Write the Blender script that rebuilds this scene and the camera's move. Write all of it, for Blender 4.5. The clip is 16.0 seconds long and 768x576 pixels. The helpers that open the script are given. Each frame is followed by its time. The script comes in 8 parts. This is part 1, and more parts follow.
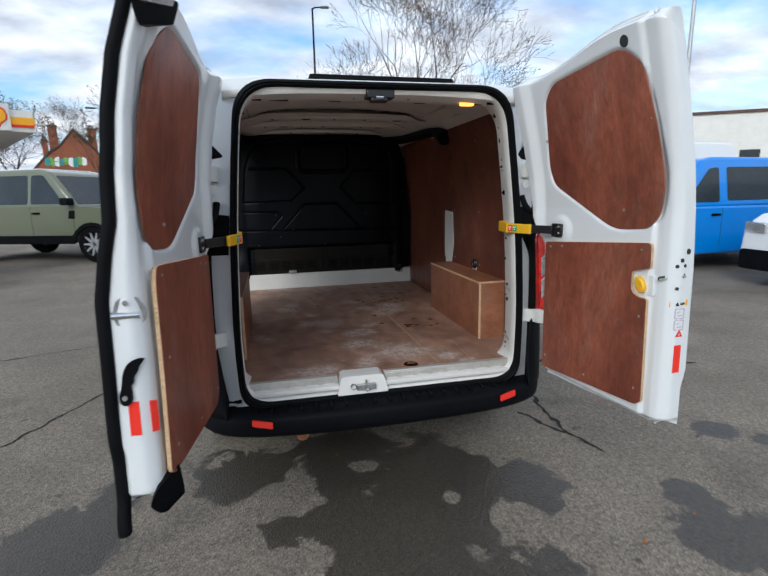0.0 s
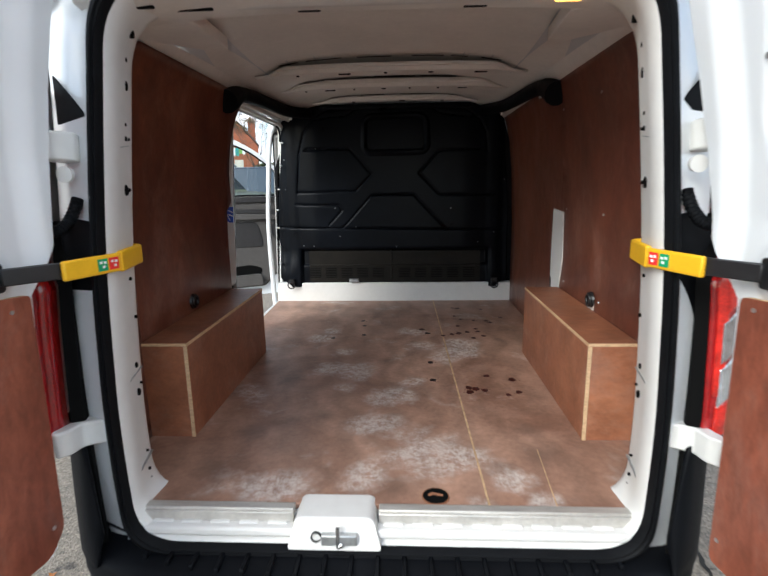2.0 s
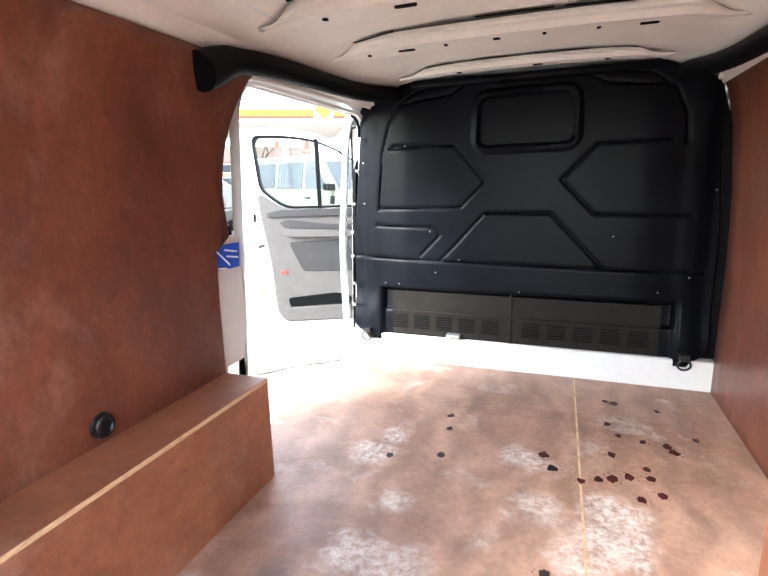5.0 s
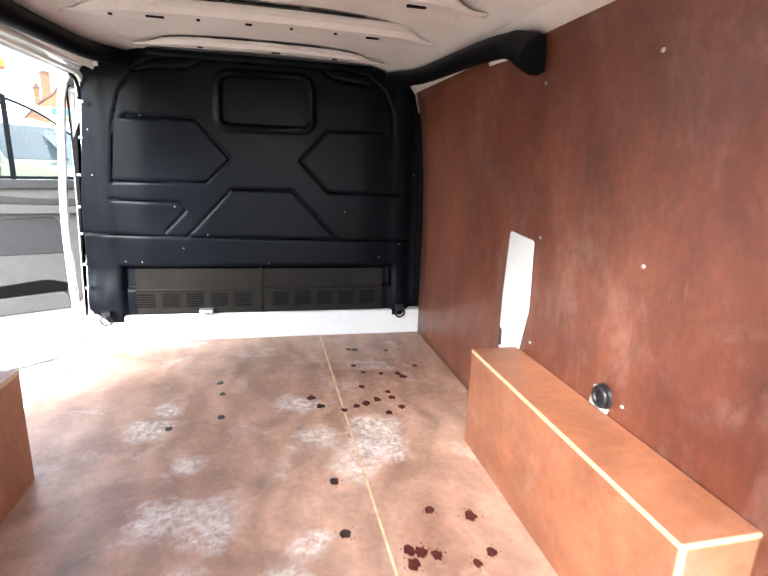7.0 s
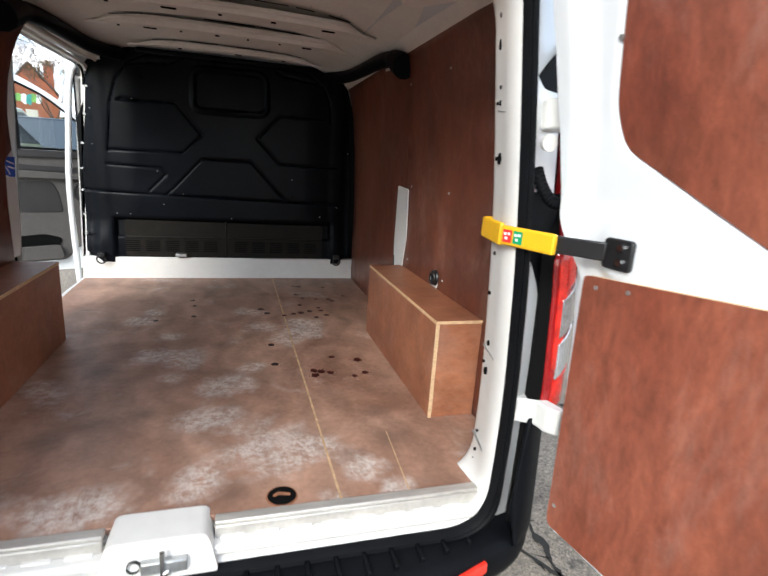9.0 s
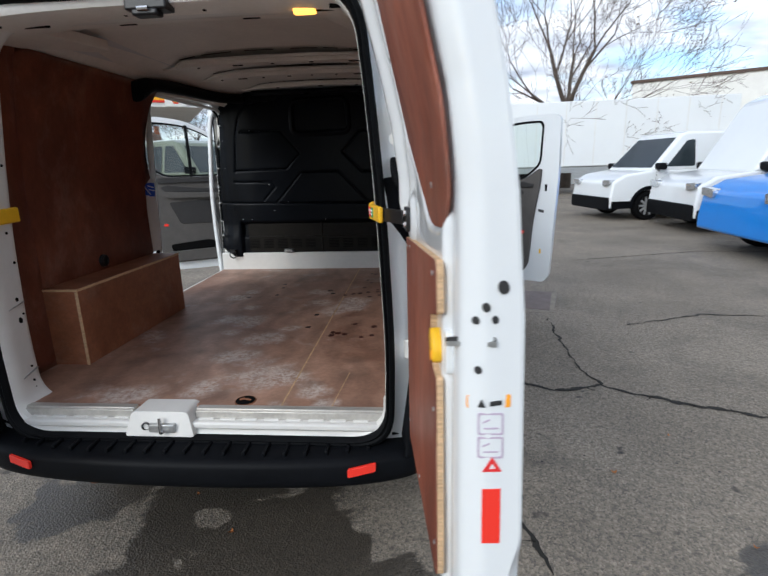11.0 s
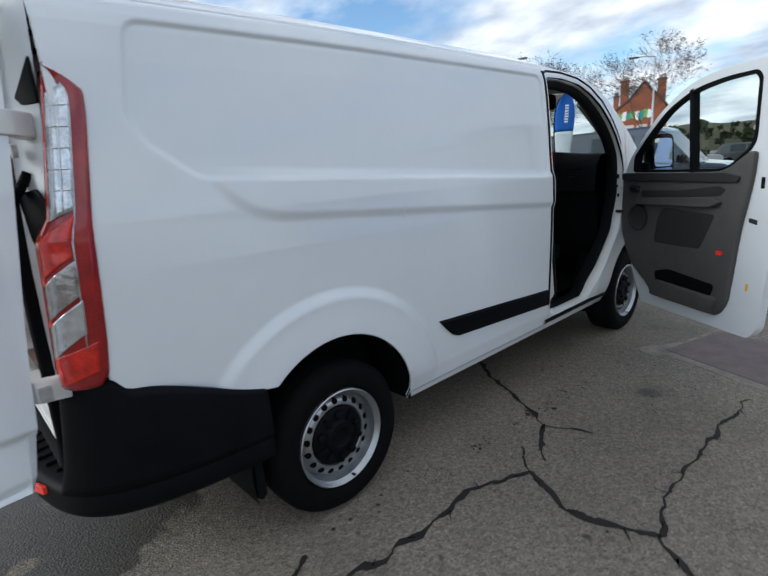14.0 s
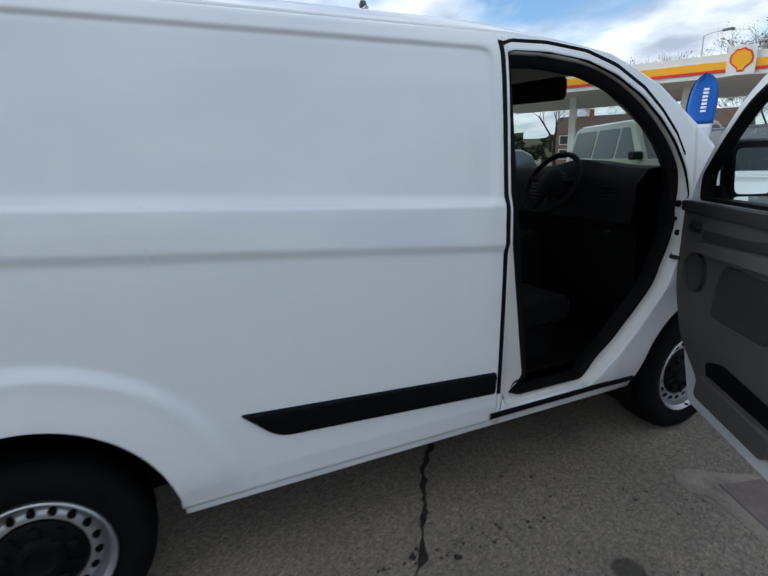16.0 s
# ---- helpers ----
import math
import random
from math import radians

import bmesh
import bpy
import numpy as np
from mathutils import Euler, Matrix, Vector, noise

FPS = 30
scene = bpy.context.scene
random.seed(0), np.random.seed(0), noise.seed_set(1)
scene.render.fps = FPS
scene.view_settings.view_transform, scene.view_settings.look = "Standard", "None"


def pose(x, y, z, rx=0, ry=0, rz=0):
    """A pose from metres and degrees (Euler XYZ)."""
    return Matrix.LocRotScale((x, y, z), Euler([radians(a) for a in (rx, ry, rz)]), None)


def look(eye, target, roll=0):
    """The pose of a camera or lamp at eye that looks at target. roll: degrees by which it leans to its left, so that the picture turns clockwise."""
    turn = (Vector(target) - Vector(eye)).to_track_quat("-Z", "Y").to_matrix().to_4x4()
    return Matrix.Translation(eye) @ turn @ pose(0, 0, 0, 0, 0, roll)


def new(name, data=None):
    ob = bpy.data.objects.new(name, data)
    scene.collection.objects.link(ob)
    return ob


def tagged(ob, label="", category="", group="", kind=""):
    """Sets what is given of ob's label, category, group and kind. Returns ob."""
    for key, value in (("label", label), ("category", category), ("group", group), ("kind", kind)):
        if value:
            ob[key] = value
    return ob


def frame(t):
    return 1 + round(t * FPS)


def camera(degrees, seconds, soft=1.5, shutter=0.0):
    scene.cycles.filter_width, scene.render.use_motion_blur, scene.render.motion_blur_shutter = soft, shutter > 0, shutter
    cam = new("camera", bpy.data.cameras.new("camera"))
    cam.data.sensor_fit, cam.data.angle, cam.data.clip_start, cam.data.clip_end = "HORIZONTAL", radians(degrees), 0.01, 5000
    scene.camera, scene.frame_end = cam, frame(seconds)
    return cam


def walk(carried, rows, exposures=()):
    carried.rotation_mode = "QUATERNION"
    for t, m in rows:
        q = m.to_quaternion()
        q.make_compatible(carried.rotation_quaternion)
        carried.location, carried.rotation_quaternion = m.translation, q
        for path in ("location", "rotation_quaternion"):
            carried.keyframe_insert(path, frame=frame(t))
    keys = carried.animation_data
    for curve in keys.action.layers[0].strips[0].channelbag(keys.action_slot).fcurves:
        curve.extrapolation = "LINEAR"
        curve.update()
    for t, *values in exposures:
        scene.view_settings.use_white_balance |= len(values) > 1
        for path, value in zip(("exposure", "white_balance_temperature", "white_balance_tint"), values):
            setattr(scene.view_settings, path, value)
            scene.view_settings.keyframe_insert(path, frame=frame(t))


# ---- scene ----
cam = camera(76.0, 16.0, shutter=0.35)
PATH = [
    (0, (-0.512, -2.052, 1.482), (-0.076, -0.137, 1.105), -1.2),
    (0.5, (-0.239, -1.846, 1.504), (0.007, 0.101, 1.117), -1.2),
    (1, (-0.018, -1.579, 1.502), (-0.039, 0.383, 1.119), -1.0),
    (1.5, (0.085, -1.287, 1.483), (0.007, 0.671, 1.083), -1.1),
    (2, (0.083, -0.954, 1.482), (-0.014, 1.0, 1.066), -0.9),
    (2.5, (0.151, -0.66, 1.448), (-0.123, 1.27, 1.0), -1.7),
    (3, (0.26, -0.425, 1.441), (-0.299, 1.437, 0.975), -2.8),
    (3.2, (0.352, -0.348, 1.399), (-0.357, 1.477, 0.99), -3.7),
    (5.3, (0.128, 0.317, 1.589), (-0.52, 2.159, 1.155), -0.3),
    (5.5, (0.086, 0.333, 1.595), (-0.392, 2.227, 1.166), 0.2),
    (6, (0.068, 0.34, 1.597), (0.055, 2.296, 1.176), 1.7),
    (6.5, (0.055, 0.257, 1.596), (0.373, 2.183, 1.158), 1.8),
    (7, (0.019, 0.062, 1.551), (0.46, 1.951, 1.066), 2.3),
    (7.5, (-0.037, -0.114, 1.545), (0.533, 1.74, 1.056), 3.3),
    (8, (-0.127, -0.331, 1.501), (0.512, 1.5, 1.011), 3.6),
    (8.5, (-0.093, -0.549, 1.48), (0.562, 1.279, 1.0), 4.1),
    (9, (0.062, -0.803, 1.441), (0.619, 1.055, 0.957), 3.9),
    (9.5, (0.158, -1.067, 1.439), (0.557, 0.831, 0.954), 2.8),
    (10, (0.272, -1.326, 1.441), (0.501, 0.601, 0.956), 1.5),
    (10.2, (0.367, -1.361, 1.443), (0.531, 0.574, 0.961), 1.0),
    (12.3, (1.666, -1.037, 1.426), (0.827, 0.715, 0.953), -4.6),
    (12.5, (1.783, -0.964, 1.423), (0.852, 0.741, 0.951), -4.5),
    (13, (2.011, -0.674, 1.399), (0.886, 0.912, 0.929), -4.5),
    (13.5, (2.245, -0.34, 1.383), (0.964, 1.123, 0.913), -4.5),
    (14, (2.463, 0.001, 1.395), (1.027, 1.315, 0.932), -3.9),
    (14.5, (2.544, 0.38, 1.4), (0.987, 1.541, 0.928), -3.3),
    (15, (2.621, 0.788, 1.417), (0.964, 1.797, 0.932), -3.1),
    (15.5, (2.637, 1.171, 1.459), (0.904, 2.039, 0.964), -2.5),
    (16, (2.507, 1.553, 1.473), (0.742, 2.352, 0.975), -1.6),
]
EXPOSURES = [(0.0, 0.3, 5850, 7), (1.0, 0.45, 6000, 7), (1.5, 1.05, 6000, 7), (2.0, 1.27, 6000, 7), (2.5, 1.6, 6100, 8), (3.0, 2.38, 6050, 8), (3.2, 2.6, 6050, 8), (5.3, 3.55, 5950, 8),
             (6.5, 3.50, 5950, 8), (7.0, 3.45, 5950, 8), (7.5, 3.0, 5950, 8), (8.0, 2.05, 6050, 8), (8.5, 1.5, 6150, 8), (9.0, 1.5, 6100, 8), (9.5, 1.45, 6100, 8), (10.2, 0.95, 6100, 8), (12.3, 0.36, 5450, 8), (14.0, 0.31, 5850, 6), (16.0, 0.30, 5850, 6)]
walk(cam, [(t, look(eye, target, roll)) for t, eye, target, roll in PATH], EXPOSURES)


# ---- world and sun ----
def make_world():
    w = bpy.data.worlds.new("sky")
    scene.world = w
    w.use_nodes = True
    n, l = w.node_tree.nodes, w.node_tree.links
    bg = n["Background"]
    sky = n.new("ShaderNodeTexSky")
    sky.sky_type, sky.sun_disc = "NISHITA", False
    sky.sun_elevation, sky.sun_rotation = radians(24), radians(215)
    coord = n.new("ShaderNodeTexCoord")
    sep = n.new("ShaderNodeSeparateXYZ")
    l.new(coord.outputs["Generated"], sep.inputs[0])
    lift = n.new("ShaderNodeMath")
    lift.operation, lift.inputs[1].default_value = "ADD", 0.22
    l.new(sep.outputs["Z"], lift.inputs[0])
    flat = n.new("ShaderNodeVectorMath")
    flat.operation = "DIVIDE"
    comb = n.new("ShaderNodeCombineXYZ")
    for a in "XYZ":
        l.new(lift.outputs[0], comb.inputs[a])
    l.new(coord.outputs["Generated"], flat.inputs[0])
    l.new(comb.outputs[0], flat.inputs[1])
    mapping = n.new("ShaderNodeMapping")
    mapping.inputs["Scale"].default_value = (1.0, 1.3, 0.0)
    mapping.inputs["Location"].default_value = (3.1, 0.6, 0.0)
    l.new(flat.outputs[0], mapping.inputs[0])
    noise1 = n.new("ShaderNodeTexNoise")
    noise1.inputs["Scale"].default_value, noise1.inputs["Detail"].default_value = 1.5, 7.0
    noise1.inputs["Roughness"].default_value = 0.52
    l.new(mapping.outputs[0], noise1.inputs["Vector"])
    cover = n.new("ShaderNodeValToRGB")
    cover.color_ramp.elements[0].position, cover.color_ramp.elements[1].position = 0.34, 0.54
    l.new(noise1.outputs["Fac"], cover.inputs[0])
    noise2 = n.new("ShaderNodeTexNoise")
    noise2.inputs["Scale"].default_value, noise2.inputs["Detail"].default_value = 2.6, 5.0
    l.new(mapping.outputs[0], noise2.inputs["Vector"])
    shade = n.new("ShaderNodeValToRGB")
    e = shade.color_ramp.elements
    e[0].position, e[0].color = 0.34, (2.9, 3.1, 3.6, 1)
    e[1].position, e[1].color = 0.64, (6.9, 6.75, 6.6, 1)
    l.new(noise2.outputs["Fac"], shade.inputs[0])
    mix = n.new("ShaderNodeMix")
    mix.data_type = "RGBA"
    gain = n.new("ShaderNodeMix")
    gain.data_type, gain.blend_type = "RGBA", "MULTIPLY"
    gain.inputs["Factor"].default_value = 1.0
    gain.inputs["B"].default_value = (0.9, 1.0, 1.08, 1)
    l.new(sky.outputs[0], gain.inputs["A"])
    l.new(cover.outputs[0], mix.inputs["Factor"])
    l.new(gain.outputs["Result"], mix.inputs["A"])
    l.new(shade.outputs[0], mix.inputs["B"])
    l.new(mix.outputs["Result"], bg.inputs["Color"])
    bg.inputs["Strength"].default_value = 0.146


make_world()
sun_lamp = bpy.data.lights.new("sun", "SUN")
sun_lamp.energy, sun_lamp.angle, sun_lamp.color = 1.35, radians(26), (1.0, 0.95, 0.87)
sun_ob = new("sun", sun_lamp)
sun_ob.matrix_world = look((-10, -15, 10.5), (0, 0, 0))


# ---- materials ----
def material(name, colour, rough=0.5, metal=0.0, coat=0.0, vary=0.0, scale=8.0, bump=0.0, bump_scale=60.0, alpha=1.0, glow=0.0,
             transmission=0.0, second=None, stretch=(1, 1, 1), fine=0.0, ior=1.45, spec=0.5):
    m = bpy.data.materials.new(name)
    m.use_nodes = True
    n, l = m.node_tree.nodes, m.node_tree.links
    b = n["Principled BSDF"]
    b.inputs["Base Color"].default_value = (*colour, 1)
    b.inputs["Roughness"].default_value, b.inputs["Metallic"].default_value = rough, metal
    b.inputs["Coat Weight"].default_value, b.inputs["Coat Roughness"].default_value = coat, 0.03
    b.inputs["Transmission Weight"].default_value, b.inputs["IOR"].default_value = transmission, ior
    b.inputs["Specular IOR Level"].default_value = spec
    if glow:
        b.inputs["Emission Color"].default_value, b.inputs["Emission Strength"].default_value = (*colour, 1), glow
    coord = n.new("ShaderNodeTexCoord")
    mapping = n.new("ShaderNodeMapping")
    mapping.inputs["Scale"].default_value = stretch
    l.new(coord.outputs["Object"], mapping.inputs[0])
    if vary or second:
        a = n.new("ShaderNodeTexNoise")
        a.inputs["Scale"].default_value, a.inputs["Detail"].default_value = scale, 6.0
        a.inputs["Roughness"].default_value = 0.62
        l.new(mapping.outputs[0], a.inputs["Vector"])
        c = n.new("ShaderNodeTexNoise")
        c.inputs["Scale"].default_value, c.inputs["Detail"].default_value = scale * 9, 3.0
        l.new(mapping.outputs[0], c.inputs["Vector"])
        mid = n.new("ShaderNodeMix")
        mid.inputs["Factor"].default_value = 0.3 + fine
        l.new(a.outputs["Fac"], mid.inputs["A"])
        l.new(c.outputs["Fac"], mid.inputs["B"])
        ramp = n.new("ShaderNodeValToRGB")
        e = ramp.color_ramp.elements
        lo = [x * (1 - vary) for x in colour]
        hi = second or [min(1, x * (1 + vary)) for x in colour]
        e[0].position, e[0].color = 0.36, (*lo, 1)
        e[1].position, e[1].color = 0.64, (*hi, 1)
        l.new(mid.outputs["Result"], ramp.inputs[0])
        l.new(ramp.outputs[0], b.inputs["Base Color"])
        rr = n.new("ShaderNodeMapRange")
        rr.inputs["To Min"].default_value, rr.inputs["To Max"].default_value = max(0.02, rough - 0.1), min(1, rough + 0.12)
        l.new(a.outputs["Fac"], rr.inputs["Value"])
        if not coat:
            l.new(rr.outputs[0], b.inputs["Roughness"])
    if bump:
        t = n.new("ShaderNodeTexNoise")
        t.inputs["Scale"].default_value, t.inputs["Detail"].default_value = bump_scale, 4.0
        l.new(mapping.outputs[0], t.inputs["Vector"])
        bp = n.new("ShaderNodeBump")
        bp.inputs["Strength"].default_value, bp.inputs["Distance"].default_value = bump, 0.004
        l.new(t.outputs["Fac"], bp.inputs["Height"])
        l.new(bp.outputs[0], b.inputs["Normal"])
    return m


M = {
    "paint": material("white_paint", (0.76, 0.78, 0.79), 0.28, coat=0.9, vary=0.015, scale=1.5, bump=0.03, bump_scale=1.3),
    "paint_in": material("white_primer_paint", (0.70, 0.69, 0.66), 0.38, vary=0.05, scale=3, bump=0.05, bump_scale=20),
    "liner": material("ceiling_paint", (0.78, 0.75, 0.70), 0.45, vary=0.06, scale=5, bump=0.25, bump_scale=45),
    "plastic": material("black_plastic", (0.0040, 0.0046, 0.0060), 0.5, spec=0.10, vary=0.25, scale=7, bump=0.12, bump_scale=260),
    "blackgloss": material("black_metal", (0.014, 0.014, 0.015), 0.3, vary=0.2, scale=20),
    "rubber": material("black_rubber", (0.0045, 0.005, 0.006), 0.6, spec=0.12, vary=0.25, scale=14, bump=0.1, bump_scale=120),
    "tyre": material("tyre_rubber", (0.0045, 0.0045, 0.005), 0.8, spec=0.1, vary=0.3, scale=18, bump=0.2, bump_scale=90),
    "bulk": material("bulkhead_plastic", (0.0038, 0.0048, 0.0070), 0.30, spec=0.09, vary=0.3, scale=4, bump=0.16, bump_scale=200),
    "bulk_lo": material("dusty_black_plastic", (0.009, 0.0074, 0.0055), 0.55, spec=0.2, vary=0.4, scale=9, bump=0.2, bump_scale=120),
    "plyedge": material("plywood_edge", (0.56, 0.38, 0.22), 0.7, vary=0.3, scale=40, stretch=(1, 1, 6)),
    "steel": material("steel_wheel", (0.40, 0.41, 0.42), 0.32, metal=0.8, vary=0.12, scale=12, bump=0.05),
    "rust": material("rusty_steel", (0.24, 0.10, 0.05), 0.8, vary=0.4, scale=30),
    "chrome": material("bright_steel", (0.72, 0.73, 0.74), 0.18, metal=1.0, vary=0.06, scale=20),
    "zinc": material("zinc_steel", (0.45, 0.46, 0.46), 0.42, metal=0.8, vary=0.2, scale=40),
    "alu": material("aluminium_trim", (0.55, 0.53, 0.49), 0.45, metal=0.5, vary=0.15, scale=10, stretch=(1, 8, 1)),
    "yellow": material("yellow_plastic", (0.82, 0.46, 0.015), 0.38, vary=0.06, scale=15),
    # faint emission added to brighten the reflectors, which are no lamps
    "red": material("glowing_red_reflector", (0.80, 0.035, 0.02), 0.22, coat=0.5, glow=0.06),
    "redlens": material("red_lamp_lens", (0.27, 0.004, 0.005), 0.12, coat=0.8, vary=0.3, scale=16),
    "redlens2": material("bright_red_lamp_lens", (0.55, 0.016, 0.008), 0.12, coat=0.8, vary=0.45, scale=22),
    "clearlens": material("clear_lamp_lens", (0.62, 0.64, 0.66), 0.1, metal=0.75, coat=1.0, vary=0.35, scale=26, bump=0.4, bump_scale=50),
    "greylens": material("grey_lamp_lens", (0.40, 0.38, 0.38), 0.12, metal=0.75, coat=1.0, vary=0.4, scale=26, bump=0.4, bump_scale=70),
    "green": material("green_print", (0.01, 0.30, 0.12), 0.5),
    "redprint": material("red_print", (0.75, 0.03, 0.03), 0.5),
    "whiteprint": material("white_print", (0.85, 0.85, 0.85), 0.5),
    "lilac": material("faded_print", (0.50, 0.42, 0.52), 0.6),
    "orange": material("orange_print", (0.90, 0.36, 0.02), 0.5),
    "blueprint": material("blue_print", (0.02, 0.10, 0.62), 0.45),
    "void": material("dark_hole", (0.004, 0.004, 0.004), 0.9, spec=0.1),
    "darkprint": material("dark_print", (0.03, 0.03, 0.03), 0.5),
    "lamp": material("warm_lamp", (1.0, 0.42, 0.06), 0.3, glow=2.2),
    "trim": material("grey_door_trim", (0.080, 0.073, 0.068), 0.62, vary=0.12, scale=12, bump=0.3, bump_scale=300),
    "trim2": material("dark_door_trim", (0.027, 0.025, 0.025), 0.5, vary=0.15, scale=12, bump=0.25, bump_scale=300),
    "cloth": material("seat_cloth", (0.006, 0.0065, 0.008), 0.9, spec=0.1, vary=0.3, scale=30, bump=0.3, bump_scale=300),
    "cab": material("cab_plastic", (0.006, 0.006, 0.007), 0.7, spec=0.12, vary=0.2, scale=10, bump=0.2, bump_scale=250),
    "beige": material("pillar_trim", (0.34, 0.32, 0.29), 0.7, vary=0.08, scale=10),
    "mirror": material("mirror_glass", (0.85, 0.87, 0.88), 0.02, metal=1.0),
    "slab": material("brown_cover", (0.165, 0.132, 0.122), 0.8, vary=0.2, scale=8, bump=0.4, bump_scale=160),
    "cement": material("pale_cement", (0.235, 0.205, 0.165), 0.9, vary=0.35, scale=9, bump=0.6, bump_scale=90),
    "tar": material("crack_filler", (0.016, 0.014, 0.011), 0.85, vary=0.3, scale=25, bump=0.6, bump_scale=90),
}


def glass_material(name, tint, rough=0.0):
    m = bpy.data.materials.new(name)
    m.use_nodes = True
    n, l = m.node_tree.nodes, m.node_tree.links
    n.remove(n["Principled BSDF"])
    clear, gloss, mix, fres = (n.new(x) for x in ("ShaderNodeBsdfTransparent", "ShaderNodeBsdfGlossy", "ShaderNodeMixShader", "ShaderNodeLayerWeight"))
    clear.inputs[0].default_value = (*tint, 1)
    gloss.inputs["Roughness"].default_value = rough
    curve = n.new("ShaderNodeMath")
    curve.operation, curve.inputs[1].default_value = "POWER", 4.0
    gain = n.new("ShaderNodeMath")
    gain.operation, gain.inputs[1].default_value, gain.inputs[2].default_value = "MULTIPLY_ADD", 0.9, 0.05
    fres.inputs["Blend"].default_value = 0.5
    l.new(fres.outputs["Facing"], curve.inputs[0])
    l.new(curve.outputs[0], gain.inputs[0])
    l.new(gain.outputs[0], mix.inputs[0])
    l.new(clear.outputs[0], mix.inputs[1])
    l.new(gloss.outputs[0], mix.inputs[2])
    l.new(mix.outputs[0], n["Material Output"].inputs["Surface"])
    return m


M["glass"] = glass_material("window_glass", (0.80, 0.87, 0.85))
M["darkglass"] = glass_material("dark_window_glass", (0.10, 0.12, 0.13))


def ply_material(name, dark, light, rough, chalk=0.0, along=(1.0, 1.0, 1.0), mottle=0.0):
    """Film-faced plywood: blotchy brown film, streaked grain, and scuffs where it is worn."""
    m = bpy.data.materials.new(name)
    m.use_nodes = True
    n, l = m.node_tree.nodes, m.node_tree.links
    b = n["Principled BSDF"]
    coord = n.new("ShaderNodeTexCoord")
    mapping = n.new("ShaderNodeMapping")
    mapping.inputs["Scale"].default_value = along
    l.new(coord.outputs["Object"], mapping.inputs[0])

    def noise_node(scale, detail, rough_=0.6, warp=0.0, src=mapping.outputs[0]):
        t = n.new("ShaderNodeTexNoise")
        t.inputs["Scale"].default_value, t.inputs["Detail"].default_value = scale, detail
        t.inputs["Roughness"].default_value, t.inputs["Distortion"].default_value = rough_, warp
        l.new(src, t.inputs["Vector"])
        return t.outputs["Fac"]

    def ramp_node(src, p0, c0, p1, c1):
        r = n.new("ShaderNodeValToRGB")
        e = r.color_ramp.elements
        e[0].position, e[0].color, e[1].position, e[1].color = p0, (*c0, 1), p1, (*c1, 1)
        l.new(src, r.inputs[0])
        return r.outputs[0]

    def mixed(f, a, c, kind="MIX"):
        x = n.new("ShaderNodeMix")
        x.data_type, x.blend_type = "RGBA", kind
        if isinstance(f, float):
            x.inputs["Factor"].default_value = f
        else:
            l.new(f, x.inputs["Factor"])
        for key, v in (("A", a), ("B", c)):
            if isinstance(v, tuple):
                x.inputs[key].default_value = (*v, 1)
            else:
                l.new(v, x.inputs[key])
        return x.outputs["Result"]

    blot = ramp_node(noise_node(2.3, 5.0, 0.55, 0.8), 0.34, dark, 0.68, light)
    wave = n.new("ShaderNodeTexWave")
    wave.inputs["Scale"].default_value, wave.inputs["Distortion"].default_value = 2.2, 9.0
    wave.inputs["Detail"].default_value, wave.inputs["Detail Scale"].default_value = 4.0, 1.6
    l.new(mapping.outputs[0], wave.inputs["Vector"])
    grain = ramp_node(wave.outputs["Fac"], 0.0, (0.76, 0.75, 0.74), 1.0, (1.14, 1.12, 1.10))
    col = mixed(0.55, blot, grain, "MULTIPLY")
    speck = ramp_node(noise_node(55.0, 3.0, 0.7), 0.30, (0.78, 0.78, 0.78), 0.70, (1.2, 1.2, 1.2))
    col = mixed(0.6, col, speck, "MULTIPLY")
    if mottle:
        # patchy film, rubbed lighter along scratches
        cloud = ramp_node(noise_node(24.0, 9.0, 0.75, 0.4), 0.30, (0.62, 0.60, 0.58), 0.70, (1.42, 1.44, 1.46))
        col = mixed(mottle, col, cloud, "MULTIPLY")
        tall = n.new("ShaderNodeMapping")
        tall.inputs["Scale"].default_value, tall.inputs["Rotation"].default_value = (26.0, 26.0, 1.6), (0.10, 0.14, 0.0)
        l.new(coord.outputs["Object"], tall.inputs[0])
        line = ramp_node(noise_node(1.0, 3.0, 0.55, 0.2, tall.outputs[0]), 0.70, (0, 0, 0), 0.76, (0.30 * mottle,) * 3)
        col = mixed(line, col, (0.46, 0.30, 0.23))
    scuff = ramp_node(noise_node(4.0, 10.0, 0.80, 0.3), 0.52, (0, 0, 0), 0.76, (1, 1, 1))
    col = mixed(ramp_node(scuff, 0.0, (0, 0, 0), 1.0, (0.36, 0.36, 0.36)), col, (0.40, 0.28, 0.23))
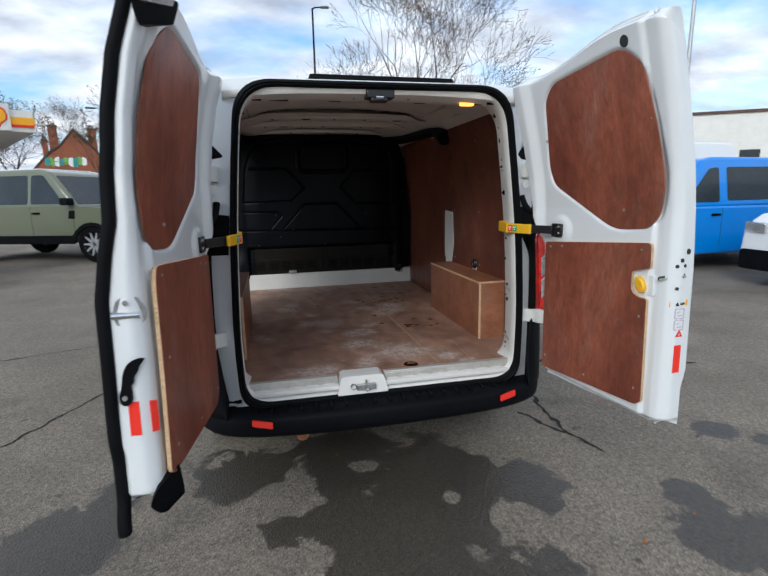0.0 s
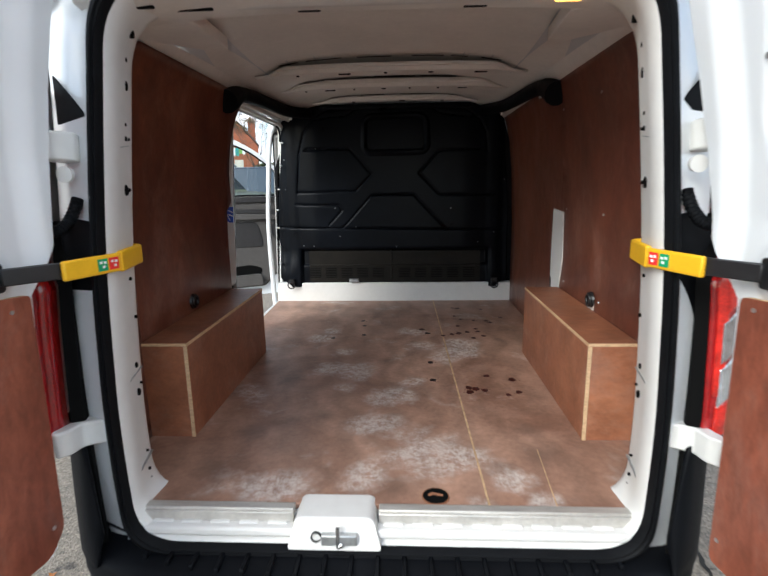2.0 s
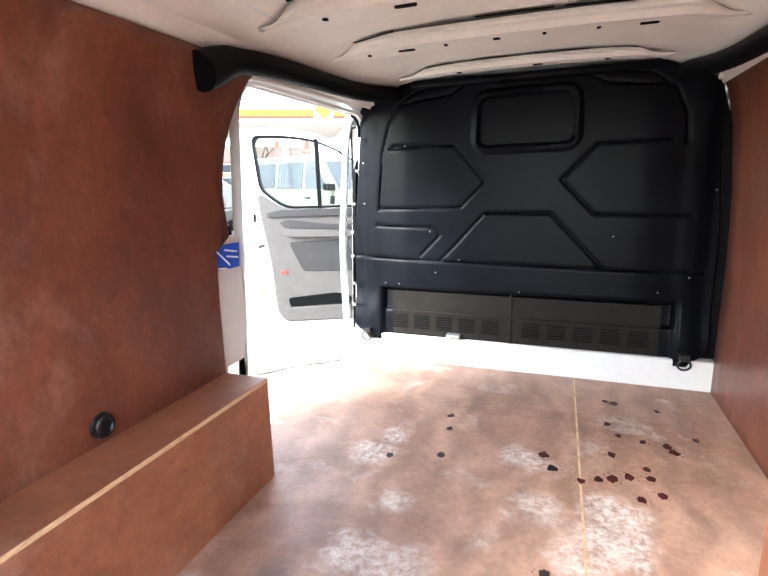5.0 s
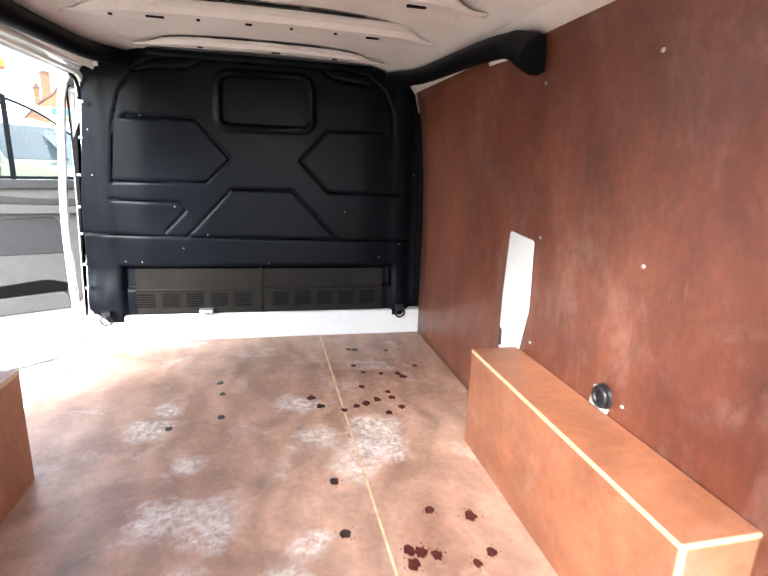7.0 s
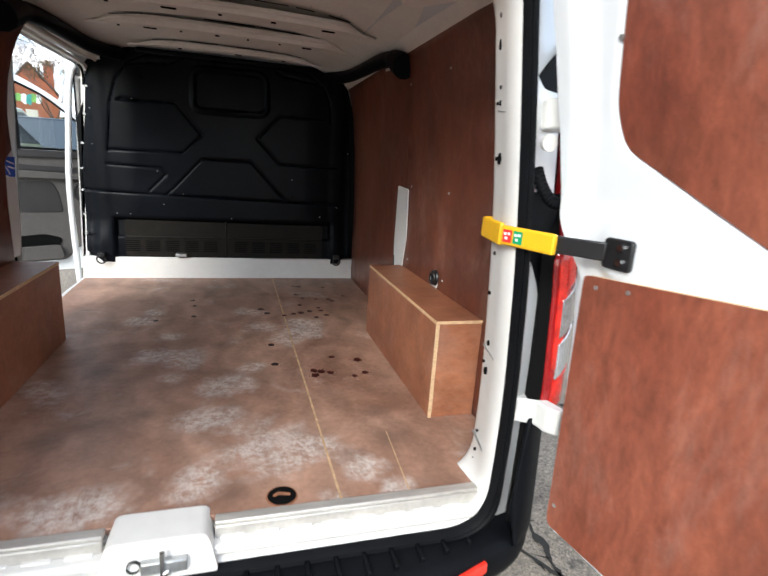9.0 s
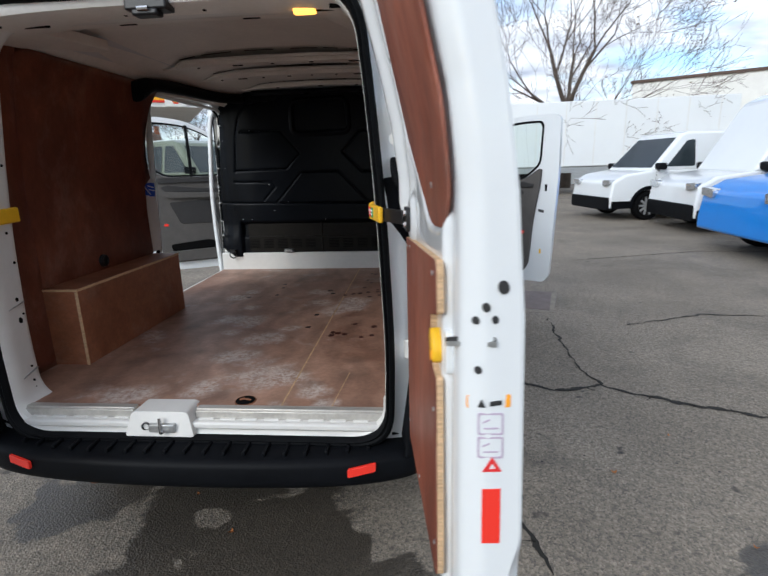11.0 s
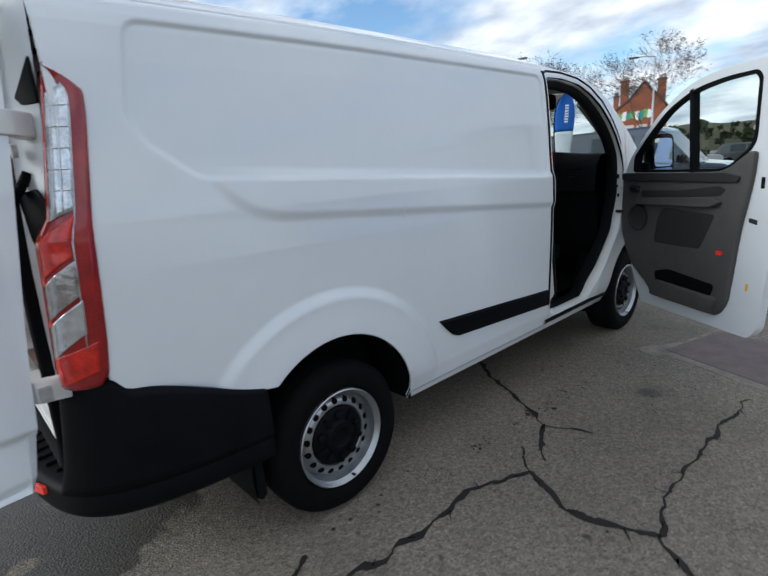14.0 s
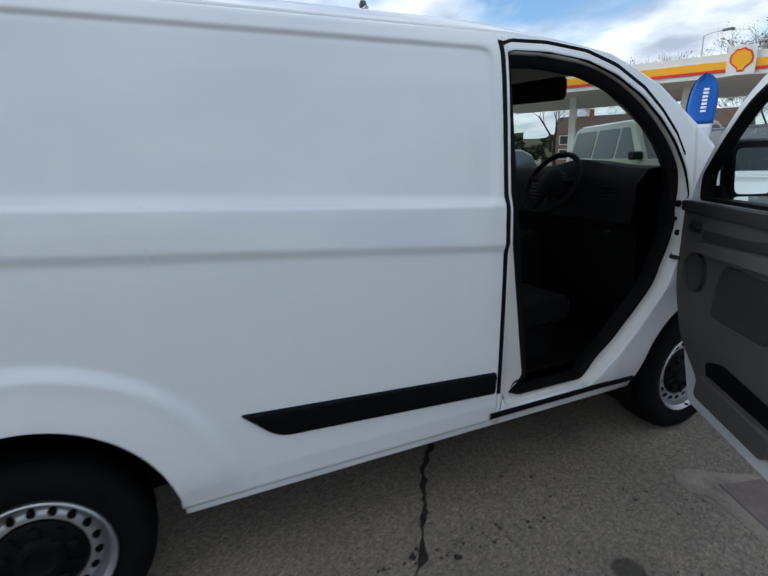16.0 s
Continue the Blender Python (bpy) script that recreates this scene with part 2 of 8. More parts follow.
    if chalk:
        # dusty cement-like smears and dirty patches of their own shape
        def marks(spots, high):
            best = None
            for x, y, rad in spots:
                off = n.new("ShaderNodeVectorMath")
                off.operation = "DISTANCE"
                off.inputs[1].default_value = (x, y, 0.605)
                l.new(coord.outputs["Object"], off.inputs[0])
                fall = n.new("ShaderNodeMapRange")
                fall.inputs["From Min"].default_value, fall.inputs["From Max"].default_value = rad * 0.2, rad * 1.35
                fall.inputs["To Min"].default_value, fall.inputs["To Max"].default_value = high, 0.0
                l.new(off.outputs["Value"], fall.inputs["Value"])
                if best is None:
                    best = fall.outputs[0]
                else:
                    top = n.new("ShaderNodeMath")
                    top.operation = "MAXIMUM"
                    l.new(best, top.inputs[0])
                    l.new(fall.outputs[0], top.inputs[1])
                    best = top.outputs[0]
            return best
        worn = marks(((0.11, 0.57, 0.17), (0.20, 0.50, 0.12), (-0.02, 0.74, 0.10), (-0.15, 1.24, 0.11), (0.01, 0.98, 0.10), (-0.30, 1.31, 0.09), (-0.43, 1.78, 0.08), (-0.38, 1.90, 0.07),
                          (0.10, 1.13, 0.06), (0.15, 1.62, 0.09), (0.38, 1.52, 0.13), (-0.30, 0.33, 0.11), (-0.05, 0.40, 0.08), (0.38, 0.37, 0.09), (0.46, 0.29, 0.06), (0.29, 0.27, 0.06), (-0.59, 1.0, 0.09),
                          (0.25, 1.44, 0.10), (0.37, 1.68, 0.10), (-0.26, 1.51, 0.07), (0.10, 1.90, 0.09), (-0.20, 1.05, 0.07)), 0.34)
        smudge = ramp_node(marks(((-0.24, 0.79, 0.05), (-0.38, 0.74, 0.06), (-0.49, 0.66, 0.07), (0.50, 0.70, 0.06), (0.52, 0.53, 0.08), (-0.03, 1.40, 0.05), (-0.52, 0.42, 0.09), (0.05, 0.34, 0.07), (-0.45, 1.15, 0.07)), 1.0), 0.2, (0, 0, 0), 1.0, (0.42, 0.42, 0.42))
        both = n.new("ShaderNodeMath")
        l.new(worn, both.inputs[0])
        l.new(noise_node(4.5, 4.0, 0.6, 0.5), both.inputs[1])
        patch = ramp_node(both.outputs[0], 0.58, (0, 0, 0), 0.79, (1, 1, 1))
        grit = ramp_node(noise_node(42.0, 8.0, 0.78, 0.25), 0.40, (0.06, 0.06, 0.06), 0.60, (1, 1, 1))
        dust = mixed(1.0, patch, grit, "MULTIPLY")
        dust = ramp_node(dust, 0.0, (0, 0, 0), 1.0, (chalk,) * 3)
        col = mixed(dust, col, (0.74, 0.69, 0.64))
        dirt = ramp_node(noise_node(3.1, 6.0, 0.6, 0.5), 0.56, (0, 0, 0), 0.74, (0.55, 0.55, 0.55))
        col = mixed(dirt, col, (0.085, 0.050, 0.036))
        col = mixed(smudge, col, (0.060, 0.042, 0.034))
    l.new(col, b.inputs["Base Color"])
    rr = n.new("ShaderNodeMapRange")
    rr.inputs["To Min"].default_value, rr.inputs["To Max"].default_value = rough - 0.1, rough + 0.16
    l.new(noise_node(9.0, 5.0), rr.inputs["Value"])
    l.new(rr.outputs[0], b.inputs["Roughness"])
    bp = n.new("ShaderNodeBump")
    bp.inputs["Strength"].default_value, bp.inputs["Distance"].default_value = 0.12, 0.003
    l.new(noise_node(70.0, 4.0), bp.inputs["Height"])
    l.new(bp.outputs[0], b.inputs["Normal"])
    return m


M["ply"] = ply_material("brown_film_plywood", (0.112, 0.032, 0.018), (0.195, 0.066, 0.036), 0.34, along=(1, 1, 0.6), mottle=0.45)
M["plydoor"] = ply_material("red_brown_plywood", (0.165, 0.042, 0.023), (0.290, 0.090, 0.050), 0.45, along=(1, 1.2, 0.5), mottle=0.85)
M["plybox"] = ply_material("orange_brown_plywood", (0.215, 0.075, 0.036), (0.325, 0.131, 0.067), 0.45, along=(0.6, 1, 1), mottle=0.35)
M["plyfloor"] = ply_material("worn_floor_plywood", (0.255, 0.138, 0.094), (0.44, 0.268, 0.192), 0.45, chalk=0.72, mottle=0.25)


def asphalt_material():
    m = bpy.data.materials.new("worn_asphalt")
    m.use_nodes = True
    n, l = m.node_tree.nodes, m.node_tree.links
    b = n["Principled BSDF"]
    coord = n.new("ShaderNodeTexCoord")

    def tex(scale, detail, rough=0.6, warp=0.0):
        t = n.new("ShaderNodeTexNoise")
        t.inputs["Scale"].default_value, t.inputs["Detail"].default_value = scale, detail
        t.inputs["Roughness"].default_value, t.inputs["Distortion"].default_value = rough, warp
        l.new(coord.outputs["Object"], t.inputs["Vector"])
        return t.outputs["Fac"]

    def ramp(src, p0, c0, p1, c1):
        r = n.new("ShaderNodeValToRGB")
        e = r.color_ramp.elements
        e[0].position, e[0].color, e[1].position, e[1].color = p0, (*c0, 1), p1, (*c1, 1)
        l.new(src, r.inputs[0])
        return r.outputs[0]

    def mix(f, a, c, kind="MIX"):
        x = n.new("ShaderNodeMix")
        x.data_type, x.blend_type = "RGBA", kind
        if isinstance(f, float):
            x.inputs["Factor"].default_value = f
        else:
            l.new(f, x.inputs["Factor"])
        for key, v in (("A", a), ("B", c)):
            if isinstance(v, tuple):
                x.inputs[key].default_value = (*v, 1)
            else:
                l.new(v, x.inputs[key])
        return x.outputs["Result"]

    base = ramp(tex(0.7, 6.0), 0.3, (0.140, 0.122, 0.100), 0.7, (0.228, 0.200, 0.166))
    vor = n.new("ShaderNodeTexVoronoi")
    vor.inputs["Scale"].default_value = 120.0
    l.new(coord.outputs["Object"], vor.inputs["Vector"])
    stone = ramp(vor.outputs["Color"], 0.0, (0.42, 0.42, 0.42), 1.0, (1.75, 1.70, 1.62))
    col = mix(0.8, base, stone, "MULTIPLY")
    grit = ramp(tex(38.0, 4.0, 0.75), 0.32, (0.62, 0.61, 0.60), 0.68, (1.36, 1.34, 1.30))
    col = mix(0.8, col, grit, "MULTIPLY")
    fleck = ramp(tex(150.0, 2.0, 0.6), 0.69, (0, 0, 0), 0.74, (0.8, 0.8, 0.8))
    col = mix(fleck, col, (0.42, 0.40, 0.36))
    def blobs(spots, high):
        best = None
        for x, y, rad in spots:
            off = n.new("ShaderNodeVectorMath")
            off.operation = "DISTANCE"
            off.inputs[1].default_value = (x, y, 0.0)
            l.new(coord.outputs["Object"], off.inputs[0])
            fall = n.new("ShaderNodeMapRange")
            fall.inputs["From Min"].default_value, fall.inputs["From Max"].default_value = rad * 0.3, rad * 1.5
            fall.inputs["To Min"].default_value, fall.inputs["To Max"].default_value = high, 0.0
            l.new(off.outputs["Value"], fall.inputs["Value"])
            if best is None:
                best = fall.outputs[0]
            else:
                top = n.new("ShaderNodeMath")
                top.operation = "MAXIMUM"
                l.new(best, top.inputs[0])
                l.new(fall.outputs[0], top.inputs[1])
                best = top.outputs[0]
        return best

    # spilt water behind the van, with drier islands
    pools = blobs(((-0.09, -0.23, 0.50), (-0.42, -0.10, 0.34), (0.25, 0.33, 0.31), (-0.70, 0.50, 0.30), (-0.16, 0.60, 0.3), (0.66, 0.02, 0.24), (0.40, 0.05, 0.34), (0.15, -0.02, 0.40),
                   (-1.50, 0.10, 0.30), (-1.35, 0.45, 0.16), (1.36, -0.56, 0.24), (1.42, -0.28, 0.12), (2.10, 0.23, 0.13), (2.27, 0.06, 0.10), (0.2, -0.75, 0.45), (-0.25, 0.30, 0.25), (1.52, 2.95, 0.06)), 0.52)
    dry = blobs(((-0.50, 0.22, 0.18), (0.29, 0.01, 0.06), (0.52, -0.18, 0.11), (-0.09, 0.42, 0.06), (-0.80, -0.10, 0.16), (-0.50, -0.22, 0.14)), 0.50)
    less = n.new("ShaderNodeMath")
    less.operation = "SUBTRACT"
    l.new(pools, less.inputs[0])
    l.new(dry, less.inputs[1])
    damp = n.new("ShaderNodeMath")
    l.new(tex(4.5, 7.0, 0.6, 0.7), damp.inputs[0])
    l.new(less.outputs[0], damp.inputs[1])
    wet = ramp(damp.outputs[0], 0.715, (0, 0, 0), 0.765, (1, 1, 1))
    wet_soft = ramp(wet, 0.0, (0, 0, 0), 1.0, (0.74, 0.74, 0.74))
    col = mix(wet_soft, col, (0.022, 0.018, 0.014))
    worn = ramp(tex(0.8, 9.0, 0.72, 0.4), 0.52, (0, 0, 0), 0.66, (0.42, 0.42, 0.42))
    col = mix(worn, col, (0.055, 0.049, 0.042))
    spots = ramp(tex(6.5, 3.0, 0.5), 0.70, (0, 0, 0), 0.74, (0.7, 0.7, 0.7))
    col = mix(spots, col, (0.020, 0.019, 0.018))
    l.new(col, b.inputs["Base Color"])
    r = ramp(wet, 0.0, (0.86, 0.86, 0.86), 1.0, (0.42, 0.42, 0.42))
    l.new(r, b.inputs["Roughness"])
    bp = n.new("ShaderNodeBump")
    bp.inputs["Strength"].default_value, bp.inputs["Distance"].default_value = 0.55, 0.006
    l.new(vor.outputs["Distance"], bp.inputs["Height"])
    l.new(bp.outputs[0], b.inputs["Normal"])
    return m


M["asphalt"] = asphalt_material()


# ---- mesh helpers ----
class Geo:
    """Collects vertices and faces; obj() links them as one mesh."""

    def __init__(self):
        self.v, self.f = [], []

    def add(self, verts, faces):
        o = len(self.v)
        self.v += [tuple(p) for p in verts]
        self.f += [tuple(i + o for i in f) for f in faces]
        return self

    def box(self, lo, hi):
        (a, b, c), (d, e, f) = lo, hi
        return self.add([(a, b, c), (d, b, c), (d, e, c), (a, e, c), (a, b, f), (d, b, f), (d, e, f), (a, e, f)],
                        [(3, 2, 1, 0), (4, 5, 6, 7), (0, 1, 5, 4), (1, 2, 6, 5), (2, 3, 7, 6), (3, 0, 4, 7)])

    def prism(self, poly, place, d0, d1):
        """poly: 2D outline; place(a, b, d) gives the point in space at depth d."""
        k = len(poly)
        pts = [place(a, b, d0) for a, b in poly] + [place(a, b, d1) for a, b in poly]
        faces = [tuple(range(k)), tuple(range(2 * k - 1, k - 1, -1))]
        faces += [(i, k + i, k + (i + 1) % k, (i + 1) % k) for i in range(k)]
        return self.add(pts, faces)

    def loft(self, loops, closed=True, caps=False):
        k = len(loops[0])
        pts = [p for lp in loops for p in lp]
        faces = []
        for i in range(len(loops) - 1):
            for j in range(k if closed else k - 1):
                a, b = i * k + j, i * k + (j + 1) % k
                faces.append((a, b, b + k, a + k))
        if caps:
            faces += [tuple(range(k - 1, -1, -1)), tuple(range((len(loops) - 1) * k, len(loops) * k))]
        return self.add(pts, faces)

    def tube(self, path, r, sides=8, flat=1.0):
        path = [Vector(p) for p in path]
        loops, side = [], None
        for i, p in enumerate(path):
            d = (path[min(i + 1, len(path) - 1)] - path[max(i - 1, 0)]).normalized()
            if side is None:
                side = d.orthogonal().normalized()
            side = (side - d * side.dot(d)).normalized()
            up = d.cross(side)
            rr = r[i] if isinstance(r, (list, tuple)) else r
            loops.append([p + side * rr * math.cos(6.2832 * k / sides) + up * rr * flat * math.sin(6.2832 * k / sides) for k in range(sides)])
        return self.loft(loops, True, True)

    def lathe(self, profile, centre, axis="x", sides=40):
        """profile: (distance along the axis, radius) from one end to the other."""
        loops = []
        for a, r in profile:
            ring = []
            for k in range(sides):
                c, s = r * math.cos(6.2832 * k / sides), r * math.sin(6.2832 * k / sides)
                q = {"x": (a, c, s), "y": (c, a, s), "z": (c, s, a)}[axis]
                ring.append((centre[0] + q[0], centre[1] + q[1], centre[2] + q[2]))
            loops.append(ring)
        return self.loft(loops, True, False)

    def sheet(self, rows):
        """rows of points, all of one length."""
        return self.loft(rows, False, False)

    def obj(self, name, mat, parent=None, label="", smooth=40, bevel=0.0, solid=0.0, seg=2, offset=-1.0):
        me = bpy.data.meshes.new(name)
        me.from_pydata(self.v, [], self.f)
        me.validate()
        bm = bmesh.new()
        bm.from_mesh(me)
        bmesh.ops.recalc_face_normals(bm, faces=bm.faces)
        bm.to_mesh(me)
        bm.free()
        me.materials.append(M[mat] if isinstance(mat, str) else mat)
        if smooth:
            me.shade_smooth()
            me.set_sharp_from_angle(angle=radians(smooth))
        ob = new(name, me)
        if solid:
            s = ob.modifiers.new("thick", "SOLIDIFY")
            s.thickness, s.offset = solid, offset
        if bevel:
            b = ob.modifiers.new("edges", "BEVEL")
            b.width, b.segments, b.limit_method = bevel, seg, "ANGLE"
            b.harden_normals = False
        if parent:
            ob.parent = parent
        if label:
            ob["label"] = label
        return ob


def thing(name, label, category, group="", kind=""):
    return tagged(new(name), label, category, group, kind)


def rounded(pts, r, n=5):
    """A 2D outline with its corners rounded; r: one radius, or one for each corner."""
    out, k = [], len(pts)
    for i, p in enumerate(pts):
        rr = r[i] if isinstance(r, (list, tuple)) else r
        p, a, b = Vector(p), Vector(pts[i - 1]), Vector(pts[(i + 1) % k])
        da, db = (a - p), (b - p)
        t = min(rr, da.length * 0.45, db.length * 0.45)
        if t < 1e-5:
            out.append(tuple(p))
            continue
        s, e = p + da.normalized() * t, p + db.normalized() * t
        for j in range(n + 1):
            q = j / n
            out.append(tuple(s * (1 - q) ** 2 + p * 2 * q * (1 - q) + e * q * q))
    return out


def lerp_table(x, table):
    xs, ys = zip(*table)
    return float(np.interp(x, xs, ys))


def smooth(a, b, x):
    t = min(1.0, max(0.0, (x - a) / (b - a)))
    return t * t * (3 - 2 * t)


def inside_distance(p, poly):
    """Distance of p to the outline, positive inside."""
    best, odd = 1e9, False
    k = len(poly)
    for i in range(k):
        (ax, ay), (bx, by) = poly[i], poly[(i + 1) % k]
        dx, dy = bx - ax, by - ay
        t = max(0, min(1, ((p[0] - ax) * dx + (p[1] - ay) * dy) / (dx * dx + dy * dy + 1e-12)))
        best = min(best, math.hypot(p[0] - ax - t * dx, p[1] - ay - t * dy))
        if (ay > p[1]) != (by > p[1]) and p[0] < ax + (p[1] - ay) / (by - ay) * dx:
            odd = not odd
    return best if odd else -best


def steps(a, b, n):
    return [a + (b - a) * i / n for i in range(n + 1)]


# ---- ground ----
ground = Geo()
ground.add([(-700, -300, 0), (700, -300, 0), (700, 900, 0), (-700, 900, 0)], [(0, 1, 2, 3)])
tagged(ground.obj("ground", "asphalt", smooth=0), "worn grey asphalt forecourt with damp dark patches", "ground", kind="structure")

# ---- the van: x across, y forwards from the rear bumper ----
van = thing("panel_van", "white panel van with rear and front doors open", "van")
FLOOR = 0.605
ARCH_R, ARCH_F, ARCH_Z, ARCH_RAD, ARCH_UP = 1.10, 4.03, 0.335, 0.412, 1.06
RECESS = rounded([(0.53, 1.862), (0.485, 1.60), (0.52, 1.525), (0.67, 1.408), (2.735, 1.302), (2.735, 1.862)], [0.05, 0.03, 0.05, 0.04, 0.05, 0.05], 4)
BAND = rounded([(0.66, 1.430), (0.84, 1.270), (3.0, 1.116), (3.0, 1.300)], [0.10, 0.10, 0.0, 0.0], 5)
WIDTH = [(0.20, 0.905), (0.30, 0.925), (0.36, 0.940), (0.45, 0.953), (0.65, 0.962), (0.95, 0.970), (1.15, 0.972), (1.30, 0.967),
         (1.42, 0.957), (1.60, 0.944), (1.75, 0.930), (1.84, 0.917), (1.875, 0.905), (1.905, 0.888), (1.925, 0.868)]


def side_x(y, z):
    """Half width of the body at y, z, with its pressed panel, shoulder band and arch flares."""
    x = lerp_table(z, WIDTH)
    if y < 1.5:
        x -= 0.055 * ((1.5 - y) / 1.1) ** 1.6
    if y > 3.9:
        x -= 0.10 * ((y - 3.9) / 1.0) ** 2
    if y < 2.9:
        if 0.40 < y and z > 1.2:
            x -= 0.013 * smooth(-0.008, 0.011, inside_distance((y, z), RECESS))
        if z > 1.0 and y > 0.55:
            d = inside_distance((y, z), BAND)
            x += 0.013 * smooth(-0.022, 0.020, d) * smooth(0.60, 0.95, y)
    for c in (ARCH_R, ARCH_F):
        r = math.hypot(y - c, z - ARCH_Z)
        x += (0.017 * smooth(0.635, 0.575, r) + 0.010 * smooth(0.57, 0.43, r)) * smooth(0.33, 0.52, z)
    if y > 1.3 and z < 0.4:
        x -= 0.010 * smooth(0.378, 0.362, z)
    return x


def arch_low(y, low):
    """Lower edge of the body side, raised over the wheels."""
    for c in (ARCH_R, ARCH_F):
        if abs(y - c) < ARCH_RAD:
            return max(low, ARCH_Z + ARCH_UP * math.sqrt(ARCH_RAD ** 2 - (y - c) ** 2))
    return low


def body_strip(name, ys, zlo, zhi, nz, sign, mat="paint", solid=0.012, label="", parent=van):
    g = Geo()
    rows = []
    for y in ys:
        a, b = zlo(y), zhi(y)
        rows.append([(sign * side_x(y, z), y, z) for z in (a + (b - a) * i / nz for i in range(nz + 1))])
    g.sheet(rows)
    ob = g.obj(name, mat, parent, label, smooth=50, solid=solid, offset=-1.0 if sign > 0 else 1.0)
    return ob


def around_arch(c, n):
    return [c - ARCH_RAD * math.cos(math.pi * i / n) for i in range(n + 1)]


def quarter_low(y):
    """Lower edge of the white rear quarter, above the black bumper corner."""
    return 0.800 - 0.142 * smooth(0.34, 0.84, y) + 0.05 * (1 - smooth(0.31, 0.38, y)) ** 2


def rear_low(y):
    return max(quarter_low(y), arch_low(y, 0.30)) if y < ARCH_R else arch_low(y, 0.335)


DOOR_TOP = [(2.78, 1.845), (2.83, 1.862), (3.00, 1.866), (3.20, 1.846), (3.36, 1.797), (3.52, 1.716), (3.64, 1.625), (3.74, 1.525), (3.82, 1.405), (3.862, 1.28), (3.875, 1.17)]
DOOR_LOW = [(2.78, 0.50), (2.83, 0.425), (2.90, 0.412), (3.32, 0.410), (3.38, 0.44), (3.47, 0.545), (3.59, 0.675), (3.71, 0.805), (3.80, 0.925), (3.85, 1.035), (3.875, 1.13)]
ROOF_EDGE = [(0.2, 1.915), (0.5, 1.922), (2.6, 1.925), (2.9, 1.923), (3.1, 1.915), (3.33, 1.880), (3.62, 1.765), (3.89, 1.593), (4.2, 1.37), (4.35, 1.25), (4.6, 1.08), (4.85, 0.92)]
roof_edge = lambda y: lerp_table(y, ROOF_EDGE)

ys_rear = sorted(set([round(v, 4) for v in steps(0.31, 2.775, 290) + around_arch(ARCH_R, 46)]))
body_strip("body_side", ys_rear, rear_low, roof_edge, 250, 1)
# left side: behind the sliding opening, and above and below it
ys_l = [y for y in ys_rear if y <= 1.70] + [1.70]
body_strip("body_side", ys_l, rear_low, roof_edge, 60, -1)
body_strip("body_side", steps(1.70, 2.775, 20), lambda y: 1.903, roof_edge, 4, -1, solid=0.015)
body_strip("body_side", steps(1.70, 2.775, 20), lambda y: 0.335, lambda y: 0.555, 8, -1, solid=0.03)
for s in (1, -1):
    if s > 0:
        body_strip("door_pillar", steps(2.775, 2.80, 2), lambda y: 0.335, roof_edge, 60, s, solid=0.04)
    else:
        g = Geo().sheet([[(-(lerp_table(z, WIDTH) - 0.006), y, z) for y in (2.775, 2.80)] for z in steps(0.335, 1.915, 30)])
        g.obj("door_pillar", "paint", van, smooth=50, solid=0.03, offset=1.0)
    ys = steps(2.80, 3.875, 66)
    body_strip("roof_rail", ys, lambda y: max(lerp_table(y, DOOR_TOP), 0), lambda y: max(roof_edge(y), lerp_table(y, DOOR_TOP) + 0.045), 8, s, solid=0.05)
    ys = sorted(set(steps(2.80, 3.875, 44) + [y for y in around_arch(ARCH_F, 40) if y < 3.875]))
    body_strip("sill_panel", ys, lambda y: arch_low(y, 0.335), lambda y: max(lerp_table(y, DOOR_LOW), arch_low(y, 0.335) + 0.03), 16, s, solid=0.05)
    ys = sorted(set(steps(3.875, 4.85, 46) + [y for y in around_arch(ARCH_F, 40) if y > 3.875]))
    body_strip("front_wing", ys, lambda y: arch_low(y, 0.335), lambda y: max(roof_edge(y), arch_low(y, 0.335) + 0.05), 30, s, solid=0.03)

# roof skin with shallow ribs
g = Geo()
for yy in [steps(0.278, 3.46, 110)]:
    rows = []
    for y in yy:
        e = roof_edge(y)
        xe = side_x(max(y, 0.31), min(e, 1.925)) - (0.02 if y < 0.31 else 0)
        crown = (0.072 + 0.088 * smooth(0.30, 0.80, y)) * (1 - 0.55 * smooth(2.7, 3.46, y))
        row = []
        for i in range(41):
            u = -1 + 2 * i / 40
            h = (1 - abs(u) ** (3.2 + 4.5 * smooth(0.75, 0.30, y)))
            rib = 0.004 * math.cos(u * 40) * smooth(0.95, 0.7, abs(u)) * smooth(0.3, 0.6, y) * smooth(2.9, 2.5, y)
            row.append((xe * u, y, e + crown * h + rib))
        rows.append(row)
    g.sheet(rows)
g.obj("roof", "paint", van, smooth=50, solid=0.01)
# windscreen, bonnet and nose
g = Geo()
g.sheet([[(x * (0.80 + 0.08 * k), 3.45 + 0.82 * k + 0.10 * (1 - x * x), 1.84 - 0.56 * k + 0.07 * (1 - x * x) * (1 - k)) for x in steps(-1, 1, 16)] for k in steps(0, 1, 8)])
ws = g.obj("windscreen", "glass", van, smooth=60)
ws.visible_shadow = False
g = Geo()
g.sheet([[(x * (0.90 - 0.06 * k), 4.24 + 0.51 * k + 0.12 * (1 - x * x), 1.27 - 0.20 * k - 0.25 * k ** 3 - 0.05 * x * x) for x in steps(-1, 1, 16)] for k in steps(0, 1, 10)])
g.obj("bonnet", "paint", van, smooth=60, solid=0.02)
g = Geo()
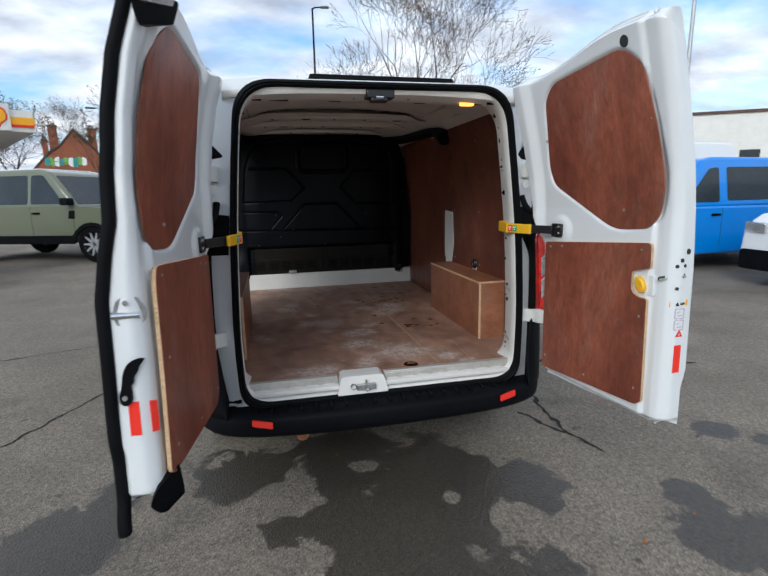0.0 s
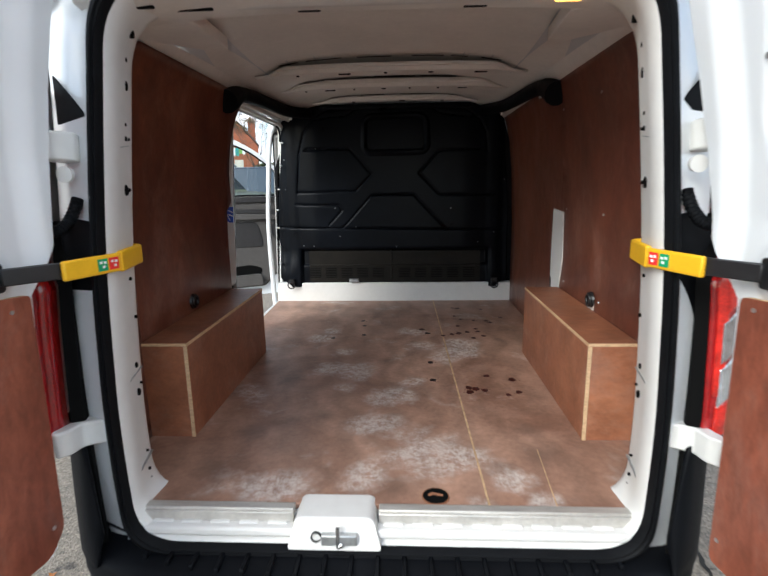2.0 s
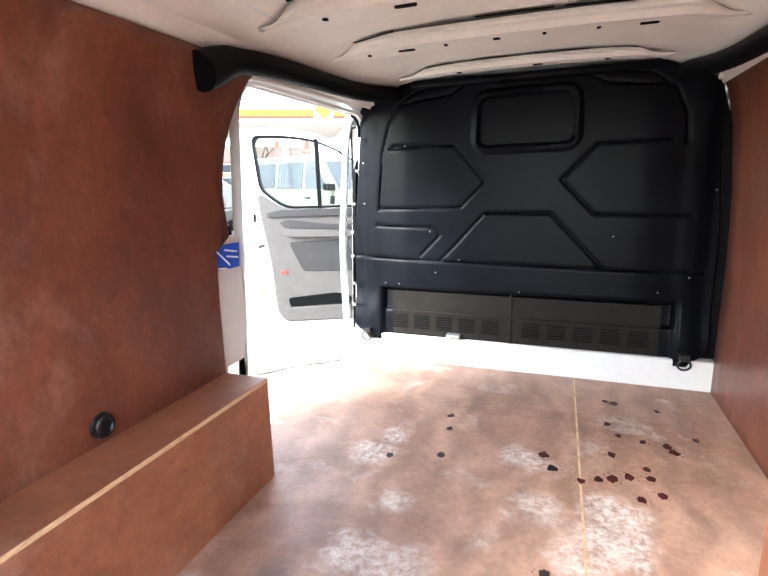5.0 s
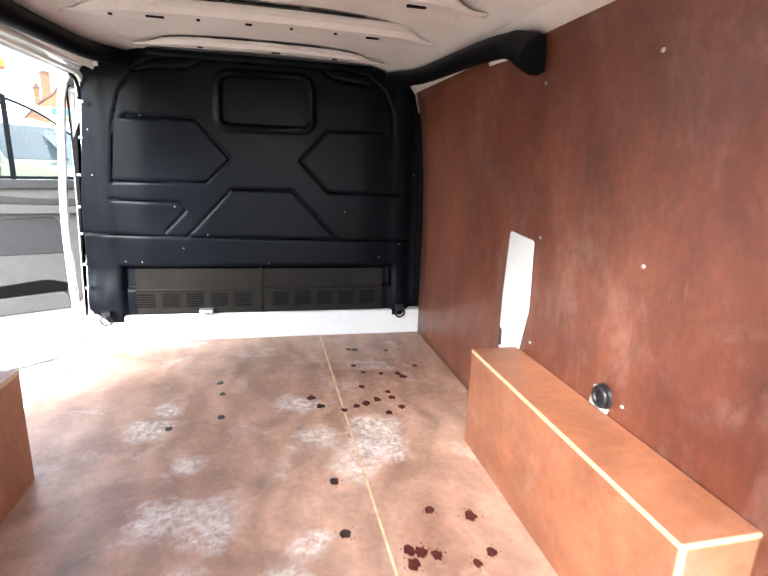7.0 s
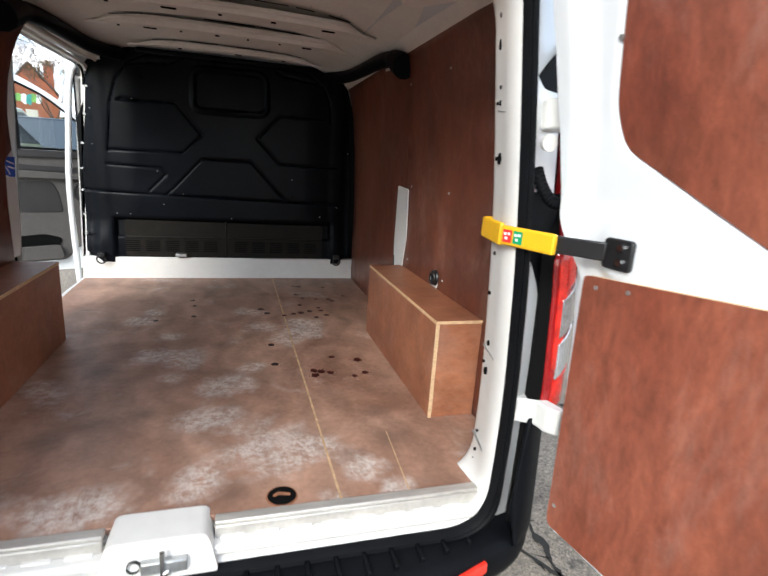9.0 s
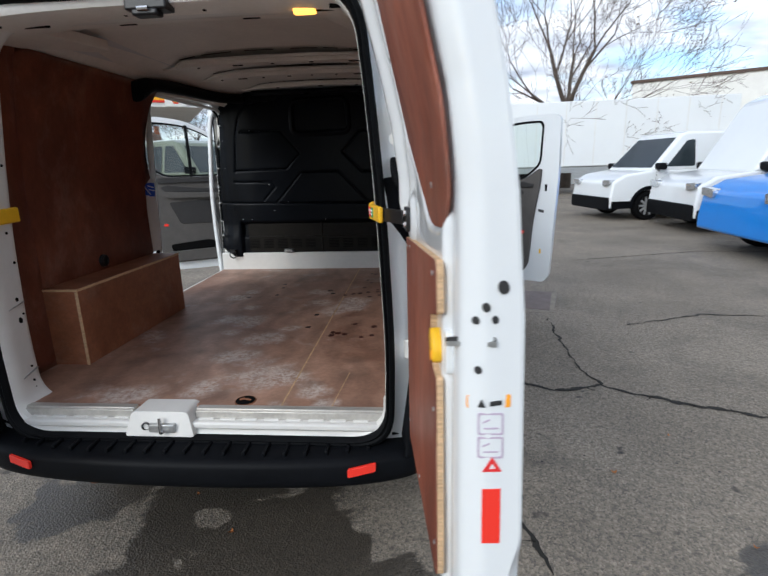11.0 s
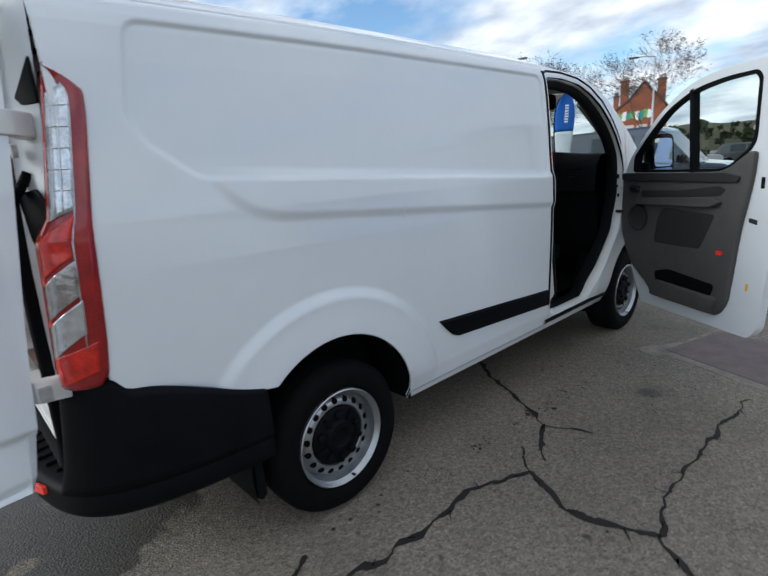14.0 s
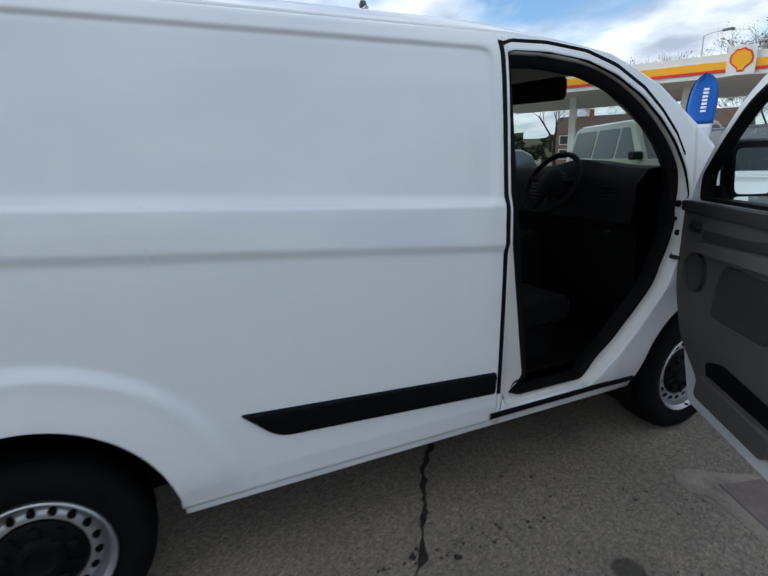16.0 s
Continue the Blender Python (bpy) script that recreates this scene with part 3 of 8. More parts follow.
prof = [(0.0, 0.25), (0.06, 0.32), (0.10, 0.55), (0.06, 0.75), (0.0, 0.92)]
g.sheet([[(x * 0.86, 4.68 + d + 0.16 * (1 - x ** 2), z) for x in steps(-1, 1, 20)] for d, z in prof])
g.obj("front_bumper", "plastic", van, smooth=60, solid=0.03)

# front door openings: outer rubber strip, white flange, inner seal
for s in (1, -1):
    loop = [(y, z) for y, z in DOOR_TOP] + [(y, z) for y, z in reversed(DOOR_LOW)]
    loop = rounded([(2.80 if y < 2.80 else y, z) for y, z in loop], 0.05, 4)
    k = len(loop)
    strips = {"outer_strip": [], "door_flange": [], "door_seal": []}
    for i in range(k + 1):
        y, z = loop[i % k]
        ay, az = loop[(i - 1) % k]
        by, bz = loop[(i + 1) % k]
        t = Vector((by - ay, bz - az)).normalized()
        iy, iz = t.y, -t.x
        if iy * (3.2 - y) + iz * (1.15 - z) < 0:
            iy, iz = -iy, -iz
        x = side_x(y, z)
        up = smooth(1.20, 1.45, z) if y > 3.0 else smooth(1.70, 1.80, z)
        rear = 0.030 + 0.062 * smooth(1.75, 1.0, z) + 0.065 * smooth(1.15, 0.84, z) - 0.050 * smooth(0.75, 0.45, z)
        w = 0.020 + (rear if iy > 0 else 0.045) * abs(iy) * smooth(1.85, 1.55, z) + 0.006 * smooth(0.8, 0.5, z)
        w = w * (1 - up) + 0.006 * up
        at = lambda o, q: (s * (x - o), y + iy * q, z + iz * q)
        sink = 0.03 * (1 - smooth(0.0, 0.2, up))
        strips["outer_strip"].append([at(o + sink, q) for o, q in ((0.012, -0.002), (0.012 - 0.010 * up, -0.001), (0.012 - 0.010 * up, 0.002), (0.014, 0.004))])
        strips["door_flange"].append([at(o, q) for o, q in ((0.008, 0.0), (0.030, 0.006), (0.040, w * 0.5), (0.048, w), (0.07, w + 0.004))])
        strips["door_seal"].append([at(o, q) for o, q in ((0.050, w - 0.006), (0.034, w + 0.004), (0.036, w + 0.014 + 0.020 * up), (0.06, w + 0.022 + 0.026 * up), (0.11, w + 0.015))])
    for name, mat in (("outer_strip", "rubber"), ("door_flange", "paint_in"), ("door_seal", "rubber")):
        Geo().loft(strips[name], False).obj(name, mat, van, smooth=60)
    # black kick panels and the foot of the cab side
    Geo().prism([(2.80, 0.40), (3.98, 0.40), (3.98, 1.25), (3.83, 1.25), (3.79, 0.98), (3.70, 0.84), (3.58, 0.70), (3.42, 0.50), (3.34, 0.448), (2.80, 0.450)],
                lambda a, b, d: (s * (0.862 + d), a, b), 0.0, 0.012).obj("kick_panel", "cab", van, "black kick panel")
g = Geo().sheet([[(side_x(2.778, z) + o, y, z) for o, y in ((-0.02, 2.764), (0.003, 2.768), (0.003, 2.786), (-0.02, 2.79))] for z in steps(0.50, 1.895, 60)])
g.obj("pillar_strip", "rubber", van, "black rubber strip down the pillar")
g = Geo().sheet([[(side_x(min(3.4, y), zz) + o, y, zz + q) for o, q in ((-0.02, -0.008), (0.003, -0.006), (0.003, 0.008), (-0.02, 0.010))]
                 for y, zz in [(y, max(lerp_table(y, DOOR_TOP) + 0.034, 1.30)) for y in steps(2.775, 3.80, 66)]])
g.obj("rail_strip", "rubber", van, "black rubber strip over the door opening")
g = Geo()
g.sheet([[(side_x(y, 0.40) + o, y, z) for o, z in ((-0.01, 0.412), (0.012, 0.406), (0.012, 0.388), (-0.01, 0.382))] for y in steps(2.74, 3.60, 20)])
g.obj("sill_strip", "plastic", van)
# side moulding
for s in (1,):
    g = Geo()
    mould = rounded([(1.715, 0.672), (2.755, 0.606), (2.75, 0.508), (1.835, 0.560)], [0.012, 0.006, 0.006, 0.05], 4)
    ins = rounded([(1.735, 0.662), (2.755, 0.598), (2.75, 0.516), (1.84, 0.567)], [0.012, 0.006, 0.006, 0.05], 4)
    g.loft([[(s * (side_x(a, b) - 0.01), a, b) for a, b in mould], [(s * (side_x(a, b) + 0.007), a, b) for a, b in mould],
            [(s * (side_x(a, b) + 0.014), a, b) for a, b in ins]], True, True)
    g.obj("side_moulding", "plastic", van, "black plastic side moulding")

# wheel housings
for s in (1, -1):
    for c in (ARCH_R, ARCH_F):
        g = Geo()
        ring = [(c + (ARCH_RAD + 0.004) * math.cos(a), ARCH_Z + ARCH_UP * (ARCH_RAD + 0.004) * math.sin(a)) for a in steps(0.0, math.pi + 0.25, 30)]
        g.loft([[(s * 0.945, y, z) for y, z in ring], [(s * 0.70, y, z) for y, z in ring]], False)
        g.add([(s * 0.70, y, z) for y, z in ring], [tuple(range(len(ring)))])
        g.obj("wheel_housing", "rubber", van, smooth=50)


def make_wheel(cx, cy, cz, s):
    """Steel wheel with tyre; s: which way its face looks along x."""
    R = 0.328
    g = Geo()
    prof = [(-0.21, 0.225), (-0.215, 0.29), (-0.19, 0.322), (-0.10, R), (-0.03, 0.322), (-0.003, 0.300), (0.006, 0.27), (0.004, 0.235), (-0.006, 0.216), (-0.03, 0.210)]
    g.lathe([(s * a, r) for a, r in prof], (cx, cy, cz), "x", 64)
    wheel = g.obj("wheel", "tyre", van, "black tyre on a silver steel wheel", smooth=50)
    outer, inner = Geo(), Geo()
    for k in range(72):
        a = 6.2832 * k / 72
        for q in (-1, 1):
            o = -0.066 if q > 0 else -0.145
            p = [(o + 0.026 * e, a + 0.034 * f + (0.02 if q > 0 else 0)) for e, f in ((-1, -1), (1, -1), (1, 1), (-1, 1))]
            (outer if q > 0 else inner).prism(p, lambda u, v, d: (cx + s * u, cy + (R + d) * math.cos(v), cz + (R + d) * math.sin(v)), -0.014, -0.0035)
    outer.obj("tread", "tyre", wheel)
    inner.obj("tread", "tyre", wheel)
    g = Geo()
    prof = [(-0.03, 0.212), (0.000, 0.211), (0.004, 0.206), (0.000, 0.200), (-0.014, 0.197), (-0.018, 0.191), (-0.040, 0.188), (-0.062, 0.183), (-0.066, 0.177), (-0.058, 0.171),
            (-0.044, 0.163), (-0.036, 0.148), (-0.036, 0.134), (-0.044, 0.127), (-0.08, 0.122)]
    g.lathe([(s * a, r) for a, r in prof], (cx, cy, cz), "x", 64)
    g.obj("rim", "steel", wheel, "silver steel rim", smooth=45)
    for k in range(18):
        a = 6.2832 * (k + 0.5) / 18
        g = Geo()
        ring = [(0.155 + 0.0125 * math.cos(b), 0.0135 * math.sin(b)) for b in steps(0, 5.76, 11)]
        g.prism(ring, lambda u, v, d: (cx + s * (d - 0.55 * max(0, u - 0.152)), cy + u * math.cos(a) - v * math.sin(a), cz + u * math.sin(a) + v * math.cos(a)), -0.060, -0.0345)
        g.obj("rim_hole", "void", wheel)
    g = Geo()
    prof = [(-0.06, 0.128), (-0.036, 0.126), (-0.028, 0.115), (-0.026, 0.075), (-0.012, 0.062), (-0.010, 0.045), (-0.018, 0.035), (-0.018, 0.0)]
    g.lathe([(s * a, r) for a, r in prof], (cx, cy, cz), "x", 40)
    for k in range(5):
        a = 6.2832 * k / 5 + 0.3
        g.lathe([(s * d, r) for d, r in ((-0.03, 0.020), (-0.014, 0.018), (-0.010, 0.012), (-0.010, 0.0))], (cx, cy + 0.098 * math.cos(a), cz + 0.098 * math.sin(a)), "x", 10)
        g.prism([(0.07, -0.006), (0.118, -0.009), (0.118, 0.009), (0.07, 0.006)],
                lambda u, v, d: (cx + s * d, cy + u * math.cos(a + 0.63) - v * math.sin(a + 0.63), cz + u * math.sin(a + 0.63) + v * math.cos(a + 0.63)), -0.03, -0.017)
    g.obj("hub_cap", "plastic", wheel, "black plastic hub cap", smooth=40)
    g = Geo()
    g.tube([(cx - s * 0.02, cy + 0.04, cz - 0.196), (cx + s * 0.006, cy + 0.04, cz - 0.190)], 0.005, 6)
    g.obj("valve", "rubber", wheel)


for s in (1, -1):
    make_wheel(s * 0.955, 1.095, 0.326, s)
    make_wheel(s * 0.955, 4.028, 0.326, s)
    g = Geo()
    g.prism([(0.705, 0.62), (0.735, 0.62), (0.745, 0.24), (0.725, 0.22), (0.70, 0.24)], lambda a, b, d: (s * (0.925 - d), a, b), 0.0, 0.20)
    g.obj("mud_flap", "rubber", van, bevel=0.006)

# ---- rear bumper ----
PLAN = [(0.965, 0.78), (0.957, 0.60), (0.938, 0.44), (0.898, 0.30), (0.835, 0.205), (0.755, 0.148), (0.60, 0.102), (0.35, 0.075), (0.0, 0.066)]
plan = [(x, y) for x, y in PLAN] + [(-x, y) for x, y in reversed(PLAN[:-1])]


def resample(pts, n):
    d = [0]
    for a, b in zip(pts, pts[1:]):
        d.append(d[-1] + math.hypot(b[0] - a[0], b[1] - a[1]))
    return [tuple(float(np.interp(q, d, [p[i] for p in pts])) for i in range(2)) for q in steps(0, d[-1], n)]


def smooth_line(pts, rounds=3):
    for _ in range(rounds):
        out = [pts[0]]
        for a, b in zip(pts, pts[1:]):
            out += [tuple(a[i] * 0.75 + b[i] * 0.25 for i in range(len(a))), tuple(a[i] * 0.25 + b[i] * 0.75 for i in range(len(a)))]
        pts = out + [pts[-1]]
    return pts


# unseen underbody, added to block light from the ground below: floor, sill boxes, spare wheel well, rear axle and
# exhaust
under = Geo()
under.box((-0.74, 0.42, 0.40), (0.74, 4.55, 0.45))
under.box((-0.62, 1.75, 0.27), (0.55, 2.60, 0.42))
for q in (1, -1):
    under.box((q * 0.80 - 0.06, 1.56, 0.30), (q * 0.80 + 0.06, 3.58, 0.44))
    under.box((q * 0.52 - 0.04, 0.35, 0.33), (q * 0.52 + 0.04, 1.75, 0.42))
under.lathe([(0.29, 0.0), (0.29, 0.30), (0.40, 0.31)], (0.0, 0.62, 0.0), "z", 28)
under.tube([(-0.74, 1.095, 0.326), (0.74, 1.095, 0.326)], 0.05, 10)
under.obj("underbody", "void", van, "unseen dark underbody, added to shade the ground", smooth=40, bevel=0.01)
Geo().tube(smooth_line([(-0.30, 2.6, 0.30), (-0.34, 1.4, 0.30), (-0.42, 0.7, 0.31), (-0.42, 0.20, 0.34)], 2), 0.032, 10).obj("exhaust", "rust", van, "rusty exhaust pipe", smooth=50)

curve = resample(smooth_line(plan), 120)
rings = []
for i, (x, y) in enumerate(curve):
    a, b = curve[max(i - 1, 0)], curve[min(i + 1, 120)]
    t = Vector((b[0] - a[0], b[1] - a[1])).normalized()
    nx, ny = t.y, -t.x
    if nx * x + ny * (y - 0.6) < 0:
        nx, ny = -nx, -ny
    end = smooth(0.30, 0.5, y)
    prof = [(-0.12, 0.372), (-0.06, 0.376), (-0.022, 0.386), (-0.004, 0.402), (0.001, 0.425), (0.0, 0.470), (-0.006, 0.486), (-0.028, 0.496), (-0.11, 0.508), (-0.15, 0.512), (-0.17, 0.50)]
    rings.append([(x + nx * d, y + ny * d, z) for d, z in prof])
g = Geo().sheet(rings)
bumper = g.obj("rear_bumper", "plastic", van, "black textured plastic rear bumper", smooth=50, solid=0.006)
for i in range(-9, 10):
    x = i * 0.07
    Geo().box((x - 0.006, 0.108 + 0.05 * (x / 0.63) ** 4, 0.496), (x + 0.006, 0.190, 0.5125)).obj("tread_rib", "plastic", bumper, bevel=0.003)
for s in (1, -1):
    rows = []
    for i, (x, y) in enumerate(p for p in resample(smooth_line([(s * a, b) for a, b in PLAN[:6]]), 50)):
        top = quarter_low(max(y, 0.31)) + 0.004 - 0.02 * smooth(0.31, 0.15, y)
        top = 0.505 + (top - 0.505) * smooth(0.74, 0.80, abs(x))
        rows.append([(x * (1 - 0.012 * k * k), y + 0.03 * k * (1 - smooth(0.15, 0.3, y)), 0.48 + (top - 0.48) * k) for k in steps(0, 1, 10)])
    g = Geo().sheet(rows)
    g.obj("bumper_corner", "plastic", van, "black plastic bumper corner", smooth=50, solid=0.012, offset=0)
    g = Geo()
    c = 0.607
    ref = rounded([(-0.046, 0.440), (0.046, 0.452), (0.046, 0.482), (-0.046, 0.470)], 0.006, 3)
    g.prism(ref, lambda a, b, d: (s * (c + a) + 0.006, 0.1025 + 0.26 * a - d, b), -0.006, 0.006)
    g.obj("reflector", "red", van, "red plastic reflector", bevel=0.002)

# ---- rear opening: seal, white frame, corner posts ----


HALF = [(0.45, 0.700), (0.60, 0.709), (0.84, 0.716), (1.0, 0.713), (1.3, 0.698), (1.55, 0.680), (1.8, 0.656), (2.0, 0.634)]


def half_at(z):
    return lerp_table(z, HALF)


def opening(off, z0, z1, n=10):
    """Outline of the rear opening, off metres outside the seal's outer edge; narrower towards the roof."""
    ring = [(half_at(z) + off, z) for z in (z0, 0.84, 1.3, 1.6, z1)]
    pts = ring + [(-x, z) for x, z in reversed(ring)]
    return [(x + 0.011, z) for x, z in rounded(pts, [0.12, 0.3, 0.3, 0.25, 0.16, 0.16, 0.25, 0.3, 0.3, 0.12], n)]


def ring_loft(specs, name, mat, label="", smooth_=60, parent=van):
    g = Geo()
    loops = []
    for off, z0, z1, y, lean in specs:
        loops.append([(x, y + lean * smooth(1.0, 2.0, z), z) for x, z in opening(off, z0, z1)])
    g.loft(loops, True)
    return g.obj(name, mat, parent, label, smooth=smooth_)


ring_loft([(-0.030, 0.530, 1.942, 0.205, 0.04), (-0.029, 0.525, 1.945, 0.182, 0.04), (-0.024, 0.518, 1.951, 0.171, 0.04), (-0.017, 0.512, 1.957, 0.177, 0.04),
           (-0.013, 0.508, 1.960, 0.171, 0.04), (-0.005, 0.501, 1.968, 0.174, 0.04), (0.0, 0.496, 1.973, 0.182, 0.04), (0.001, 0.494, 1.974, 0.212, 0.04)], "rear_seal", "rubber", "black rubber door seal")
ring_loft([(-0.028, 0.528, 1.944, 0.196, 0.04), (-0.033, 0.540, 1.936, 0.206, 0.04), (-0.031, 0.550, 1.926, 0.26, 0.04), (-0.024, 0.565, 1.920, 0.28, 0.04),
           (-0.016, 0.580, 1.918, 0.335, 0.04), (-0.010, 0.585, 1.918, 0.356, 0.04), (0.03, 0.56, 1.955, 0.40, 0.04)], "rear_frame", "paint_in", "white painted door frame", 40)
# outer frame: seal to the corners
g = Geo()
inner = opening(-0.004, 0.500, 1.970)
outer = []
for x, z in inner:
    if z > 1.9:
        outer.append((x * 1.16, 2.0 - 0.045 * abs(x / 0.7) ** 3))
    elif z < 0.58:
        outer.append((x * 1.13, 0.47))
    else:
        outer.append((math.copysign(0.812 - 0.012 * smooth(1.3, 1.9, z), x), z + (0.04 if z > 1.8 else 0)))
g.loft([[(x, 0.20 + 0.04 * smooth(1.0, 2.0, z), z) for x, z in inner],
        [(x * 1.02, 0.218 + 0.045 * smooth(1.0, 2.0, z), z) for x, z in inner],
        [(x, 0.262 + 0.055 * smooth(1.0, 2.0, z) if abs(x) > 0.75 else 0.24 + 0.03 * smooth(1, 2, z), z) for x, z in outer]], True)
g.obj("corner_post", "paint", van, smooth=50)
for s in (1, -1):
    # black inner post cover below, and black wedge above
    g = Geo()
    g.prism([(0.698, 0.52), (0.815, 0.52), (0.815, 1.36), (0.77, 1.41), (0.692, 1.40)], lambda a, b, d: (s * a + 0.008, 0.225 + (a - 0.69) * 0.40 - d, b), -0.002, 0.008)
    g.obj("post_cover", "plastic", van, bevel=0.004)
    g = Geo()
    g.prism([(0.700, 1.635), (0.80, 1.635), (0.795, 1.755), (0.702, 1.66)], lambda a, b, d: (s * a + 0.008, 0.262 + (a - 0.69) * 0.36 - d, b), -0.002, 0.006)
    g.obj("post_cover", "plastic", van, bevel=0.003)
    # round vent holes and slots of the frame
    for z, y, r, tall in ((0.645, 0.315, 0.005, 1), (0.675, 0.315, 0.005, 1), (0.73, 0.320, 0.004, 1), (0.915, 0.315, 0.010, 1.1), (0.935, 0.335, 0.004, 1), (0.995, 0.315, 0.008, 1),
                          (1.13, 0.335, 0.005, 1), (1.24, 0.32, 0.005, 1), (1.475, 0.325, 0.011, 1.3), (1.475, 0.345, 0.005, 1), (1.605, 0.335, 0.005, 1.3), (1.605, 0.352, 0.004, 1), (1.64, 0.335, 0.003, 1.5),
                          (1.735, 0.345, 0.007, 1.8), (1.80, 0.345, 0.006, 1.5), (1.855, 0.345, 0.007, 1.4)):
        x = half_at(z) - 0.016 - 0.05 * smooth(1.82, 1.9, z)
        ring = [(y + r * 0.75 * math.cos(b), z + r * tall * math.sin(b)) for b in steps(0, 5.6, 8)]
        Geo().prism(ring, lambda a, b, d: (s * (x - d) + 0.011, a, b), -0.008, 0.007 + 0.10 * (0.34 - y)).obj("frame_hole", "void", van)
    for z in (0.70, 0.965, 1.575):
        x = half_at(z) - 0.024
        Geo().prism([(0.262, z), (0.352, z + 0.012), (0.352, z + 0.0145), (0.262, z + 0.0025)], lambda a, b, d: (s * (x - d + 0.14 * (a - 0.30)) + 0.011, a, b), -0.004, 0.0035).obj("frame_seam", "zinc", van, smooth=0)
    # door hinges
    for z in (1.585, 0.842):
        g = Geo()
        hp = rounded([(0.725, 0.245), (0.785, 0.20), (0.785, 0.15), (0.805, 0.12), (0.825, 0.14), (0.82, 0.225), (0.785, 0.28), (0.735, 0.285)], 0.01, 2)
        g.prism(hp, lambda a, b, d: (s * a + 0.008, b, z + d - 0.10 * (b - 0.2)), -0.034, 0.034)
        hinge = g.obj("hinge", "paint_in", van, "white painted door hinge", bevel=0.005)
        g = Geo()
        g.box((s * 0.842 - 0.012, 0.145, z - 0.020), (s * 0.842 + 0.012, 0.175, z + 0.020))
        g.obj("stop", "zinc", hinge)
        g = Geo()
        g.lathe([(-0.045, 0.010), (0.045, 0.010)], (s * 0.825, 0.115, z), "z", 10)
        g.obj("pin", "zinc", hinge)
        if z > 1:
            g = Geo()
            g.lathe([(0, 0.0), (0, 0.020), (0.014, 0.018), (0.016, 0.0)], (s * 0.742, 0.222, z - 0.070), "y", 16)
            g.obj("hinge_boss", "paint_in", hinge, smooth=40)
    # cable sleeve
    g = Geo()
    path = smooth_line([(s * 0.735, 0.25, 1.455), (s * 0.738, 0.225, 1.415), (s * 0.748, 0.200, 1.385), (s * 0.765, 0.180, 1.378), (s * 0.785, 0.165, 1.395), (s * 0.800, 0.150, 1.430), (s * 0.812, 0.140, 1.470)], 3)
    g.tube(path, [0.013 + 0.0025 * (i % 2) for i in range(len(path))], 10)
    g.obj("cable_sleeve", "rubber", van, "corrugated black cable sleeve")
# roof edge strip above the doors and lock keep
g = Geo()
g.prism(rounded([(-0.30, 2.003), (0.40, 2.000), (0.395, 2.021), (-0.295, 2.024)], 0.008, 2), lambda a, b, d: (a, 0.33 + d, b), 0.0, 0.05)
g.obj("roof_strip", "rubber", van, "thin black strip on the roof edge", bevel=0.003)
g = Geo()
g.box((-0.055, 0.225, 1.905), (0.075, 0.285, 1.945))
g.box((-0.035, 0.225, 1.89), (0.045, 0.27, 1.91))
keep = g.obj("lock_keep", "blackgloss", van, "black lock keep", bevel=0.006)
g = Geo()
g.tube([(-0.012, 0.222, 1.907), (0.022, 0.222, 1.907)], 0.007, 8)
g.obj("pin", "chrome", keep)
g = Geo()
g.prism(rounded([(0.43, 0.31), (0.50, 0.31), (0.50, 0.345), (0.43, 0.345)], 0.012, 3), lambda a, b, d: (a, b, 1.915 - d), 0.0, 0.018)
lamp_ob = g.obj("load_lamp", "lamp", van, "small amber load lamp switched on", bevel=0.004)

# ---- sill ----
g = Geo()
g.box((-0.672, 0.195, 0.545), (0.690, 0.26, 0.572))
g.obj("sill", "paint_in", van, "white painted sill", bevel=0.008)
for i in range(16):
    x = -0.60 + i * 0.08
    Geo().box((x - 0.028, 0.215, 0.571), (x + 0.028, 0.243, 0.577)).obj("sill_rib", "paint_in", van, bevel=0.004)
g = Geo()
lat = rounded([(-0.245, 0.525), (0.010, 0.525), (-0.012, 0.613), (-0.222, 0.613)], [0.01, 0.01, 0.02, 0.02], 3)
g.prism(lat, lambda a, b, d: (a, 0.175 + d + 0.25 * max(0, b - 0.54), b), 0.0, 0.10)
latch = g.obj("latch_box", "paint_in", van, "white latch housing in the sill", bevel=0.008)
g = Geo()
g.box((-0.15, 0.168, 0.545), (-0.055, 0.20, 0.575))
g.obj("latch_plate", "zinc", latch, bevel=0.003)
g = Geo()
g.tube([(-0.105, 0.165, 0.545), (-0.105, 0.168, 0.60)], 0.006, 8)
g.tube([(-0.105, 0.165, 0.545), (-0.09, 0.16, 0.555)], 0.006, 8)
g.obj("latch_hook", "chrome", latch)
g = Geo()
g.lathe([(0.0, 0.014), (0.01, 0.014), (0.012, 0.008), (0.02, 0.007)], (-0.165, 0.172, 0.565), "y", 12)
g.obj("stud", "blackgloss", latch)
# floor edge trims
for a, b in ((-0.668, -0.235), (0.0, 0.690)):
    g = Geo()
    g.box((a, 0.232, 0.590), (b, 0.262, 0.6085))
    g.box((a, 0.224, 0.572), (b, 0.234, 0.602))
    g.obj("edge_trim", "alu", van, "worn pale metal edge trim", bevel=0.003)

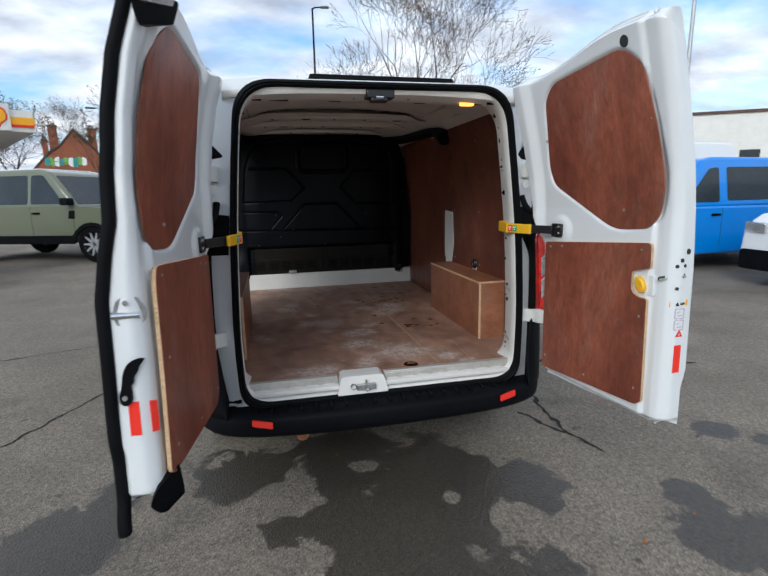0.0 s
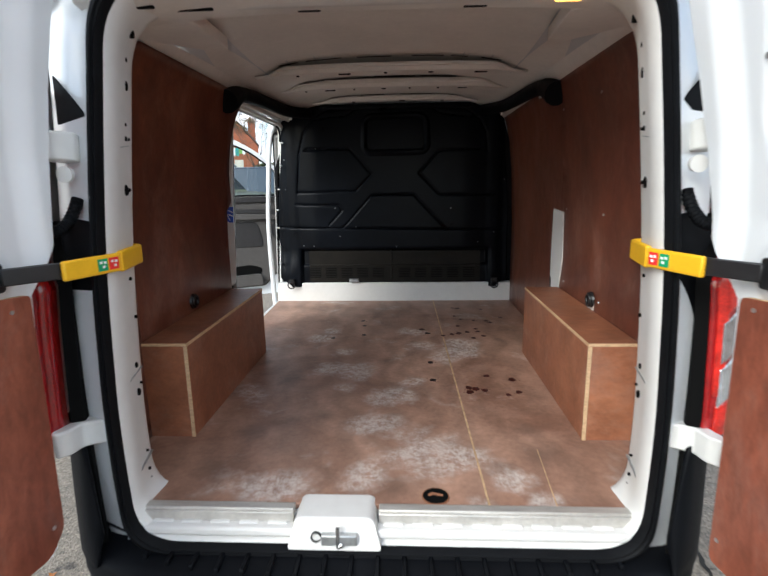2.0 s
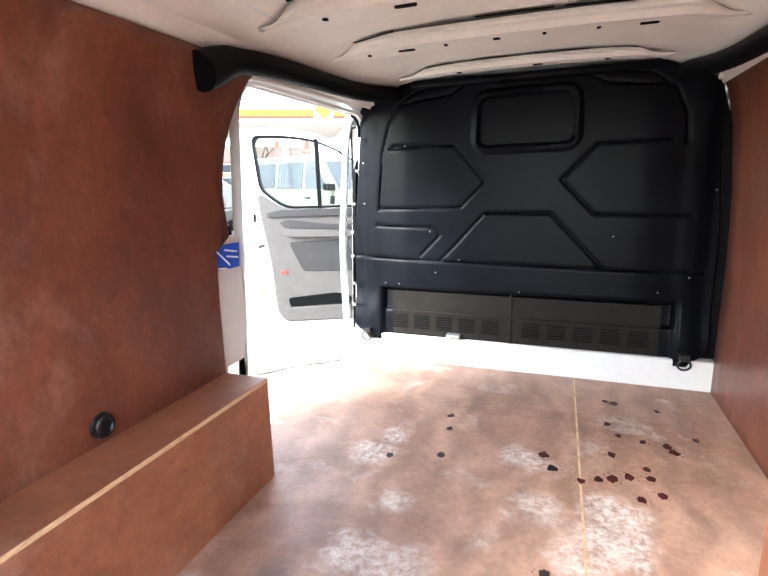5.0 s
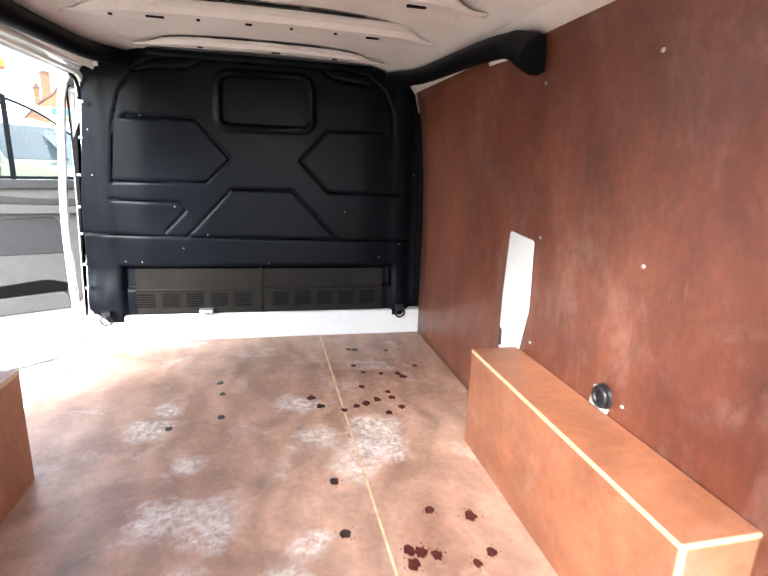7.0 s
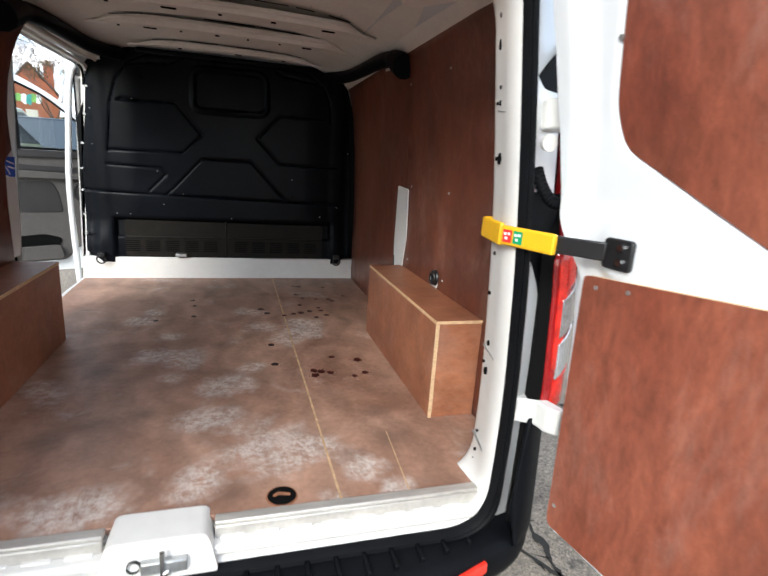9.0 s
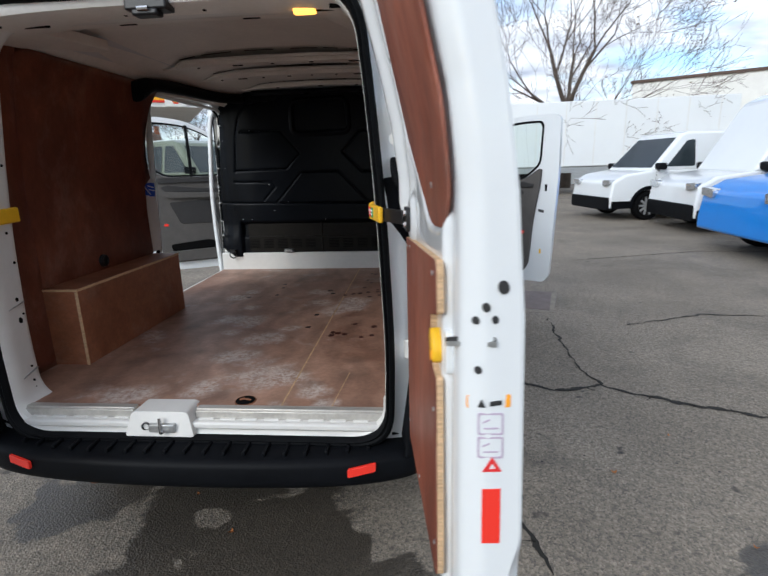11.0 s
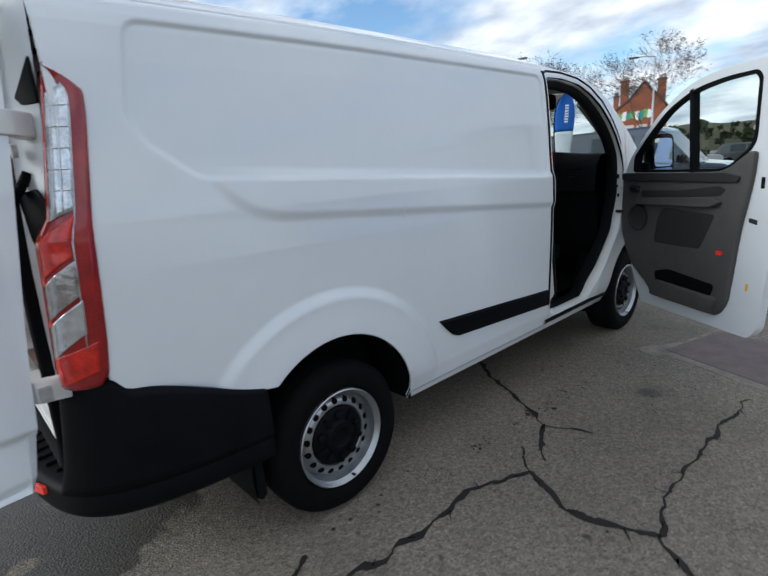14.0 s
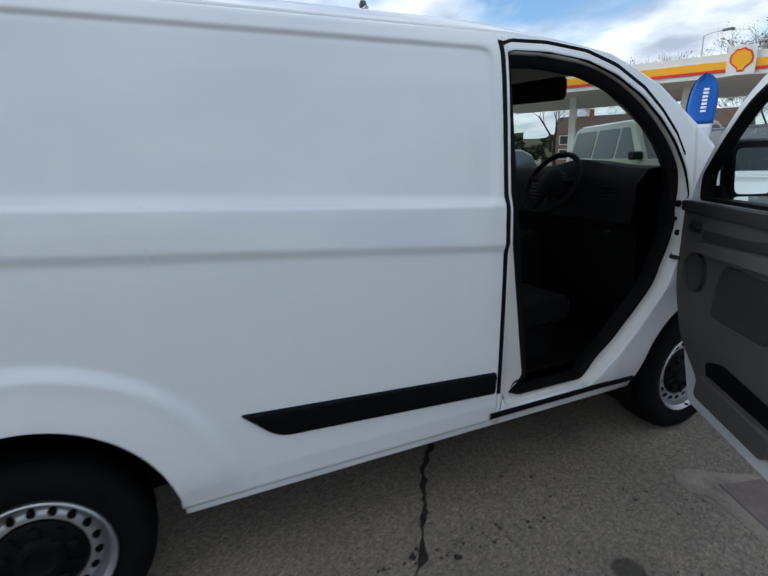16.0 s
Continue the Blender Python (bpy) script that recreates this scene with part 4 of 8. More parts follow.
# ---- load floor: two plywood boards ----
joint = 0.305
for a, b in ((-0.90, joint - 0.0015), (joint + 0.0015, 0.86)):
    g = Geo()
    y1 = 2.74
    pts = [(a if a > 0 else -0.66, 0.262), (b if b < 0.5 else 0.665, 0.262)]
    if a > 0:
        pts = [(a, 0.262), (0.692, 0.262), (0.712, 0.34), (0.86, 0.38), (0.86, 0.636), (0.694, 0.636), (0.694, 1.518), (0.86, 1.518), (0.86, y1), (joint - 0.03, y1)]
    else:
        pts = [(-0.670, 0.262), (b, 0.262), (joint - 0.033, y1), (-0.915, y1), (-0.895, 1.80), (-0.86, 1.60), (-0.86, 1.518), (-0.694, 1.518), (-0.694, 0.636), (-0.86, 0.636), (-0.86, 0.38), (-0.692, 0.34)]
    g.prism(pts, lambda p, q, d: (p, q, FLOOR + d), -0.018, 0.0)
    g.obj("floor_board", "plyfloor", van, "worn brown plywood floor with chalky smears", bevel=0.0015)
g = Geo()
g.add([(x, y, FLOOR + 0.0015) for x, y in ((joint - 0.003, 0.262), (joint + 0.004, 0.262), (joint - 0.029, 2.74), (joint - 0.036, 2.74))], [(0, 1, 2, 3)])
g.add([(x, y, FLOOR + 0.0015) for x, y in ((0.488, 0.262), (0.492, 0.262), (0.512, 0.56), (0.509, 0.56))], [(0, 1, 2, 3)])
g.obj("board_joint", "plyedge", van, smooth=0)
g = Geo()
g.box((-0.69, 0.35, 0.55), (0.69, 2.74, 0.584))
g.box((-0.90, 1.56, 0.55), (-0.69, 2.74, 0.584))
g.box((0.69, 1.56, 0.55), (0.86, 2.74, 0.584))
g.box((-0.70, 0.25, 0.53), (0.70, 0.40, 0.584))
g.obj("floor_pan", "paint_in", van)


def blot(g, x, y, r, rnd, z=FLOOR + 0.0018):
    k = 14
    a0 = rnd.random() * 6
    pts = []
    for i in range(k):
        a = 6.2832 * i / k
        rr = r * (0.75 + 0.45 * rnd.random())
        pts.append((x + rr * math.cos(a + a0), y + rr * 1.25 * math.sin(a + a0), z))
    g.add(pts, [tuple(range(k))])
    for _ in range(4):
        a, q = rnd.random() * 6.28, r * (1.3 + 0.7 * rnd.random())
        e = r * 0.16
        g.add([(x + q * math.cos(a) + e * math.cos(b), y + q * math.sin(a) + e * math.sin(b), z) for b in steps(0, 5.2, 5)], [tuple(range(6))])


rnd = random.Random(4)
SPOTS = [(0.40, 2.46), (0.43, 2.45), (0.594, 2.42), (0.393, 2.244), (0.426, 2.159), (0.506, 2.137), (0.584, 2.127), (0.60, 2.09), (0.391, 2.011), (0.495, 1.948),
         (0.499, 1.892), (0.434, 1.883), (0.383, 1.856), (0.342, 1.841), (0.287, 1.812), (0.519, 1.806), (0.457, 1.767), (0.69, 2.206), (0.166, 1.935),
         (0.345, 1.062), (0.375, 1.05), (0.41, 1.035), (0.345, 1.018), (0.502, 0.993), (0.551, 1.02), (0.444, 1.198), (0.549, 1.155)]
M["stain"] = material("dark_red_stain", (0.060, 0.014, 0.010), 0.45, vary=0.4, scale=60)
M["stain2"] = material("dark_stain", (0.030, 0.018, 0.016), 0.5, vary=0.4, scale=60)
g = Geo()
for x, y in SPOTS:
    blot(g, x, y, 0.012 + 0.006 * rnd.random(), rnd)
tagged(g.obj("stain", "stain", van, "dark red drip stains", smooth=0), kind="stuff")
g = Geo()
for x, y in ((-0.209, 2.128), (-0.19, 2.022), (-0.178, 1.823), (-0.352, 1.768), (0.194, 1.37), (0.195, 1.149), (0.198, 1.858)):
    blot(g, x, y, 0.013 + 0.005 * rnd.random(), rnd)
tagged(g.obj("stain", "stain2", van, "dark drip stains", smooth=0), kind="stuff")
# floor drain hole
g = Geo()
g.lathe([(0.0, 0.040), (0.0025, 0.039), (0.0025, 0.033), (-0.02, 0.030), (-0.02, 0.0)], (0.159, 0.300, FLOOR), "z", 24)
td = g.obj("tie_down", "rust", van, "rusty sunken tie-down ring", smooth=40)
Geo().lathe([(0.0032, 0.036), (0.0036, 0.0)], (0.159, 0.300, FLOOR), "z", 20).obj("hole", "void", td)
Geo().tube([(0.138, 0.30, FLOOR + 0.004), (0.15, 0.305, FLOOR + 0.007), (0.180, 0.30, FLOOR + 0.004)], 0.004, 6).obj("ring", "rust", td)

# ---- plywood wall lining ----
WALL = [(0.60, 0.848), (1.20, 0.848), (1.50, 0.835), (1.75, 0.812), (1.88, 0.785), (1.96, 0.752), (2.02, 0.70)]


def wall_sheet(name, sign, y0, y1, z0, z1, mat, edge0=None, edge1=None, ny=20, nz=30):
    rows = []
    for i in range(nz + 1):
        row = []
        for k in sorted(steps(0, 1, ny) + [(0.632 - y0) / (y1 - y0), (0.640 - y0) / (y1 - y0), (1.514 - y0) / (y1 - y0), (1.522 - y0) / (y1 - y0)]):
            y = y0 + (y1 - y0) * k
            base = 0.93 if 0.636 < y < 1.518 else z0
            z = base + (z1 - base) * i / nz
            if edge1 and y > 1.523:
                y = 1.523 + (edge1(z) - 1.523) * (y - 1.523) / (y1 - 1.523)
            row.append((sign * lerp_table(z, WALL), y, z))
        rows.append(row)
    g = Geo().sheet(rows)
    return g.obj(name, mat, van, "brown film-faced plywood wall lining", smooth=60, solid=0.009, offset=1 if sign > 0 else -1)


wall_sheet("wall_lining", 1, 0.40, 2.715, FLOOR, 1.935, "ply")
FRONT_L = [(0.60, 1.535), (1.20, 1.53), (1.37, 1.53), (1.39, 1.60), (1.55, 1.57), (1.66, 1.58), (1.80, 1.63), (1.90, 1.69), (1.96, 1.77)]
wall_sheet("wall_lining", -1, 0.40, 1.6, FLOOR, 1.935, "ply", edge1=lambda z: lerp_table(z, FRONT_L))
for s in (1, -1):
    for z in (1.0, 1.35, 1.8):
        for y in (0.55, 1.0, 1.45):
            Geo().lathe([(0.0, 0.006), (-s * 0.003, 0.004), (-s * 0.003, 0.0)], (s * (lerp_table(z, WALL) - 0.001), y, z), "x", 8).obj("screw", "zinc", van)


# ---- wheel boxes ----
def wheel_box(s):
    y0, y1, x0, x1, top = 0.625, 1.530, 0.680, 0.846, 0.955
    g = Geo().box((min(s * x0, s * (x0 + 0.012)), y0 + 0.0, FLOOR), (max(s * x0, s * (x0 + 0.012)), y1, top - 0.012))
    wb = g.obj("wheel_box", "plybox", van, "orange-brown plywood box over the wheel", bevel=0.0015)
    g = Geo().box((min(s * x0, s * x1), y0, top - 0.012), (max(s * x0, s * x1), y1, top))
    g.obj("top_board", "plybox", wb, bevel=0.0015)
    for y in (y0, y1 - 0.012):
        g = Geo().box((min(s * (x0 + 0.012), s * x1), y, FLOOR), (max(s * (x0 + 0.012), s * x1), y + 0.012, top - 0.012))
        g.obj("end_board", "plybox", wb, bevel=0.0015)
    e = 0.0012
    g = Geo()
    g.box((min(s * (x0 - e), s * (x0 + 0.011)), y0 - e, FLOOR), (max(s * (x0 - e), s * (x0 + 0.011)), y0 + 0.004, top - 0.013))
    g.box((min(s * x0, s * x1), y0 - e, top - 0.011), (max(s * x0, s * x1), y0 + 0.004, top - 0.001))
    g.box((min(s * (x0 - e), s * (x0 + 0.004)), y0, top - 0.0125), (max(s * (x0 - e), s * (x0 + 0.004)), y1, top - 0.001))
    g.obj("board_edge", "plyedge", wb, "pale raw plywood edges")
    # lashing eye in the wall above
    g = Geo()
    c = (s * 0.840, 1.06, 1.0)
    g.lathe([(0.0, 0.034), (-s * 0.008, 0.031), (-s * 0.008, 0.0)], c, "x", 20)
    g.tube([(c[0] - s * 0.012, c[1] + 0.022 * math.cos(a), c[2] + 0.024 * math.sin(a)) for a in steps(0, 6.2832, 14)], 0.007, 8)
    g.obj("lashing_eye", "blackgloss", van, "black lashing eye", smooth=50)
    g = Geo()
    pl = [(1.045, 0.957), (1.115, 0.957), (1.105, 1.012), (1.07, 1.026), (1.04, 0.99)]
    g.prism(pl, lambda a, b, d: (s * (0.846 - d), a, b), 0.0, 0.004)
    g.obj("wall_cutout", "paint_in", van)


wheel_box(1)
wheel_box(-1)
# white body pillar showing through the lining
g = Geo()
pts = rounded([(1.655, 0.905), (1.525, 0.905), (1.475, 1.10), (1.48, 1.335), (1.64, 1.345), (1.665, 1.10)], 0.012, 3)
g.prism(pts, lambda a, b, d: (lerp_table(b, WALL) - 0.003 - d, a, b), -0.001, 0.006)
pil = g.obj("body_pillar", "paint_in", van, "white body pillar showing through a cut in the lining", bevel=0.003)
g = Geo()
g.prism(rounded([(1.635, 0.92), (1.655, 0.92), (1.655, 0.985), (1.64, 0.985)], 0.008, 3), lambda a, b, d: (lerp_table(b, WALL) - 0.003 - d, a, b), 0.0, 0.0075)
g.obj("slot", "darkprint", pil)
g = Geo()
pts = rounded([(1.53, 0.955), (1.665, 0.955), (1.70, 1.08), (1.69, 1.25), (1.675, 1.40), (1.52, 1.39), (1.50, 1.20)], 0.012, 3)
g.prism(pts, lambda a, b, d: (-(lerp_table(b, WALL) + 0.022 - d), a, b), -0.012, 0.006)
pil = g.obj("body_pillar", "paint_in", van, "white sliding door pillar with a blue sticker", bevel=0.003)
g = Geo()
g.prism([(1.535, 1.295), (1.668, 1.29), (1.672, 1.372), (1.535, 1.375)], lambda a, b, d: (-(lerp_table(b, WALL) + 0.014 - d), a, b), 0.0, 0.0045)
st = g.obj("sticker", "blueprint", pil, "blue sticker")
g = Geo()
for q in ((1.545, 1.365, 1.615, 1.307), (1.59, 1.36, 1.655, 1.347), (1.60, 1.338, 1.66, 1.327), (1.555, 1.303, 1.60, 1.297)):
    a, b, c, d_ = q
    g.prism([(a, b), (c, d_), (c, d_ - 0.006), (a, b - 0.006)], lambda a, b, d: (-(lerp_table(b, WALL) + 0.0092 - d), a, b), 0.0, 0.002)
g.obj("print", "whiteprint", st, smooth=0)
g = Geo()
g.tube(smooth_line([(-0.885, 1.655, 1.43), (-0.90, 1.71, 1.30), (-0.905, 1.725, 1.10), (-0.905, 1.705, 0.95), (-0.905, 1.70, 0.80)], 3), 0.012, 8)
g.obj("side_seal", "rubber", van, "black rubber seal of the side opening")
# frame round the side opening
g = Geo()
loop = rounded([(1.70, 0.575), (2.765, 0.575), (2.765, 1.905), (1.70, 1.905)], [0.05, 0.05, 0.10, 0.12], 6)
lean = lambda x, z: x + 0.075 * smooth(1.4, 1.9, z)
g.loft([[(lean(-0.935, z), y, z) for y, z in loop], [(lean(-0.92, z), y, z) for y, z in loop],
        [(lean(-0.90, z), (y - 2.23) * 0.985 + 2.23, (z - 1.2) * 0.99 + 1.2) for y, z in loop],
        [(lean(-0.89, z), (y - 2.23) * 1.01 + 2.23, (z - 1.2) * 1.005 + 1.2) for y, z in loop]], True)
g.obj("side_frame", "paint_in", van, "white frame of the side opening", smooth=50)
g = Geo()
inner = [(lean(-0.917, z), (y - 2.23) * 0.975 + 2.23, (z - 1.2) * 0.975 + 1.2) for y, z in loop]
g.tube([p for p in inner if p[2] > 0.75 and p[1] > 2.0], 0.008, 6)
g.obj("side_seal", "rubber", van)
g = Geo()
g.box((-0.935, 1.72, 0.558), (-0.88, 2.75, 0.60))
g.obj("side_sill", "paint_in", van, "white side sill", bevel=0.008)

# ---- bulkhead ----
BY = 2.705


def at_bulk(x, z, d):
    return (x, BY - d, z)


GROOVES = [
    [(-0.728, 1.424), (-0.294, 1.432), (-0.178, 1.55), (-0.330, 1.728), (-0.64, 1.735)],
    [(0.71, 1.392), (0.315, 1.399), (0.168, 1.555), (0.31, 1.709), (0.60, 1.715)],
    [(-0.40, 1.166), (-0.366, 1.193), (-0.177, 1.401), (0.127, 1.403), (0.338, 1.179), (0.36, 1.155)],
    [(-0.743, 1.337), (-0.424, 1.330), (-0.40, 1.29), (-0.50, 1.185)],
    [(-0.89, 1.168), (0.78, 1.140)],
    [(-0.73, 1.42), (-0.705, 1.70), (-0.66, 1.85), (-0.60, 1.94), (-0.50, 1.99), (-0.30, 2.006), (0.36, 2.006), (0.50, 1.985), (0.60, 1.92), (0.648, 1.82), (0.658, 1.70)],
    [(-0.66, 1.722), (-0.50, 1.725)],
    [(-0.28, 2.0), (-0.35, 1.957), (-0.50, 1.945), (-0.59, 1.93)],
    [(0.26, 2.0), (0.33, 1.957), (0.46, 1.942), (0.585, 1.93)],
]
WIN = rounded([(-0.222, 1.705), (0.222, 1.71), (0.212, 1.945), (-0.215, 1.94)], 0.055, 6)


def line_distance(p, pts):
    best = 9
    for (ax, ay), (bx, by) in zip(pts, pts[1:]):
        dx, dy = bx - ax, by - ay
        t = max(0, min(1, ((p[0] - ax) * dx + (p[1] - ay) * dy) / (dx * dx + dy * dy)))
        best = min(best, math.hypot(p[0] - ax - t * dx, p[1] - ay - t * dy))
    return best


def bulk_depth(x, z):
    d = 0.0
    w = inside_distance((x, z), WIN)
    if w > -0.05:
        d += 0.018 * smooth(-0.028, -0.008, w) - 0.030 * smooth(-0.006, 0.012, w)
    for gr in GROOVES:
        q = line_distance((x, z), gr)
        if q < 0.03:
            d -= 0.008 * (1 - smooth(0.003, 0.012, q))
    d -= 0.035 * smooth(0.52, 0.80, abs(x - 0.0 + 0.04)) * smooth(0.8, 1.0, z)
    d += 0.005 * smooth(-0.02, 0.03, abs(x + 0.035) - 0.70) * (1 - smooth(0.03, 0.10, abs(x + 0.035) - 0.70)) * smooth(0.8, 0.9, z) - 0.02 * smooth(0.06, 0.13, abs(x + 0.035) - 0.70)
    low = smooth(1.02, 0.985, z) * smooth(0.72, 0.69, abs(x + 0.02))
    d -= 0.045 * low
    d += 0.016 * low * smooth(0.885, 0.87, z)
    return d


nx, nz = 230, 200
rows = []
for j in range(nz + 1):
    z = 0.715 + (2.026 - 0.715) * j / nz
    lo, hi = -0.89 + 0.09 * smooth(0.79, 0.715, z), 0.825 - 0.085 * smooth(0.79, 0.715, z)
    lo += 0.06 * smooth(1.2, 1.9, z) + 0.28 * smooth(1.88, 2.05, z) ** 2
    hi -= 0.05 * smooth(1.2, 1.9, z) + 0.25 * smooth(1.88, 2.05, z) ** 2
    rows.append([at_bulk(x, z, bulk_depth(x, z)) for x in steps(lo, hi, nx)])
g = Geo().sheet(rows)
bulk = g.obj("bulkhead", "bulk", van, "moulded black plastic bulkhead with a blank window", smooth=60, solid=0.02, offset=0)
for x0 in (-0.62, -0.50, -0.38, -0.26, -0.14, 0.06, 0.18, 0.30, 0.42, 0.54):
    for k in range(6):
        z = 0.785 + k * 0.013
        Geo().box((x0 - 0.042, BY + 0.010, z), (x0 + 0.042, BY + 0.022, z + 0.006)).obj("vent_slot", "void", bulk)
Geo().prism(rounded([(-0.665, 0.752), (0.625, 0.747), (0.625, 0.985), (-0.665, 0.99)], 0.015, 3), lambda a, b, d: (a, BY + 0.0135 + d, b), 0.0, 0.02).obj("vent_panel", "bulk_lo", bulk, "dusty brown-black vent panel")
g = Geo()
g.box((-0.665, BY + 0.004, 0.872), (0.625, BY + 0.034, 0.884))
g.box((-0.045, BY + 0.006, 0.735), (-0.033, BY + 0.04, 1.0))
g.obj("vent_rail", "bulk_lo", bulk, bevel=0.003)
for x, z in ((-0.70, 1.03), (-0.62, 1.03), (-0.42, 1.10), (0.0, 1.02), (0.45, 1.0), (0.60, 1.05), (-0.30, 1.17), (0.40, 1.30), (-0.45, 1.31), (0.72, 1.12), (-0.82, 1.45), (-0.82, 1.66), (0.79, 1.5), (-0.58, 1.735)):
    Geo().lathe([(0.002, 0.004), (-0.003, 0.003), (-0.003, 0.0)], at_bulk(x, z, bulk_depth(x, z) + 0.010), "y", 8).obj("screw", "zinc", bulk)
for x in (-0.80, 0.725):
    g = Geo()
    g.tube([(x + 0.026 * math.cos(a), BY - 0.045 - 0.01 * math.sin(a), 0.735 + 0.026 * math.sin(a)) for a in steps(0, 6.2832, 14)], 0.005, 6)
    g.box((x - 0.02, BY - 0.045, 0.752), (x + 0.02, BY, 0.78))
    g.obj("lashing_ring", "blackgloss", van, "black lashing ring", smooth=40)
g = Geo()
g.box((-0.36, BY - 0.03, 0.755), (-0.29, BY + 0.03, 0.775))
g.obj("vent_clip", "zinc", bulk, bevel=0.003)
# white cross member under it, and the metal round it
g = Geo()
g.box((-0.915, 2.702, FLOOR - 0.02), (0.86, 2.76, 0.745))
g.obj("cross_member", "paint_in", van, "white painted cross member", bevel=0.006)
g = Geo()
g.prism([(-0.93, 0.60), (0.90, 0.60), (0.87, 1.6), (0.78, 1.91), (0.58, 2.015), (-0.58, 2.015), (-0.78, 1.91), (-0.90, 1.6)], lambda a, b, d: (a, 2.765 + d, b), 0.0, 0.015)
g.obj("bulkhead_back", "cab", van)
for z in (0.90, 1.02, 1.17, 1.30, 1.45, 1.62, 1.78):
    g = Geo().box((-0.890 + 0.07 * smooth(1.2, 1.95, z), 2.690, z - 0.006), (-0.872 + 0.07 * smooth(1.2, 1.95, z), 2.715, z + 0.006))
    g.obj("clip", "zinc", van, bevel=0.002)

# ---- ceiling inside ----
def roof_in(x):
    """Height of the inner roof skin: highest along the middle."""
    return 2.070 - 0.160 * (abs(x) / 0.868) ** 3.2


SKIN_EDGES = (0.62, 1.46, 1.74, 1.94, 2.17, 2.50, 2.63)
rows = []
for y in sorted(steps(0.34, 2.74, 60) + [e + o for e in SKIN_EDGES for o in (-0.012, 0.012)]):
    dip = sum(0.006 * (-1) ** k * smooth(e - 0.012, e + 0.012, y) for k, e in enumerate(SKIN_EDGES))
    low = 0.115 * (1 - smooth(0.25, 0.75, y))
    rows.append([(-0.768, y, 1.922 - low * 0.12)] + [(x, y, roof_in(x) - low * (1 - (abs(x) / 0.868) ** 3.2) - dip * smooth(0.62, 0.54, abs(x))) for x in steps(-0.73, 0.73, 36)] + [(0.768, y, 1.922 - low * 0.12)])
Geo().sheet(rows).obj("roof_lining", "liner", van, "pale painted inner roof skin", smooth=35, solid=0.006, offset=1)


def roof_rib(y, w, drop, holes, level, half=0.66):
    """A pressed cross rib under the roof: a straight flat band with turned lips, narrowing to tongues at its ends, with
    black strips painting the shade of the gaps along its edges.
    """
    prof = [(-w, 0.0), (-w * 0.94, -drop * 0.45), (-w * 0.66, -drop * 0.5), (-w * 0.55, -drop), (w * 0.50, -drop), (w * 0.62, -drop * 0.45), (w * 0.94, -drop * 0.4), (w, 0.0)]

    def under(x):
        return level + 0.014 * (1 - (x / half) ** 2)
    rows = []
    for x in steps(-half, half, 56):
        e = smooth(half - 0.04, half - 0.17, abs(x))
        rows.append([(x, y + a * (0.20 + 0.80 * e), under(x) + (b + drop) * (0.22 + 0.78 * e)) for a, b in prof])
    rib = Geo().sheet(rows).obj("roof_rib", "liner", van, "pressed roof cross rib", smooth=30, solid=0.002)
    for x, hw in holes:
        zz = under(x)
        Geo().prism(rounded([(-hw, -0.009), (hw, -0.009), (hw, 0.009), (-hw, 0.009)], 0.008, 3), lambda a, b, d: (x + a, y - 0.06 * w + b, zz - d), -0.003, 0.0035).obj("rib_hole", "void", rib)
    # flat black quads on the lining paint the shade beside the rib
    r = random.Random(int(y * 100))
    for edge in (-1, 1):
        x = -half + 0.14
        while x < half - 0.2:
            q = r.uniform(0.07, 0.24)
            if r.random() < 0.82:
                Geo().add([(a, y + edge * w * 1.03 + b * 0.0075, roof_in(a) - 0.0075) for a, b in ((x, -1), (min(x + q, half - 0.14), -1), (min(x + q, half - 0.14), 1), (x, 1))], [(0, 1, 2, 3)]).obj("rib_gap_shade", "void", rib, smooth=0)
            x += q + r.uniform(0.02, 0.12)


roof_rib(1.60, 0.085, 0.030, [(-0.45, 0.008), (-0.22, 0.03), (-0.02, 0.008), (0.2, 0.012), (0.44, 0.03)], 1.995)
roof_rib(2.055, 0.100, 0.036, [(-0.50, 0.006), (-0.36, 0.030), (-0.22, 0.006), (-0.05, 0.012), (0.10, 0.006), (0.26, 0.006), (0.40, 0.026)], 2.004)
roof_rib(2.575, 0.060, 0.028, [(-0.28, 0.012), (0.05, 0.02), (0.32, 0.012)], 2.018, 0.56)
# box-section rear header with its feet, slots and a seam
rows = []
for x in steps(-0.69, 0.69, 40):
    c = 0.030 * abs(x / 0.69) ** 3
    rows.append([(x + 0.011, y, z - c) for y, z in ((0.236, 1.952), (0.250, 1.928), (0.30, 1.918), (0.455, 1.930), (0.475, 1.936), (0.505, 1.965), (0.53, 1.975), (0.56, 2.026 - 0.03 * (x / 0.69) ** 2))])
hdr = Geo().sheet(rows).obj("rear_header", "liner", van, "painted rear roof header", smooth=35, solid=0.003)
